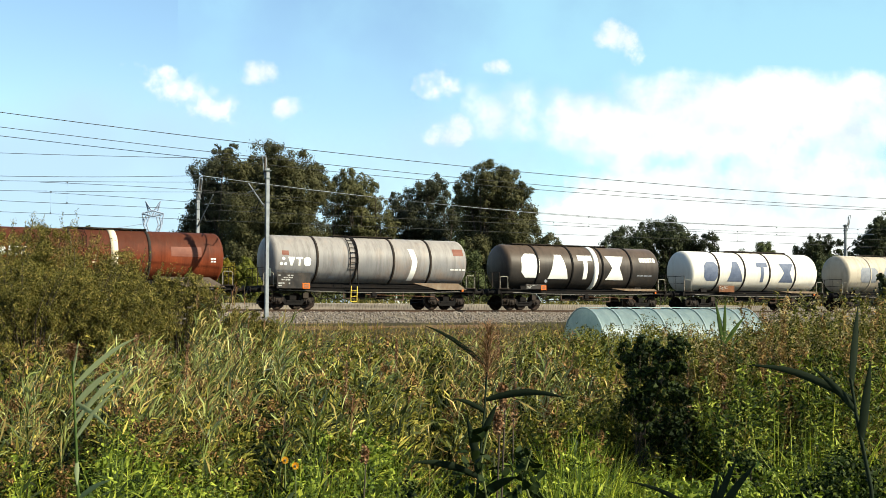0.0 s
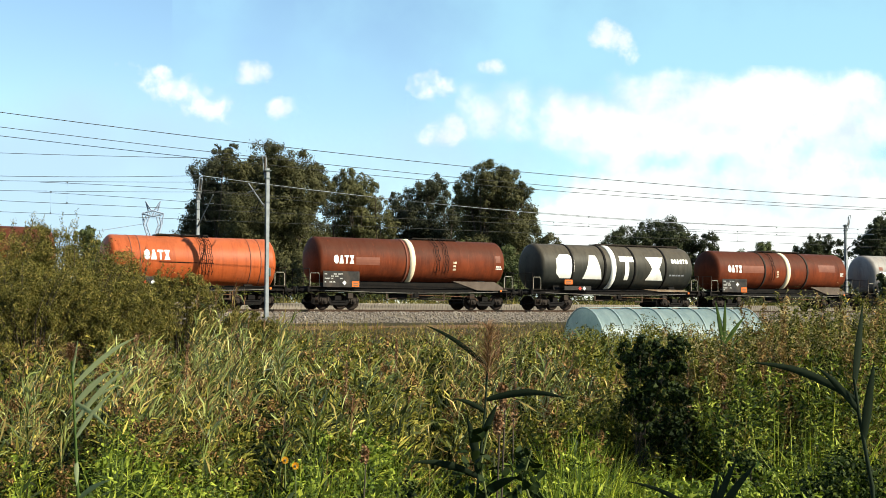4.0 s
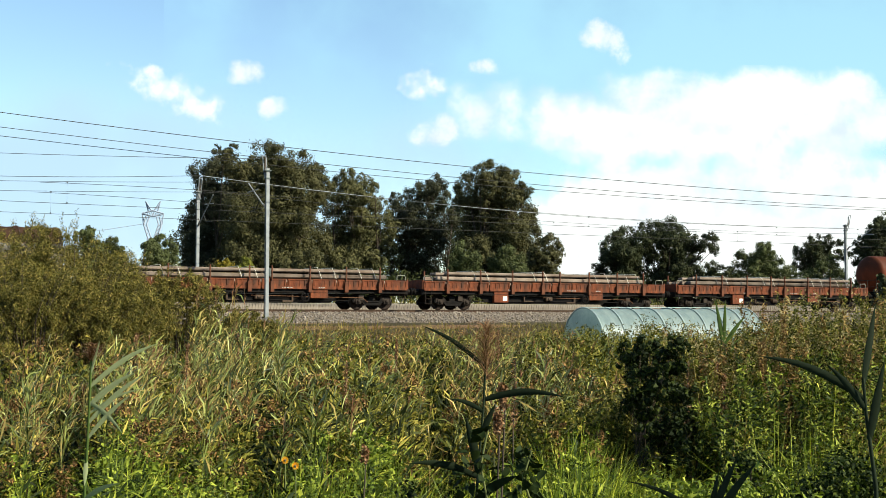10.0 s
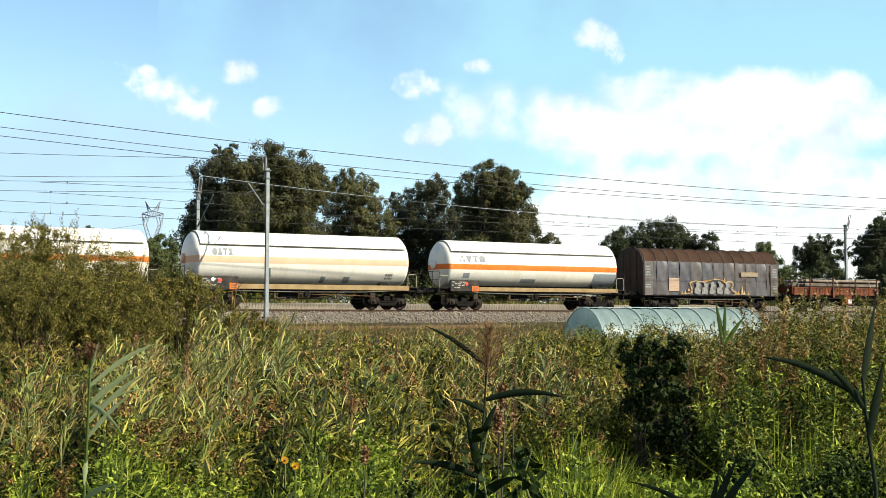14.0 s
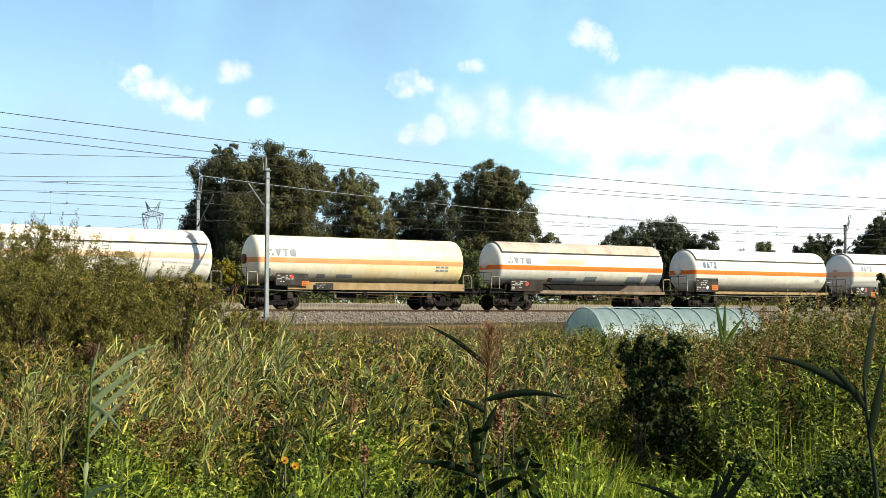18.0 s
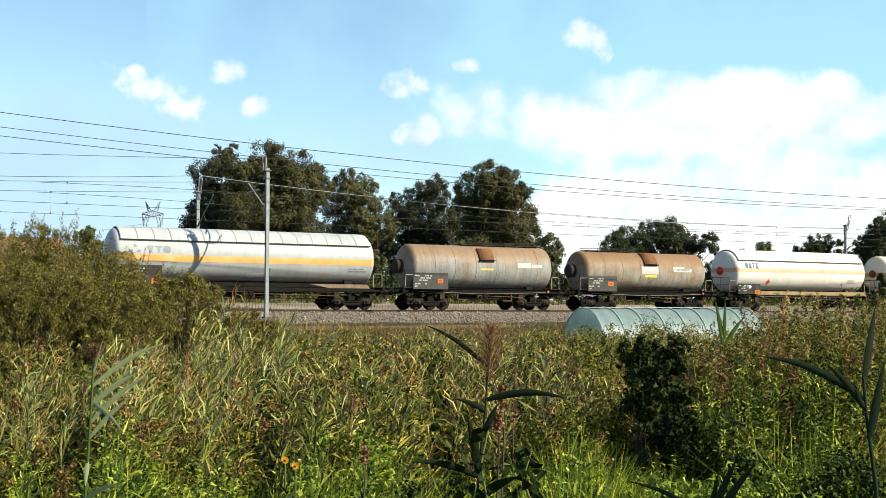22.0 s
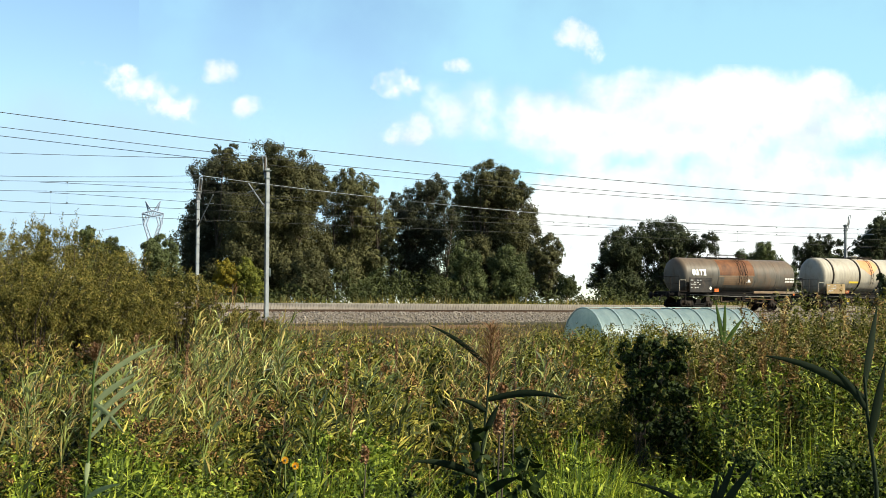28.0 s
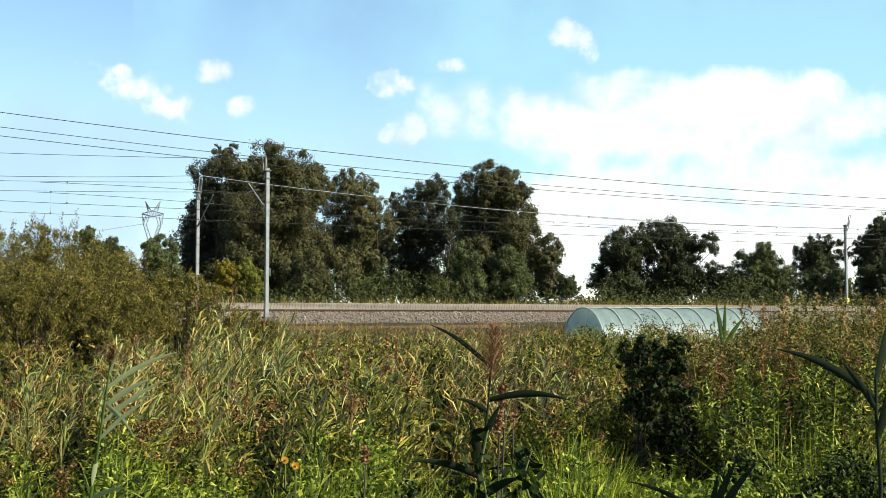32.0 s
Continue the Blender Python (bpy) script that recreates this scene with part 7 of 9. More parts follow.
def reeds(name, seed, n, z0, z1, h0, h1, label, leaves=7, width=1.0, plumes=0.12, dry=0.2, lo=-0.42, hi=0.42, power=0.9, floor=0.25):
    """Reed stalks with long arching leaves set alternately up the stem, blown to one side; some with a brown plume, some dead."""
    rng = np.random.default_rng(seed)
    p = drifts(rng, n, z0, z1, power, 1.6, seed, floor, lo, hi)
    n = len(p)
    h = rng.uniform(h0, h1, n) * (0.5 + 0.3 * patchy(p, 1.1, seed + 1) + 0.35 * relief(p))
    lean, bend = rng.normal(0.3, 1.0, n), np.abs(rng.normal(0.07, 0.06, n))
    far = np.clip(p[:, 1] / 16.0, 0.75, 1.8) * width
    dead = rng.uniform(0, 1, n) < dry * 2 * patchy(p, 2.4, seed + 7)
    bits = []
    for sel, m in ((~dead, 0), (dead, 1)):
        if sel.any():
            v, q = blades(rng, p[sel], h[sel], 0.008 * far[sel], lean[sel], bend[sel], 2)
            bits.append((v, q, m))
    turn = rng.uniform(0, 6.283, n)
    for k in range(leaves):
        u = np.clip(0.28 + 0.68 * (k + rng.uniform(0, 1, n)) / leaves, 0, 0.98)
        b = p + np.stack([np.cos(lean) * bend * h * u ** 1.7, np.sin(lean) * bend * h * u ** 1.7, h * u * 0.98], 1)
        hd = np.where(rng.uniform(0, 1, n) < 0.4, rng.normal(0.1, 0.6, n), turn + math.pi * (k % 2) + rng.normal(0, 0.4, n))
        ln = rng.uniform(0.20, 0.44, n) * (1.15 - 0.4 * u) * np.sqrt(far)
        wd = rng.uniform(0.012, 0.024, n) * far
        tl, dr = np.clip(rng.normal(0.55, 0.25, n), 0.1, 1.2), np.abs(rng.normal(0.55, 0.45, n))
        yel = dead | (rng.uniform(0, 1, n) < 0.10 + 0.25 * (u < 0.45))
        for sel, m in ((~yel, 0), (yel, 1)):
            if sel.any():
                v, q = arched(rng, b[sel], ln[sel], wd[sel], hd[sel], tl[sel], dr[sel] * (1.6 if m else 1.0))
                bits.append((v, q, m))
    m = np.flatnonzero(rng.uniform(0, 1, n) < plumes)
    for k in range(9):
        b = p[m] + np.stack([np.cos(lean[m]) * bend[m] * h[m], np.sin(lean[m]) * bend[m] * h[m], h[m] * (0.9 + 0.012 * k)], 1)
        v, q = blades(rng, b, rng.uniform(0.08, 0.2, len(m)), 0.012 * far[m], rng.normal(0.2, 0.9, len(m)), rng.uniform(0.2, 0.9, len(m)), 2)
        bits.append((v, q, 2))
    return joined(name, bits, [L_REED, L_STRAW, L_PLUME], label, "reeds")


def tufts(name, seed, n, z0, z1, per, h0, h1, mat, label, width=0.010, spread=0.07, power=0.8, scale=0.8, floor=0.1, lo=-0.42, hi=0.42, bend=0.55):
    """Grass in tussocks: blades that fan out from one foot and bow over at the tip."""
    rng = np.random.default_rng(seed)
    c = drifts(rng, n, z0, z1, power, scale, seed, floor, lo, hi)
    k = len(c)
    th = rng.uniform(h0, h1, k) * (0.35 + 0.3 * patchy(c, scale * 1.4, seed + 2) + 0.5 * relief(c))
    i = np.repeat(np.arange(k), per)
    m = len(i)
    an, r = rng.uniform(0, 6.283, m), spread * np.sqrt(rng.uniform(0, 1, m)) * np.clip(c[i, 1] / 8, 0.8, 2.5)
    base = c[i] + np.stack([r * np.cos(an), r * np.sin(an), np.zeros(m)], 1)
    h = th[i] * rng.uniform(0.55, 1.1, m)
    hd = an + rng.normal(0, 0.5, m)
    # the wind bends them over to the right
    hd = np.where(rng.uniform(0, 1, m) < 0.4, rng.normal(0.1, 0.5, m), hd)
    v, q = blades(rng, base, h, width * rng.uniform(0.6, 1.4, m) * np.clip(c[i, 1] / 9, 0.8, 2.4), hd, np.abs(rng.normal(bend, 0.28, m)), 2)
    return joined(name, [(v, q, 0)], [mat], label, "grass")


def weeds(name, seed, n, z0, z1, h0, h1, mat, label, leaf=0.05, pairs=7, lo=-0.42, hi=0.42, scale=0.7, floor=0.1, power=0.75, cat="weeds", aspect=2.0, lush=1.0):
    """Leafy weeds: upright stems with pairs of pointed leaves, larger below, that turn by a quarter from pair to pair."""
    rng = np.random.default_rng(seed)
    p = drifts(rng, n, z0, z1, power, scale, seed, floor, lo, hi)
    n = len(p)
    h = rng.uniform(h0, h1, n) * (0.3 + 0.3 * patchy(p, scale * 1.3, seed + 5) + 0.55 * relief(p))
    lean, bend = rng.uniform(0, 6.283, n), rng.uniform(0, 0.22, n)
    v, q = blades(rng, p, h, np.full(n, 0.007), lean, bend, 2)
    bits = [(v, q, 0)]
    turn = rng.uniform(0, 6.283, n)
    for k in range(pairs):
        u = 0.30 + 0.70 * (k + 0.6) / pairs
        b = p + np.stack([np.cos(lean) * bend * h * u ** 1.7, np.sin(lean) * bend * h * u ** 1.7, h * (u - 0.45 * bend * u ** 2.2)], 1)
        for s in range(2):
            hd = turn + math.pi * s + 1.571 * (k % 2) + rng.normal(0, 0.3, n)
            ln = leaf * aspect * (1.35 - 0.75 * u) * rng.uniform(0.7, 1.3, n) * lush
            tl = np.clip(rng.normal(1.15, 0.3, n), 0.3, 2.0)
            d = np.stack([np.cos(hd) * np.sin(tl), np.sin(hd) * np.sin(tl), np.cos(tl)], 1)
            sd = np.stack([-np.sin(hd), np.cos(hd), np.zeros(n)], 1) + rng.normal(0, 0.25, (n, 3))
            w = (ln / aspect * 0.5)[:, None]
            m = b + d * (ln * 0.42)[:, None]
            e = b + d * ln[:, None] - np.stack([np.zeros(n), np.zeros(n), ln * 0.25], 1)
            bits.append((np.stack([b, m - sd * w, e, m + sd * w], 1).reshape(-1, 3), np.arange(4 * n).reshape(n, 4), 0))
    return joined(name, bits, [mat], label, cat)


def mounds(name, seed, n, z0, z1, h0, h1, r0, r1, per, mat, label, leaf=0.03, aspect=2.0, lo=-0.42, hi=0.42, scale=1.2, floor=0.1, power=0.85, cat="weeds"):
    """Low rounded weeds that knit into mounds: leaves over the outside of billows of uneven height."""
    rng = np.random.default_rng(seed)
    c = drifts(rng, n, z0, z1, power, scale, seed, floor, lo, hi)
    k = len(c)
    far = np.clip(c[:, 1] / 9, 0.8, 2.6)
    r = rng.uniform(r0, r1, k) * np.sqrt(far)
    c[:, 2] = rng.uniform(h0, h1, k) * (0.3 + 0.3 * patchy(c, scale, seed + 3) + 0.55 * relief(c)) - r * 0.7
    p, o = on_lobes(rng, c, r, np.full(k, per), 1.15, 5, 0.5)
    i = np.repeat(np.arange(k), per)
    keep = p[:, 2] > 0.02
    v, q = leaf_darts(rng, p[keep], o[keep], leaf * far[i][keep], aspect, 0.4, 0.7)
    ob = new(name, sheet_mesh(name, v, q, [mat]))
    return tagged(ob, label, cat, "", "stuff")


def sward(name, seed, n, z0, z1, h0, h1, mat, label, length, width, power=0.85, lo=-0.42, hi=0.42, upright=0.6, cat="grass"):
    """The body of the vegetation: leaves at all heights up to its uneven top, so close that little light gets down between them."""
    rng = np.random.default_rng(seed)
    p = scatter(rng, n, z0, z1, power, lo, hi)
    w = relief(p)
    p = p[rng.uniform(0, 1, len(p)) < 0.3 + w]
    n = len(p)
    p[:, 2] = (h0 + (h1 - h0) * (0.8 * relief(p) + 0.2 * patchy(p, 1.5, seed))) * rng.uniform(0.25, 1.0, n) ** 0.7
    far = np.clip(p[:, 1] / 9.0, 0.8, 3.0)
    hd = np.where(rng.uniform(0, 1, n) < 0.4, rng.normal(0.2, 0.8, n), rng.uniform(0, 6.283, n))
    v, q = lances(rng, p, rng.uniform(length[0], length[1], n) * np.sqrt(far), rng.uniform(width[0], width[1], n) * far, hd, np.abs(rng.normal(upright, 0.45, n)))
    return joined(name, [(v, q, 0)], [mat], label, cat)


def understorey(name, seed, n, z0, z1, top, size, mat, label, power=0.8, lo=-0.42, hi=0.42):
    """Broad low leaves that close the ground under the taller plants."""
    rng = np.random.default_rng(seed)
    p = scatter(rng, n, z0, z1, power, lo, hi)
    n = len(p)
    p[:, 2] = top * (0.25 + 0.75 * relief(p)) * rng.uniform(0.05, 1.0, n)
    far = np.clip(p[:, 1] / 9.0, 0.8, 3.0)
    v, q = leaf_cards(rng, p, np.full(n, 0.02), 1, size, 2.2, 0.3)
    c = p[:, None, :]
    v = (v.reshape(n, 4, 3) - c) * np.sqrt(far)[:, None, None] + c
    return joined(name, [(v.reshape(-1, 3), q, 0)], [mat], label, "weeds")


# low leaves whose dark colour deepens the shade in the gaps
understorey("ground_weeds", 93, 20000, 4.6, 10.5, 0.42, 0.055, L_LOWSHADE, "broad leaves close to the ground, coloured as in shade")
understorey("ground_weeds", 94, 26000, 9.5, 24, 0.55, 0.07, L_LOWSHADE, "broad leaves under the reeds, coloured as in shade")
understorey("ground_weeds", 95, 18000, 23, 57, 0.65, 0.08, L_LOWSHADE, "broad leaves under the far reeds, coloured as in shade", 0.9)
sward("undergrass", 90, 34000, 4.6, 10.5, 0.05, 0.66, L_DEEP, "dense green grass and leaves of the near field", (0.07, 0.20), (0.014, 0.032), 0.75, upright=0.85)
sward("undergrass", 91, 56000, 9.5, 24, 0.10, 0.84, L_MIXED, "dense mixed grass of the middle field", (0.07, 0.20), (0.009, 0.024), upright=0.95)
sward("undergrass", 92, 36000, 22, 57, 0.15, 0.88, L_MIXED, "dense mixed grass of the far field", (0.07, 0.20), (0.007, 0.016), 0.9, upright=0.95)
# the far reed bed, up to the railway bank
reeds("reed_bed", 32, 5200, 22, 58, 0.7, 1.25, "far edge of the reed bed, green and rust-brown", 5, 0.72, 0.3, 0.3, floor=0.1)
mounds("weeds", 47, 1500, 20, 57, 0.45, 1.05, 0.16, 0.34, 60, L_OLIVE, "olive weeds between the far reeds", 0.022, 2.4, floor=0.0)
mounds("rusty_weeds", 48, 1200, 16, 57, 0.6, 1.15, 0.10, 0.22, 50, L_RUSTWEED, "rust-brown seeding weeds between the reeds", 0.016, 2.0, floor=0.0, scale=2.2)
tufts("rust_grass", 42, 900, 16, 57, 7, 0.5, 0.95, L_RUSTGRASS, "rust-brown dead stalks between the reeds", 0.006, 0.10, scale=1.6, floor=0.0, bend=0.3, power=0.9)
tufts("tall_grass", 33, 1500, 15, 57, 8, 0.4, 0.85, L_DRYGRASS, "dry yellowish grass between the reeds", 0.006, 0.09, scale=1.8, power=0.9)
# the middle of the field
reeds("reed_bed", 31, 1500, 9.0, 23, 0.75, 1.3, "mixed green and straw-brown reeds with plumes", 9, 1.1, 0.16, 0.25, hi=0.10, floor=0.05)
reeds("reed_bed", 49, 300, 11, 23, 0.7, 1.1, "scattered green reeds among weeds", 8, 1.0, 0.12, 0.2, lo=0.10)
reeds("dry_reeds", 45, 700, 11.5, 20, 0.65, 1.15, "straw-brown dead reeds in drifts", 7, 0.85, 0.1, 1.2, lo=-0.42, hi=-0.14, floor=0.05)
reeds("reed_bed", 61, 340, 18, 26, 1.7, 2.3, "tall green reeds beside the willow shrubs", 11, 0.9, 0.15, 0.25, lo=-0.205, hi=-0.128)
mounds("weeds", 36, 1000, 9.0, 22, 0.35, 0.95, 0.10, 0.24, 110, L_OLIVE, "olive-green weeds between the reeds", 0.022, 2.4, scale=0.7, floor=0.0)
mounds("rusty_weeds", 50, 640, 8.5, 18, 0.55, 1.1, 0.06, 0.14, 90, L_RUSTWEED, "rust-brown seeding weeds among the reeds", 0.015, 2.0, floor=0.0, scale=0.9)
mounds("weeds", 39, 520, 9.5, 34, 0.6, 1.0, 0.10, 0.24, 110, L_GOLD, "yellow-green small-leaved weeds before the polytunnel", 0.013, 2.4, lo=0.02, hi=0.18, scale=0.7, floor=0.1)
tufts("rust_grass", 52, 420, 7.5, 18, 8, 0.5, 1.0, L_RUSTGRASS, "rust-brown dead stalks between the reeds", 0.0055, 0.05, scale=0.8, floor=0.0, bend=0.25)
tufts("green_grass", 37, 1000, 9, 24, 11, 0.35, 0.85, L_GRASS, "green grass between the reeds", 0.009, 0.07, scale=0.6, floor=0.05, bend=0.75)
tufts("dry_grass", 53, 420, 8, 20, 8, 0.35, 0.85, L_DRYGRASS, "dry yellowish grass between the reeds", 0.006, 0.06, scale=0.7, floor=0.0)
mounds("weeds", 46, 700, 32, 46, 1.0, 1.5, 0.14, 0.30, 70, L_GOLD, "yellow-green weeds along the foot of the polytunnel", 0.012, 2.4, lo=0.08, hi=0.27)
# the near field
tufts("green_grass", 34, 1500, 4.8, 10.5, 17, 0.4, 0.9, L_GRASS, "lush bright green grass in tussocks", 0.011, 0.075, scale=0.45, floor=0.08, bend=0.5, hi=0.235)
tufts("green_grass", 56, 900, 5.2, 10.0, 20, 0.5, 0.95, L_GRASS, "tall fresh grass in bright tussocks", 0.011, 0.08, scale=0.5, floor=0.2, bend=0.45, lo=0.02, hi=0.20)
tufts("green_grass", 59, 800, 5.2, 8.5, 15, 0.5, 0.95, L_FRESH, "bright fresh grass lit by the sun", 0.012, 0.16, scale=0.5, floor=0.5, bend=0.28, lo=-0.03, hi=0.15)
tufts("green_grass", 60, 160, 5.2, 7.5, 18, 0.5, 0.95, L_FRESH, "bright fresh grass between the weeds", 0.012, 0.16, scale=0.5, floor=0.3, bend=0.28, lo=-0.19, hi=-0.08)
weeds("nettles", 35, 3400, 4.6, 9.5, 0.3, 0.9, L_WEED, "bright green leafy weeds in the near field", 0.027, 9, scale=0.35, floor=0.05, aspect=2.2, hi=0.235)
weeds("weeds", 57, 1300, 7.5, 13, 0.5, 1.0, L_WEED, "leafy weeds between the grass", 0.024, 9, scale=0.5, floor=0.03, aspect=2.6)
mounds("weeds", 38, 620, 5.0, 10, 0.25, 0.85, 0.07, 0.16, 90, L_WEED, "low bright green weeds between the grass", 0.024, 1.8, scale=0.45, floor=0.0)
tufts("dry_grass", 54, 200, 5.5, 10, 8, 0.4, 0.9, L_DRYGRASS, "dry bent stalks in the near grass", 0.006, 0.05, scale=0.6)


def outer_sward():
    """The same rough grass all round the viewpoint and over the field to both sides."""
    rng = np.random.default_rng(44)
    n = 30000
    r = 0.3 + 59.7 * rng.uniform(0, 1, n) ** 2.2
    an = rng.uniform(0, 6.283, n)
    p = np.stack([r * np.cos(an), r * np.sin(an), np.zeros(n)], 1)
    seen = (np.abs(p[:, 0]) < 0.44 * p[:, 1]) & (p[:, 1] > 3.6)
    p = p[~seen & (p[:, :2] @ np.array([AWAY.x, AWAY.y]) < PERP - 7.5)]
    n = len(p)
    far = np.clip(np.hypot(p[:, 0], p[:, 1]) / 6, 1, 6)
    p[:, 2] = np.clip(rng.uniform(-0.05, 0.35, n), 0, 1) * np.clip(far - 0.6, 0.15, 1.6)
    v, q = lances(rng, p, rng.uniform(0.12, 0.3, n) * np.sqrt(far), rng.uniform(0.012, 0.03, n) * far, rng.uniform(0, 6.283, n), np.abs(rng.normal(0.6, 0.4, n)))
    joined("rough_grass", [(v[:len(v) // 8 * 4], q[:len(q) // 2], 0), (v[len(v) // 8 * 4:], q[len(q) // 2:] - len(v) // 8 * 4, 1)], [L_GRASS, L_DRYGRASS], "rough mixed grass around the viewpoint", "grass")


outer_sward()


def bank_grass():
    rng = np.random.default_rng(40)
    bits = []
    for o0, o1, n, h0, h1 in ((-9.4, -5.5, 28000, 0.12, 0.50), (9.6, 14.5, 20000, 0.35, 0.95)):
        s = rng.uniform(-4, 135, n)
        o = rng.uniform(o0, o1, n)
        z = np.interp(o, [-8.6, -7, -5.2, 9, 10.5, 13, 16], [0.4, 0.75, 1.1, 1.25, 2.0, 2.3, 2.25])
        p = np.stack([ALONG.x * s + AWAY.x * (PERP + o), ALONG.y * s + AWAY.y * (PERP + o), z], 1)
        h = rng.uniform(h0, h1, n) * (0.45 + 1.0 * patchy(np.stack([s, o, o], 1), 4.0, 3))
        v, q = blades(rng, p, h, rng.uniform(0.025, 0.055, n), rng.uniform(0, 6.28, n), np.abs(rng.normal(0.6, 0.35, n)), 1)
        w = patchy(np.stack([s, o, o], 1), 1.6, 9)
        mi = np.where(w > 0.62, 2, 0) if o0 > 0 else np.where(w > 0.60, 1, np.where(w > 0.42, 2, 0))
        for k in (0, 1, 2):
            if (mi == k).any():
                bits.append((v.reshape(n, 4, 3)[mi == k].reshape(-1, 3), np.arange(4 * (mi == k).sum()).reshape(-1, 4)[:, [0, 1, 3, 2]], k))
    joined("trackside_grass", bits, [L_DRYGRASS, L_RUSTGRASS, L_OLIVE], "dry uneven grass along the railway bank", "grass")


bank_grass()


def willow_shrub(x, y, height, half_w, seed, label, mat=None, stems=60, per=82, leaf=0.019, name="willow_shrub", z=0.0, group="willow shrubs by the reeds"):
    """Many whips that fan out of one stool and nod at the tip, narrow leaves all along them."""
    rng = np.random.default_rng(seed)
    t = thing(name, label, "shrub", pose(x, y, z), group)
    sh = Shape()
    cs, ds = [], []
    for i in range(stems):
        an = rng.uniform(0, 6.283)
        out = half_w * rng.uniform(0.05, 1.0) ** 0.65
        hh = height * rng.uniform(0.6, 1.0) * (1 - 0.30 * (out / half_w) ** 2)
        b = Vector((0.3 * out * math.cos(an), 0.3 * out * math.sin(an), 0))
        e = Vector((out * math.cos(an) + 0.10 * hh * rng.uniform(0, 1), out * math.sin(an) * 0.8, hh))
        m = b.lerp(e, 0.5) + Vector((-0.12 * out * math.cos(an) - 0.04 * hh, 0, 0.10 * hh))
        if i % 2 == 0:
            sh.tube([tuple(b), tuple(m), tuple(e)], [0.022, 0.013, 0.004], 4)
        u = rng.uniform(0.38, 1.03, int(per * 1.5))[:, None]
        bb, mm, ee = np.array(b), np.array(m), np.array(e)
        p = bb * (1 - u) ** 2 + 2 * mm * u * (1 - u) + ee * u * u
        # side twigs spread from the whip, less towards its tip
        d = rng.normal(0, 1, p.shape)
        d /= np.linalg.norm(d, axis=1)[:, None]
        p = p + d * ((0.10 * (1.2 - u) * half_w + 0.05) * rng.uniform(0.1, 1.0, u.shape))
        cs.append(p)
        ds.append(d + np.array([0.15, 0, 0.2]))
    n = 34
    an, u = rng.uniform(0, 6.283, n), rng.uniform(0.22, 0.88, n)
    w = half_w * (1 - 0.35 * u) * np.sqrt(rng.uniform(0.1, 1, n))
    q, o = on_lobes(rng, np.stack([w * np.cos(an), 0.8 * w * np.sin(an), u * height * 0.95], 1), half_w * rng.uniform(0.15, 0.27, n), np.full(n, int(stems * per * 2.7 / n)), 1.1, 7, 0.42)
    cs.append(q)
    ds.append(o)
    p, d = np.concatenate(cs), np.concatenate(ds)
    keep = p[:, 2] > 0.05
    part("stem", sh, M_BARK, t)
    v, q = leaf_darts(rng, p[keep], d[keep], leaf, 5.2, -0.5, 0.9)
    c = new("leaves", sheet_mesh("leaves", v, q, [mat or L_SHRUB]))
    c.parent = t
    return t


for i, (px, top, hw, dep) in enumerate(((15, 385, 95, 33), (95, 372, 85, 37), (150, 412, 110, 33), (235, 440, 95, 35), (310, 482, 95, 36), (380, 530, 60, 37), (432, 548, 45, 38), (468, 560, 30, 38.5), (-60, 390, 110, 36), (60, 440, 120, 31), (190, 480, 120, 32))):
    willow_shrub(place(px, dep), dep, ((560 - top) / 2150 * dep + 1.6) * 1.04, hw / 2150 * dep, 50 + i, "olive-green willow shrub with thin upright twigs", stems=95 if hw > 72 else 55)


def leafy_bush(px, top, half_px, dep, mat, label, seed, leaves=15000, leaf=0.032, name="bush", low=0.0):
    """A dense mound of small leaves on short stems."""
    rng = np.random.default_rng(seed)
    x, h, hw = place(px, dep), (560 - top) / 2150 * dep + 1.6, half_px / 2150 * dep
    t = thing(name, label, "bush", pose(x, dep, 0), "bushes in the field")
    n = 190
    an, u = rng.uniform(0, 6.283, n), rng.uniform(0, 1, n)
    w = hw * np.sin(np.pi * (0.22 + 0.64 * u)) ** 0.5 * (0.80 + 0.22 * np.sin(3 * an + seed) + 0.18 * np.sin(7 * u * 2 + 2 * an + seed))
    rr = w * rng.uniform(0, 1, n) ** 0.4
    c = np.stack([rr * np.cos(an), rr * np.sin(an), h * (low + (0.97 - low) * u * (1 - 0.25 * (rr / hw) ** 2) * (0.9 + 0.12 * np.sin(5 * an + 2 * seed)))], 1)
    v, q = leaf_cards(rng, c, hw * rng.uniform(0.08, 0.26, n) + 0.05, leaves // n, leaf, 1.35, 0.2, lobes=True)
    cr = new("foliage", sheet_mesh("foliage", v, q, [mat]))
    cr.parent = t
    sh = Shape()
    for i in range(0, n, 7):
        p = c[i]
        sh.tube([(p[0] * 0.2, p[1] * 0.2, 0), (p[0] * 0.5, p[1] * 0.5, p[2] * 0.55), tuple(p)], [0.014, 0.009, 0.003], 4)
    part("stem", sh, M_BARK, t)
    return t


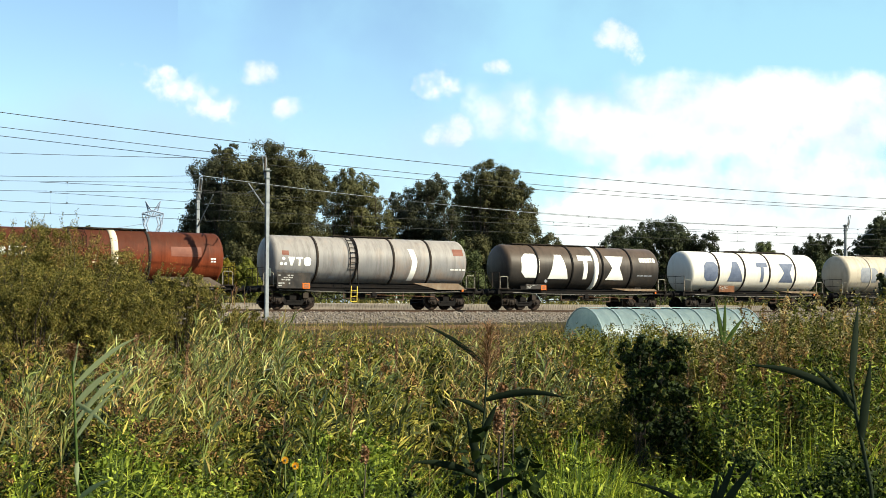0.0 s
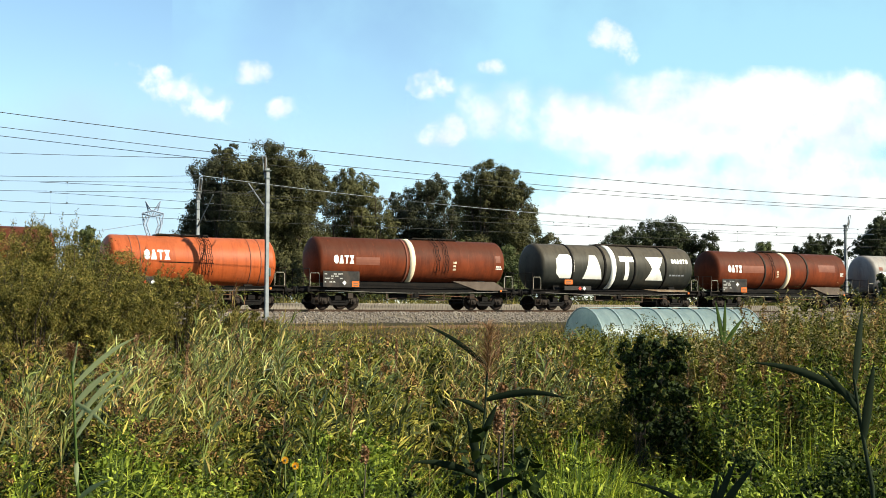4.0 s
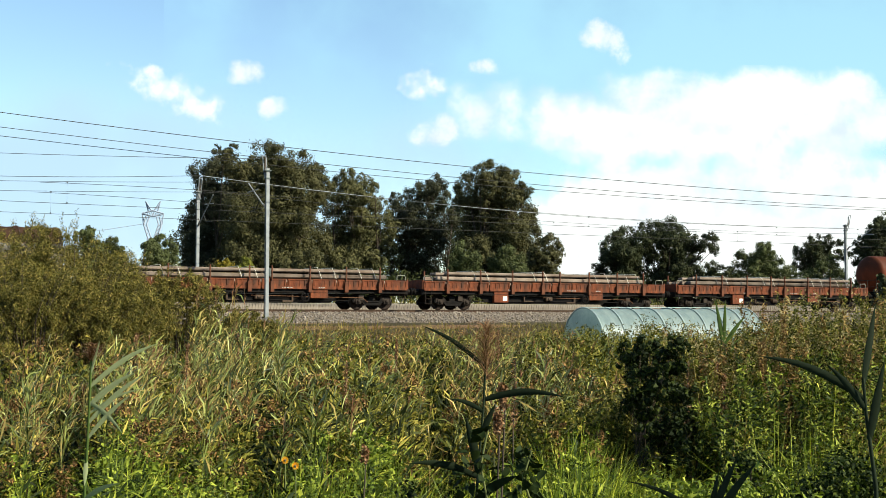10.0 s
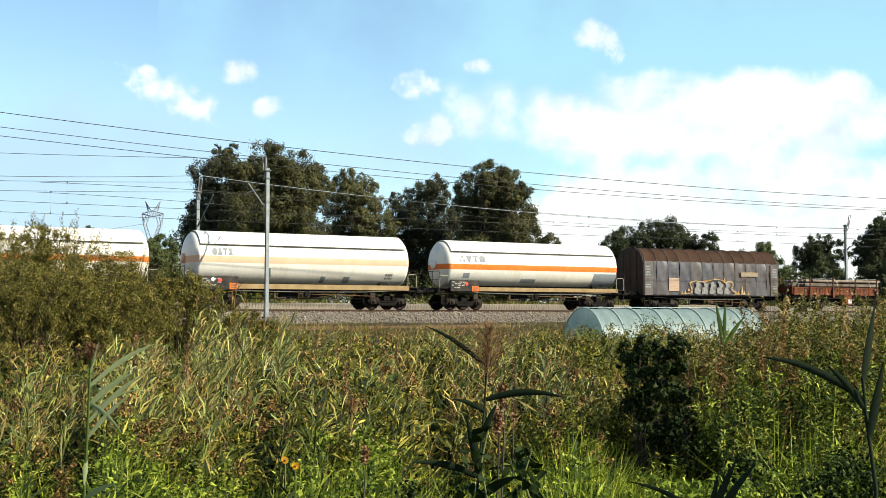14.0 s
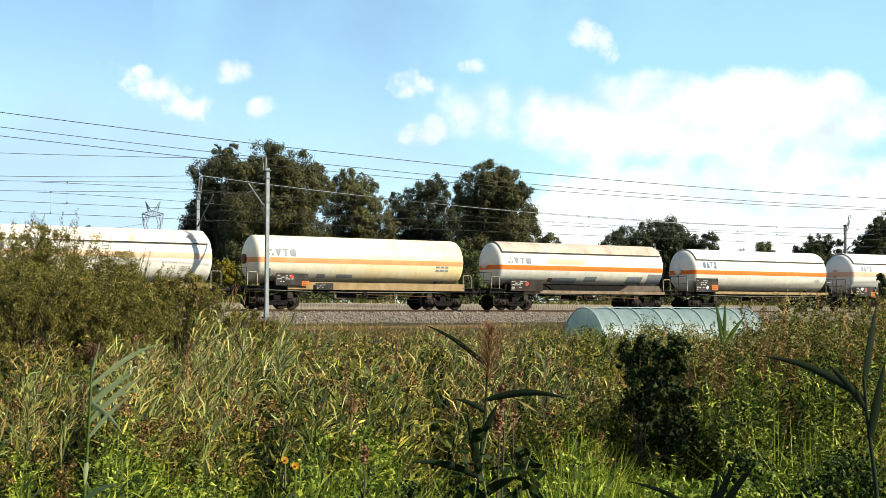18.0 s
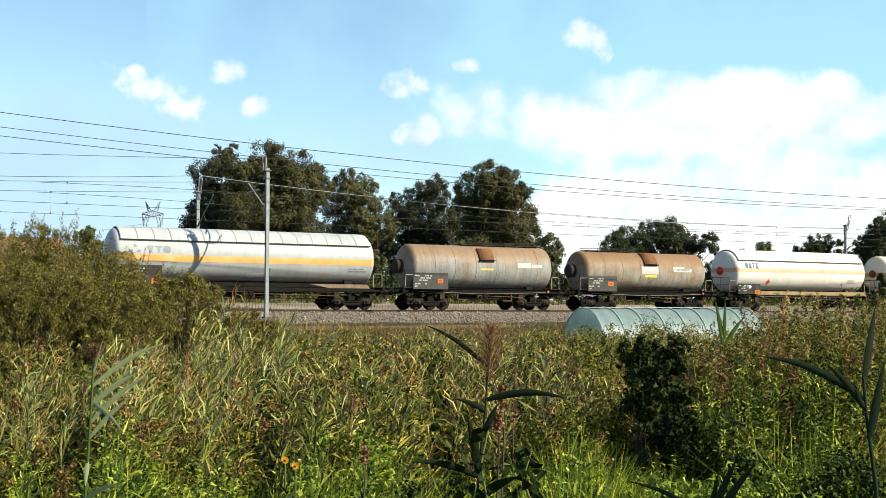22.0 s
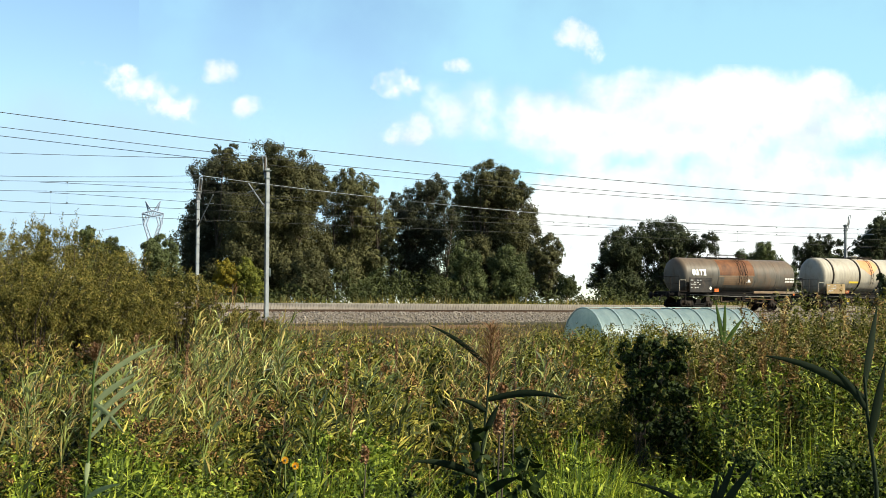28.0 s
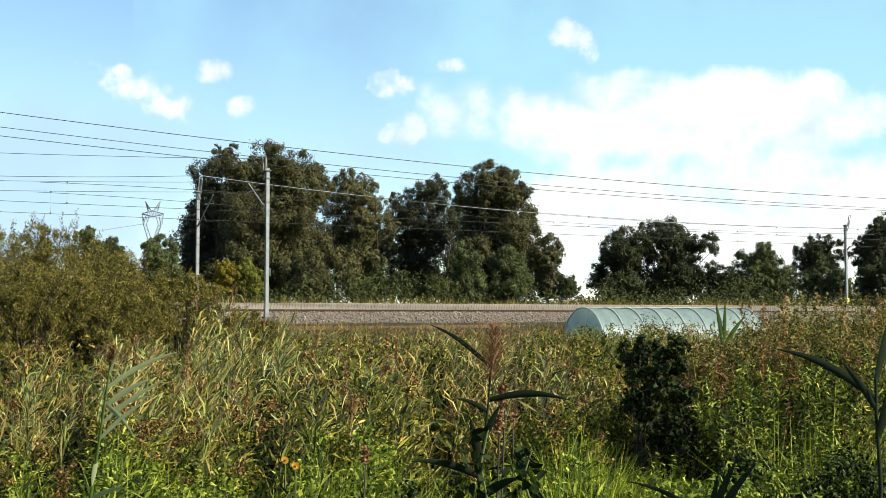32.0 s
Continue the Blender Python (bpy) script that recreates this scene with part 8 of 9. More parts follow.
# this bush is dark all over by leaf colour, standing for shade on it
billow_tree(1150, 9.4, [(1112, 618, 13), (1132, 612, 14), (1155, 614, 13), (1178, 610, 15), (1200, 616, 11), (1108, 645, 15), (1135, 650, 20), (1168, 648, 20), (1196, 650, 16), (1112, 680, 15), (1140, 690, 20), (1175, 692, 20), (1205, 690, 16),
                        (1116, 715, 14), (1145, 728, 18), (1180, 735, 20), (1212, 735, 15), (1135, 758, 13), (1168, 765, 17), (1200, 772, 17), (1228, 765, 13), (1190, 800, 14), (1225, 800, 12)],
            L_IVY, "dense bush with its shade put into dark leaves", 61, gz=0.0, dens=0.9, leaf=0.030, aspect=1.25, name="bush", category="bush", group="bushes in the field", base=815, limb=0.2)
leafy_bush(1572, 474, 38, 16.0, L_DARK, "tall dark hawthorn bush beyond the weeds", 67, 7000, 0.05)
leafy_bush(1470, 560, 70, 16.5, L_DARK, "dark hawthorn bush beyond the weeds", 68, 9000, 0.06)
leafy_bush(1285, 626, 60, 15.0, L_DARK, "dark hawthorn bush behind the weeds", 78, 7000, 0.06)
leafy_bush(1385, 606, 70, 15.2, L_DARK, "dark hawthorn bush behind the weeds", 79, 8000, 0.06)

L_SEED = foliage("pale feathery seed heads", [(0.14, 0.12, 0.045), (0.23, 0.19, 0.08), (0.33, 0.27, 0.14)], trans=0.3, tip=1)


def weed_crest(px):
    """Height of the thicket's top along the view, as a share of it."""
    return np.interp(px, [1060, 1110, 1150, 1190, 1230, 1260, 1310, 1340, 1370, 1400, 1440, 1480, 1520, 1570, 1640], [690, 650, 612, 572, 560, 578, 590, 545, 516, 506, 528, 520, 510, 500, 500])


def tall_weeds(seed, n, px0, px1, d0, d1, drop, label, mat, per=680, leaf=0.0125, heads=90, mat2=None):
    """Tall bushy weeds: each a bunch of leaning stalks, leafy up to a tapering, feathery top; drop lowers their tops."""
    rng = np.random.default_rng(seed)
    px, dep = rng.uniform(px0, px1, n), rng.uniform(d0, d1, n)
    h = np.clip((560 - weed_crest(px) - drop - 50 * rng.uniform(0, 1, n) ** 1.6) / 2150 * dep + 1.6, 0.35, 2.6)
    bits, stalks = [], []
    for i in range(n):
        x, y = (px[i] - 784) / 2150 * dep[i], dep[i]
        k = rng.integers(4, 8)
        an, be = rng.uniform(0, 6.283, k), rng.uniform(0.04, 0.20, k) * h[i]
        hh = h[i] * rng.uniform(0.72, 1.0, k)
        tip = np.stack([np.cos(an) * be, np.sin(an) * be, hh], 1)
        foot = np.array([x, y, 0.0])
        j = rng.integers(0, k, per)
        u = rng.uniform(0.25, 1.0, per) ** 0.8
        r = 0.085 * (1.12 - u) ** 0.7 * rng.uniform(0.3, 1.1, per)
        d = rng.normal(0, 1, (per, 3))
        d /= np.linalg.norm(d, axis=1)[:, None]
        c = foot + tip[j] * np.stack([u ** 1.6, u ** 1.6, u], 1) + d * r[:, None]
        v, q = leaf_darts(rng, c, d + np.array([0, 0, 0.3]), leaf, 3.8, 0.25, 0.7)
        bits.append((v, q, 0 if mat2 is None or rng.uniform() < 0.8 else 3))
        if heads:
            j = rng.integers(0, k, heads)
            u = rng.uniform(0.86, 1.03, heads)
            c = foot + tip[j] * np.stack([u ** 1.6, u ** 1.6, u], 1) + rng.normal(0, 0.022, (heads, 3))
            v, q = leaf_darts(rng, c, rng.normal(0, 1, (heads, 3)), 0.012, 2.4, -0.3)
            bits.append((v, q, 2))
        for e, (a, b) in enumerate(zip(an, be)):
            v, q = blades(rng, foot[None], hh[e:e + 1], np.array([0.009]), np.array([a]), np.array([b / hh[e]]), 2)
            stalks.append((v, q, 0))
    joined("weed_thicket", bits, [mat, L_STRAW, L_SEED, mat2 or mat], label, "weeds")
    joined("weed_stalks", stalks, [L_STRAW], "thin dry stalks of the tall weeds", "weeds")


tall_weeds(70, 105, 1195, 1610, 10.2, 14.0, 0, "tall golden-green weeds with pale feathery tops", L_GOLD, mat2=L_RUSTGRASS)
tall_weeds(74, 20, 1195, 1300, 9.8, 11.0, 8, "golden-green weeds beside the dark bush", L_GOLD, mat2=L_RUSTGRASS)
tall_weeds(73, 20, 1000, 1110, 9.6, 12.0, 10, "yellow-green weeds beside the dark bush", L_GOLD, heads=30)
tall_weeds(71, 22, 1230, 1600, 8.6, 10.2, 75, "leafy green weeds beside the dark bush", L_DEEP, heads=0, leaf=0.014, per=700)
weeds("weeds", 58, 300, 7.4, 9.4, 0.75, 1.2, L_DEEP, "lush leafy weeds lit beside the bramble", 0.018, 11, lo=0.255, hi=0.42, scale=0.4, floor=0.15, aspect=2.6)
leafy_bush(722, 846, 40, 6.0, L_IVY, "low dark-leaved plant in the grass", 80, 3600, 0.02)
# mounds that bring the corner's shade by their dark leaf colour
leafy_bush(1310, 795, 60, 7.6, L_BRAMBLE, "low leafy bramble mound, coloured as in shade", 76, 9000, 0.019)
leafy_bush(1500, 800, 80, 7.0, L_BRAMBLE, "low leafy bramble mound, coloured as in shade", 79, 11000, 0.019)
leafy_bush(1455, 812, 70, 6.8, L_BRAMBLE, "low leafy bramble mound, coloured as in shade", 77, 9000, 0.019)
weeds("weeds", 83, 300, 5.7, 7.3, 0.75, 1.05, L_WEED, "leafy lit weeds at the foot of the dark bush", 0.022, 9, scale=0.4, floor=0.4, aspect=2.4, lo=0.165, hi=0.235)
tufts("green_grass", 82, 75, 7.4, 9.2, 14, 0.75, 1.1, L_GRASS, "bright grass standing out of the brambles", 0.014, 0.16, scale=0.5, floor=0.4, bend=0.5, lo=0.265, hi=0.37)
tufts("green_grass", 76, 80, 5.6, 8.0, 18, 0.5, 0.9, L_FRESH, "bright fresh grass before the dark bush", 0.012, 0.16, scale=0.5, floor=0.5, bend=0.28, lo=0.10, hi=0.225)
tufts("green_grass", 75, 420, 5.5, 10.5, 18, 0.45, 0.9, L_GRASS, "tall bright green grass around the dark bush", 0.012, 0.13, scale=0.5, floor=0.2, bend=0.3, lo=0.06, hi=0.25)
mounds("weeds", 84, 90, 5.3, 6.8, 0.72, 0.95, 0.08, 0.16, 110, L_WEED, "low bright weeds before the brambles", 0.020, 2.2, lo=0.14, hi=0.235, floor=0.5)


def dock_stalks():
    """Rust-brown seed stalks of dock that stand out of the weeds."""
    rng = np.random.default_rng(81)
    for px, top, dep in ((1228, 622, 10.6), (1243, 610, 10.8), (1262, 640, 10.2), (1275, 660, 9.8), (1210, 640, 9.8), (905, 640, 9.0), (330, 610, 16.0), (420, 590, 20.0), (610, 640, 13.0), (700, 600, 19.0), (880, 585, 22.0), (240, 590, 19.0), (640, 792, 6.4), (882, 682, 5.2), (872, 728, 5.0)):
        h = (560 - top) / 2150 * dep + 1.6
        t = thing("dock_plant", "rust-brown dried dock stalk in the weeds", "weed", pose(place(px, dep), dep, 0), "dried dock stalks")
        part("stalk", Shape().tube([(0, 0, 0), (0.01, 0, h * 0.6), (0.03, 0, h)], [0.006, 0.005, 0.003], 5), M_BARK, t)
        n = 320
        u = rng.uniform(0.6 if dep > 7 else 0.93, 1.0, n)
        c = np.stack([0.02 * u + rng.normal(0, 0.022, n) * (1.3 - u), rng.normal(0, 0.022, n) * (1.3 - u), h * u], 1)
        v, q = leaf_cards(rng, c, np.full(n, 0.02), 1, 0.012 * max(1.0, dep / 12), 1.5)
        k = new("seed_head", sheet_mesh("seed_head", v, q, [L_PLUME]))
        k.parent = t
        tagged(k, kind="stuff")


dock_stalks()


# ---- single reeds close to the camera ----
def blade_mesh(points, widths, normal_turn=0.0):
    """One long leaf along points, folded a little along its midrib."""
    sh = Shape()
    ps = [Vector(p) for p in points]
    vs, fs = [], []
    for i, p in enumerate(ps):
        t = (ps[min(i + 1, len(ps) - 1)] - ps[max(i - 1, 0)]).normalized()
        a = t.cross(Vector((0, 1, 0.25 + normal_turn)))
        a = a.normalized() if a.length > 1e-4 else Vector((1, 0, 0))
        w = widths[i] / 2
        n = t.cross(a) * (w * 0.35)
        vs += [tuple(p - a * w), tuple(p + n), tuple(p + a * w)]
    for i in range(len(ps) - 1):
        o = 3 * i
        fs += [(o, o + 1, o + 4, o + 3), (o + 1, o + 2, o + 5, o + 4)]
    return sh.add(vs, fs, True)


def near_reed(px, py, dep, stem, leaves, plume, label, mat, plume_size=0.16):
    """stem: (right, up) points from the foot in metres; leaves: (where on the stem, right, up, towards the camera, width)."""
    x, z = place(px, dep), 1.6 + (560 - py) / 2150 * dep
    t = thing("reed", label, "reed", pose(x, dep, z), "single reeds near the camera")
    pts = [Vector((a, 0, b)) for a, b in stem]
    # the stem goes on down to the soil
    part("lower_stem", Shape().tube([(0.02, 0.01, -z), (0.0, 0.0, -z * 0.4), (0, 0, 0)], 0.0075, 6), L_NEARGREEN if mat is L_PALEBLADE else mat, t)
    part("stem", Shape().tube([tuple(p) for p in pts], [0.007 - 0.004 * i / len(pts) for i in range(len(pts))], 6), L_NEARGREEN if mat is L_PALEBLADE else mat, t, "reed stem with its leaf sheaths")

    def along(u):
        k = u * (len(pts) - 1)
        i = min(int(k), len(pts) - 2)
        return pts[i].lerp(pts[i + 1], k - i)
    for u, dx, dz, dy, w in leaves:
        b = along(u)
        n = 9
        ps, ws = [], []
        for i in range(n):
            k = i / (n - 1)
            ps.append(b + Vector((dx * k, -dy * k, dz * k + 0.10 * abs(dx) * (math.sin(math.pi * k * 0.9)))))
            ws.append(w * (0.35 + 0.65 * math.sin(math.pi * min(1, k * 1.6 + 0.12) / 2)) * (1 - k ** 2.2) + 0.001)
        part("leaf", blade_mesh(ps, ws, dy), mat, t)
    if plume:
        rng = np.random.default_rng(int(px))
        top = pts[-1]
        n = 420
        u = rng.uniform(0, 1, n)
        b = np.stack([top.x + rng.normal(0, 0.004, n), rng.normal(0, 0.004, n), top.z - plume_size * 0.6 + u * plume_size * 0.8], 1)
        v, q = blades(rng, b, rng.uniform(0.06, 0.17, n) * (1.35 - u) * plume_size / 0.2, rng.uniform(0.0015, 0.0035, n), rng.uniform(0, 6.283, n), rng.uniform(0.8, 2.3, n), 3)
        c = new("plume", sheet_mesh("plume", v, q, [L_PLUME]))
        c.parent = t
        c["label"] = "feathery brown plume"
    return t


L_STEM = foliage("reed stem", [(0.07, 0.09, 0.03), (0.12, 0.13, 0.05)], trans=0.1, tip=1)
L_PALEBLADE = foliage("pale blue green reed blade", [(0.18, 0.21, 0.10), (0.26, 0.29, 0.15), (0.35, 0.37, 0.21)], trans=0.5, tip=1)
REED_LEFT = near_reed(152, 990, 4.6, [(0, 0), (-0.008, 0.28), (-0.014, 0.56), (-0.022, 0.80)],
                      [(0.80, 0.25, 0.17, 0.02, 0.022), (0.70, 0.17, 0.13, 0.03, 0.026), (0.62, 0.21, 0.19, 0.04, 0.022), (0.55, 0.16, 0.17, 0.04, 0.020), (0.72, 0.14, -0.11, 0.03, 0.022), (0.45, 0.008, -0.09, 0.03, 0.022),
                       (0.28, 0.14, 0.07, 0.06, 0.022), (0.86, 0.03, 0.13, 0.02, 0.010), (0.66, 0.20, 0.10, 0.02, 0.012)],
                      True, "pale reed with long leaves bowed by the wind", L_PALEBLADE, 0.08)
# this reed and the right one carry their shade in the blade colour
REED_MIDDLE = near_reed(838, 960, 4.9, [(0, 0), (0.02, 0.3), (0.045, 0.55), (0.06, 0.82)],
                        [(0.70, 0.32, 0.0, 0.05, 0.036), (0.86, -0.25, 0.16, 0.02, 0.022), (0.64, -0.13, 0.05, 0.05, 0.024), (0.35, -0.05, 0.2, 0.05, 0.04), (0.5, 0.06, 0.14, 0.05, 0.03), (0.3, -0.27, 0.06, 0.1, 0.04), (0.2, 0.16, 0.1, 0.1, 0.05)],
                        True, "reed with a feathery plume and a level leaf, darkened as if shaded", L_NEARSHADE, 0.27)
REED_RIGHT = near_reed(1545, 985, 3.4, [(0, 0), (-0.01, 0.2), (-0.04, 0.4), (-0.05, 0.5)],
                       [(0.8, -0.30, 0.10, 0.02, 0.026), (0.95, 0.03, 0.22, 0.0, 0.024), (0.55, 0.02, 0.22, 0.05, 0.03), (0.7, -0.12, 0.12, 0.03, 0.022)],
                       False, "blue-green reed close to the camera, darkened as if shaded", L_NEARSHADE)
near_reed(1283, 660, 11.0, [(0, 0), (-0.01, 0.2), (-0.02, 0.45)],
                      [(0.5, -0.08, 0.46, 0.0, 0.050), (0.6, 0.19, 0.26, 0.02, 0.046), (0.3, 0.13, 0.2, 0.0, 0.04), (0.4, -0.05, 0.25, 0.02, 0.04), (0.7, 0.01, 0.36, 0.02, 0.040)],
                      False, "broad-leaved green reed before the polytunnel", L_NEARGREEN)


# broad leaves, their shade painted into the same dark blade colour
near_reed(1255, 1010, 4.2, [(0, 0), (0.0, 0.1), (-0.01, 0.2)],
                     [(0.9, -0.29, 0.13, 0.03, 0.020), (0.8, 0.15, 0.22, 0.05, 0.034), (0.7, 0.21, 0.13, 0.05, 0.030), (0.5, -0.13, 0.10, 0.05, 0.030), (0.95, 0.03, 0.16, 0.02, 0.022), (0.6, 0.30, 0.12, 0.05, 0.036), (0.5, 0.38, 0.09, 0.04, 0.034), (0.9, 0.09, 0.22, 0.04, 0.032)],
                     False, "low reed with broad arching leaves, darkened as if shaded", L_NEARSHADE)


def bindweed(px, py, dep, h, hw, seed):
    """Heart-shaped dark leaves that climb a reed."""
    rng = np.random.default_rng(seed)
    t = thing("climbing_weed", "dark broad-leaved weed climbing beside a reed", "weed", pose(place(px, dep), dep, 0), "single reeds near the camera")
    z0 = 1.6 + (560 - py) / 2150 * dep
    me = Shape().add([(0, 0, 0), (0.035, 0.012, 0.02), (0.03, 0.006, 0.06), (0, -0.004, 0.11), (-0.03, 0.006, 0.06), (-0.035, 0.012, 0.02), (0, -0.006, 0.05)],
                     [(0, 1, 6), (1, 2, 6), (2, 3, 6), (3, 4, 6), (4, 5, 6), (5, 0, 6)], True).mesh("leaf", L_IVY)
    for i in range(44):
        u = rng.uniform(0, 1)
        s = rng.uniform(0.3, 0.6)
        ob = part("leaf", me, None, t)
        ob.matrix_basis = pose(rng.normal(0, hw * (1.1 - u * 0.7)), rng.normal(0, 0.05), z0 + u * h, rng.uniform(30, 170), rng.uniform(-50, 50), rng.uniform(0, 360)) @ Matrix.Diagonal((s, s, s, 1))
    part("vine", Shape().tube([(0, 0, 0), (0.03, 0, z0), (0.0, 0.02, z0 + h * 0.5), (0.03, 0, z0 + h)], 0.005, 5), L_STEM, t)


bindweed(850, 890, 4.8, 0.30, 0.06, 5)
bindweed(925, 890, 4.6, 0.2, 0.05, 6)


def marigold(px, py, dep):
    t = thing("flower", "small orange flower head among green weeds", "flower", pose(place(px, dep), dep, 0), "orange flowers")
    z = 1.6 + (560 - py) / 2150 * dep
    part("stalk", Shape().tube([(0.01, 0, 0), (0, 0, z)], 0.004, 5), L_STEM, t)
    for k in range(10):
        a = k * 0.628
        c, s = math.cos(a), math.sin(a)
        part("petal", Shape().add([(0, 0, z), (0.014 * c - 0.007 * s, -0.004, z + 0.014 * s + 0.007 * c), (0.021 * c, -0.003, z + 0.021 * s), (0.014 * c + 0.007 * s, -0.004, z + 0.014 * s - 0.007 * c)], [(0, 1, 2, 3)]), M_PETAL, t)
    part("flower_centre", Shape().lathe([(-0.012, 0.0), (-0.012, 0.004), (-0.004, 0.006)], 1, 10, (0, 0, z)), M_CERAMIC, t)


M_PETAL = surface("orange petal", (0.68, 0.272, 0.008), (0.72, 0.36, 0.024), 30, 0.6)
marigold(507, 812, 6.6)
marigold(525, 822, 6.5)


# ---- sky: clouds ----
def cloud_material(name, fine, body, most=1.0, colour=None):
    m = bpy.data.materials.new(name)
    m.use_nodes = True
    nt = m.node_tree
    nt.nodes.remove(nt.nodes["Principled BSDF"])
    gen = nt.nodes.new("ShaderNodeTexCoord").outputs["Generated"]
    obj = nt.nodes.new("ShaderNodeTexCoord").outputs["Object"]
    rnd = nt.nodes.new("ShaderNodeObjectInfo").outputs["Random"]
    sep = nt.nodes.new("ShaderNodeSeparateXYZ")
    nt.links.new(gen, sep.inputs[0])
    dx = _math(nt, "MULTIPLY", _math(nt, "SUBTRACT", sep.outputs[0], 0.5), 2.0)
    dz = _math(nt, "MULTIPLY", _math(nt, "SUBTRACT", sep.outputs[2], 0.5), 2.0)
    r2 = _math(nt, "ADD", _math(nt, "MULTIPLY", dx, dx), _math(nt, "MULTIPLY", dz, dz))
    sh = nt.nodes.new("ShaderNodeVectorMath")
    sh.operation = "ADD"
    cmb = nt.nodes.new("ShaderNodeCombineXYZ")
    nt.links.new(_math(nt, "MULTIPLY", rnd, 900.0), cmb.inputs[0])
    nt.links.new(obj, sh.inputs[0])
    nt.links.new(cmb.outputs[0], sh.inputs[1])
    n1 = _noise(nt, sh.outputs[0], fine, 6, 0.55)
    dens = _math(nt, "SUBTRACT", _math(nt, "ADD", _math(nt, "MULTIPLY", n1, 3.2), body), _math(nt, "MULTIPLY", r2, 1.15))
    rp = nt.nodes.new("ShaderNodeMapRange")
    rp.interpolation_type = "SMOOTHSTEP"
    rp.inputs["From Min"].default_value, rp.inputs["From Max"].default_value, rp.inputs["To Max"].default_value = 0.05, 1.1, most
    nt.links.new(dens, rp.inputs[0])
    em = nt.nodes.new("ShaderNodeEmission")
    n2 = _noise(nt, sh.outputs[0], 0.004, 4, 0.5)
    nt.links.new(_ramp(nt, n2, colour or (0.72, 0.78, 0.88), colour or (1.0, 1.0, 1.0), 0.36, 0.52), em.inputs[0])
    em.inputs[1].default_value = 0.49
    tp = nt.nodes.new("ShaderNodeBsdfTransparent")
    mx = nt.nodes.new("ShaderNodeMixShader")
    nt.links.new(rp.outputs[0], mx.inputs[0])
    nt.links.new(tp.outputs[0], mx.inputs[1])
    nt.links.new(em.outputs[0], mx.inputs[2])
    nt.links.new(mx.outputs[0], nt.nodes["Material Output"].inputs[0])
    return m


M_CLOUD = cloud_material("bright small cloud", 0.014, -0.86)
M_CLOUDBANK = cloud_material("bright cloud bank", 0.0055, -0.40)
M_VEIL = cloud_material("thin high haze", 0.0012, -0.55, 0.5, (0.50, 0.86, 1.0))
# glowing tint added to turn the horizon sky bluer
M_LOWTINT = cloud_material("blue tint for the low sky", 0.0012, -0.50, 0.85, (0.50, 0.67, 0.88))
M_GREYCLOUD = cloud_material("grey shaded cloud", 0.010, -0.80, 0.5, (0.66, 0.74, 0.86))
CLOUDS = []


def cloud(x0, y0, x1, y1, depth, label, tilt=0.0, mat=None):
    """A far cloud, wide and high as given in shares of the view."""
    k = depth / 2150
    w, h = (x1 - x0) * k, (y1 - y0) * k
    n = 10
    vs = [(w * (i / n - 0.5), 0.06 * w * ((i / n - 0.5) ** 2), h * (j / 4 - 0.5)) for j in range(5) for i in range(n + 1)]
    fs = [(j * (n + 1) + i, j * (n + 1) + i + 1, (j + 1) * (n + 1) + i + 1, (j + 1) * (n + 1) + i) for j in range(4) for i in range(n)]
    z = 1.6 + (560 - (y0 + y1) / 2) * k
    ob = solid("cloud", Shape().add(vs, fs, True), mat or (M_CLOUDBANK if x1 - x0 > 400 else M_CLOUD), label, "cloud", pose((x0 + x1) / 2 * k - 784 * k, depth, z, 0, tilt, 0), "clouds")
    CLOUDS.append((ob, (x0 + x1) / 2 * k - 784 * k, depth, z, tilt))


cloud(195, 112, 460, 210, 3000, "small white streak of cloud", 17)
cloud(415, 95, 505, 165, 3010, "small white puff of cloud")
cloud(465, 165, 555, 220, 3020, "small white puff of cloud")
cloud(725, 95, 830, 185, 3030, "small white puff of cloud")
cloud(730, 190, 860, 275, 3040, "small white puff of cloud")
cloud(1030, 26, 1170, 112, 3050, "small white wispy cloud", 24)
cloud(850, 95, 920, 140, 3060, "faint wisp of cloud")
cloud(815, 112, 1800, 300, 3300, "large bright white cloud bank")
cloud(1000, 230, 2100, 560, 3400, "large hazy white cloud bank low in the sky")
cloud(900, 260, 1500, 560, 3500, "hazy white cloud low in the sky")
cloud(1060, 205, 1200, 262, 3200, "grey shaded patch of cloud", 0, M_GREYCLOUD)
cloud(1215, 200, 1345, 252, 3210, "grey shaded patch of cloud", 0, M_GREYCLOUD)
cloud(300, -520, 3000, 560, 3700, "thin bright haze high in the sky", 0, M_VEIL)
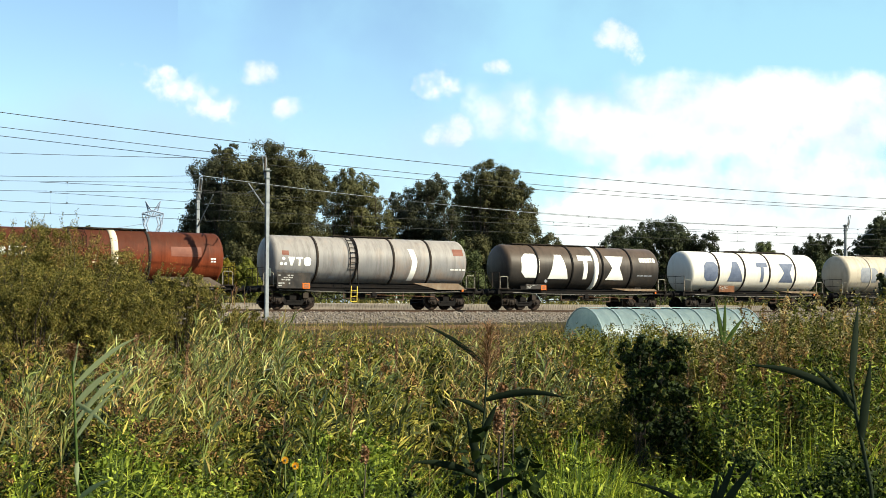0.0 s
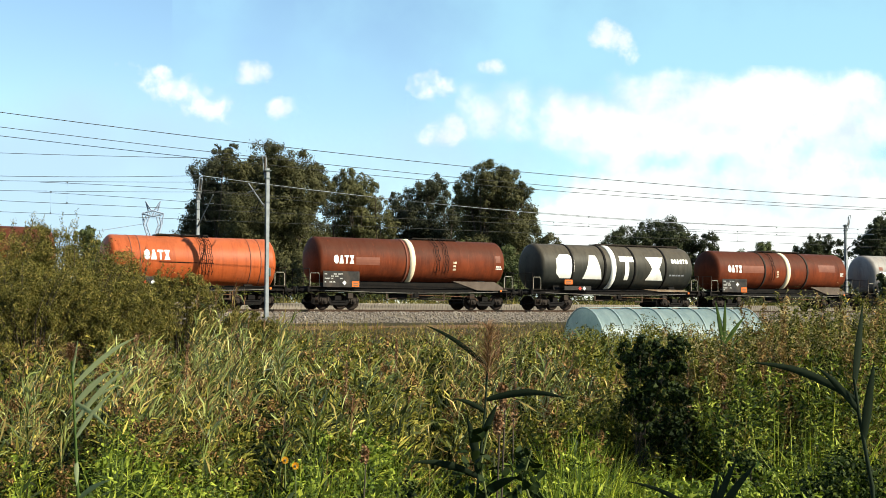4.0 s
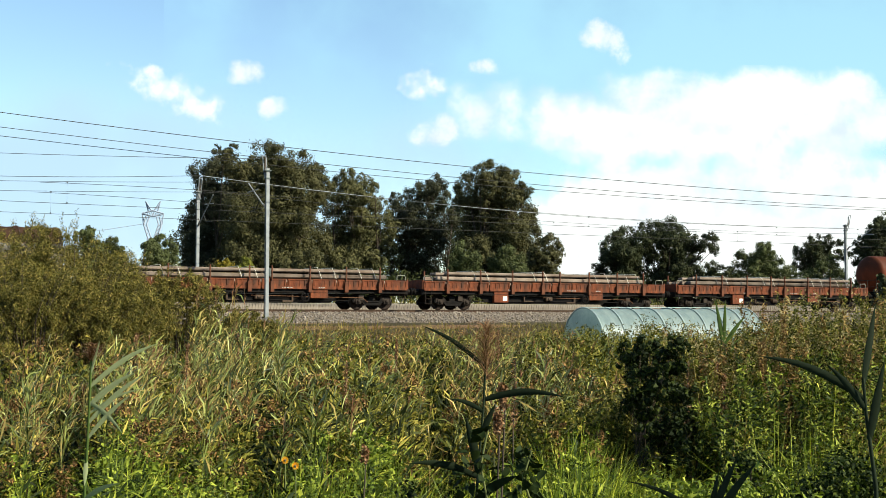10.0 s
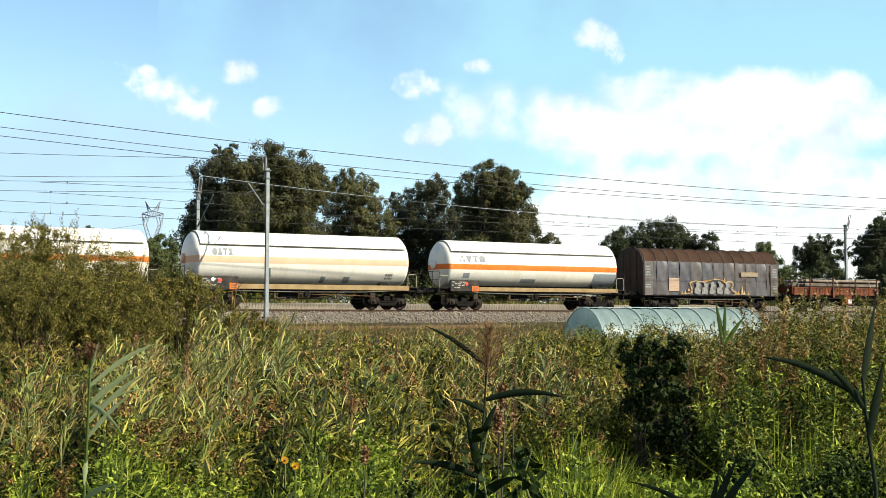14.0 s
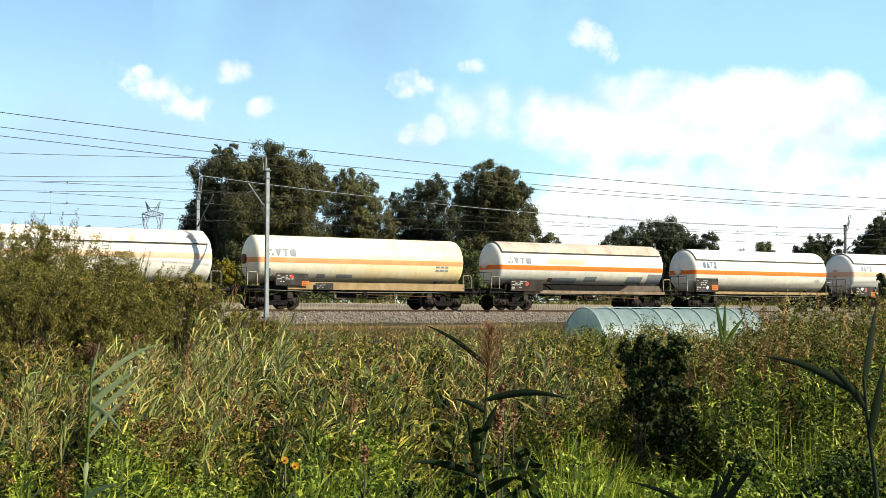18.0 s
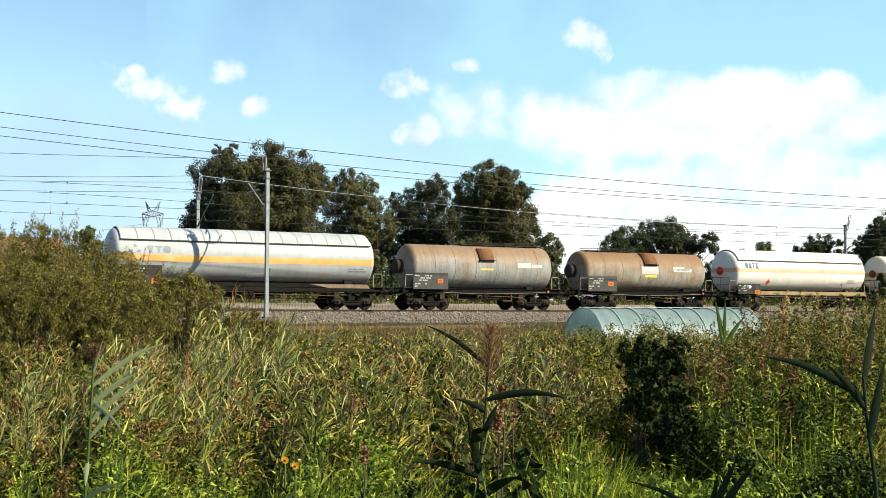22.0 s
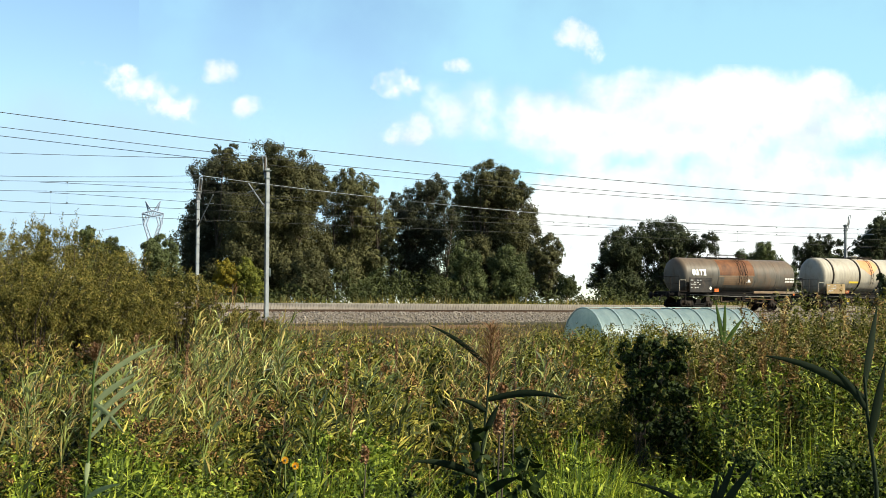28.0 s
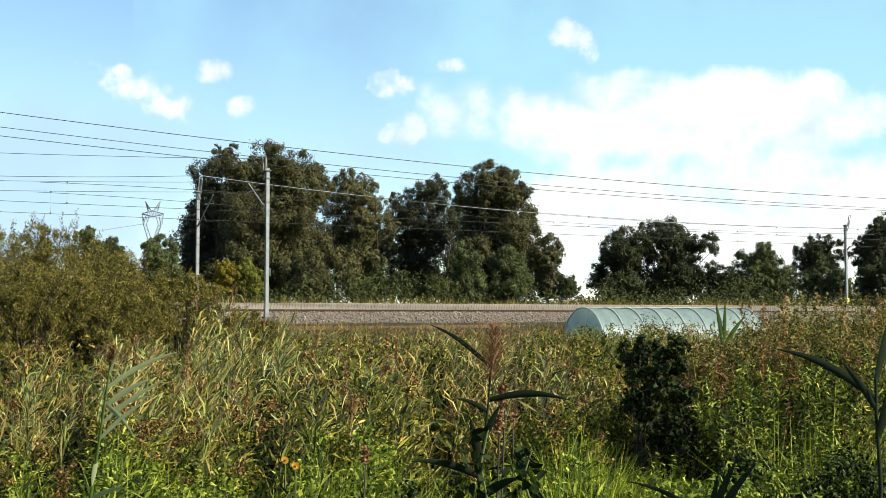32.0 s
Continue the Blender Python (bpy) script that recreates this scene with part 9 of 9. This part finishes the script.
# added sheet, no cloud: it only tints the sky near the horizon
cloud(-2600, 120, 1500, 800, 3800, "added pale blue sheet tinting the low sky", 0, M_LOWTINT)


# ---- what moves ----
def travel(t):
    """Metres that the train has gone after t seconds."""
    return 11.7711 * t + 0.0200717 * t * t - 0.0000737 * t ** 3


def motions():
    for ob, s in train:
        walk(ob, [(t, line_pose(s + travel(t))) for t in range(0, 33, 2)])
        roll(ob, s)
    for ob, x, y, z, tilt in CLOUDS:
        walk(ob, [(t, pose(x - 3.55 * y / 3000 * t, y, z + 0.12 * t, 0, tilt, 0)) for t in (0, 16, 32)])

    sway(REED_LEFT, ((0, -2.0), (1.5, -1.0), (3, -3.0), (6, 1.5), (9, 3.5), (13, 3.2), (19, 3.8), (23, 4.2), (25, 3.6), (28, 4.4), (30, 7.0), (32, 9.0)))
    sway(REED_MIDDLE, ((0, 0.0), (3, 0.3), (6, -0.4), (9, -0.6), (13, -0.3), (17, 0.2), (23, 0.3), (26, 0.2), (28, 0.8), (32, 1.3)))
    sway(REED_RIGHT, ((0, -2.0), (3, -1.2), (6, 0.0), (9, 2.0), (13, 1.8), (19, 2.2), (23, 2.0), (28, 2.4), (32, 6.0)))


def roll(wagon, s):
    """The wheels turn while the wagon passes before the camera."""
    times = [k * 0.05 for k in range(641) if -3.0 < s + travel(k * 0.05) < 88.0]
    if not times:
        return
    start = travel(times[0])
    for wheel in wagon.children_recursive:
        if not wheel.name.startswith("wheel"):
            continue
        rest = wheel.matrix_basis.copy()
        place, flip = Matrix.Translation(rest.translation), rest.to_3x3().to_4x4()
        rows = [(t, place @ Matrix.Rotation((travel(t) - start) / 0.465, 4, "Y") @ flip) for t in times]
        if times[0] > 0:
            rows.insert(0, (0, rows[0][1]))
        if times[-1] < 32:
            rows.append((32, rows[-1][1]))
        walk(wheel, rows)


def sway(ob, rows):
    """Wind that bows a reed about its foot: seconds and degrees to the right."""
    p = ob.matrix_basis.translation.copy()
    walk(ob, [(t, pose(p.x, p.y, p.z, 0, a, 0)) for t, a in rows])


motions()
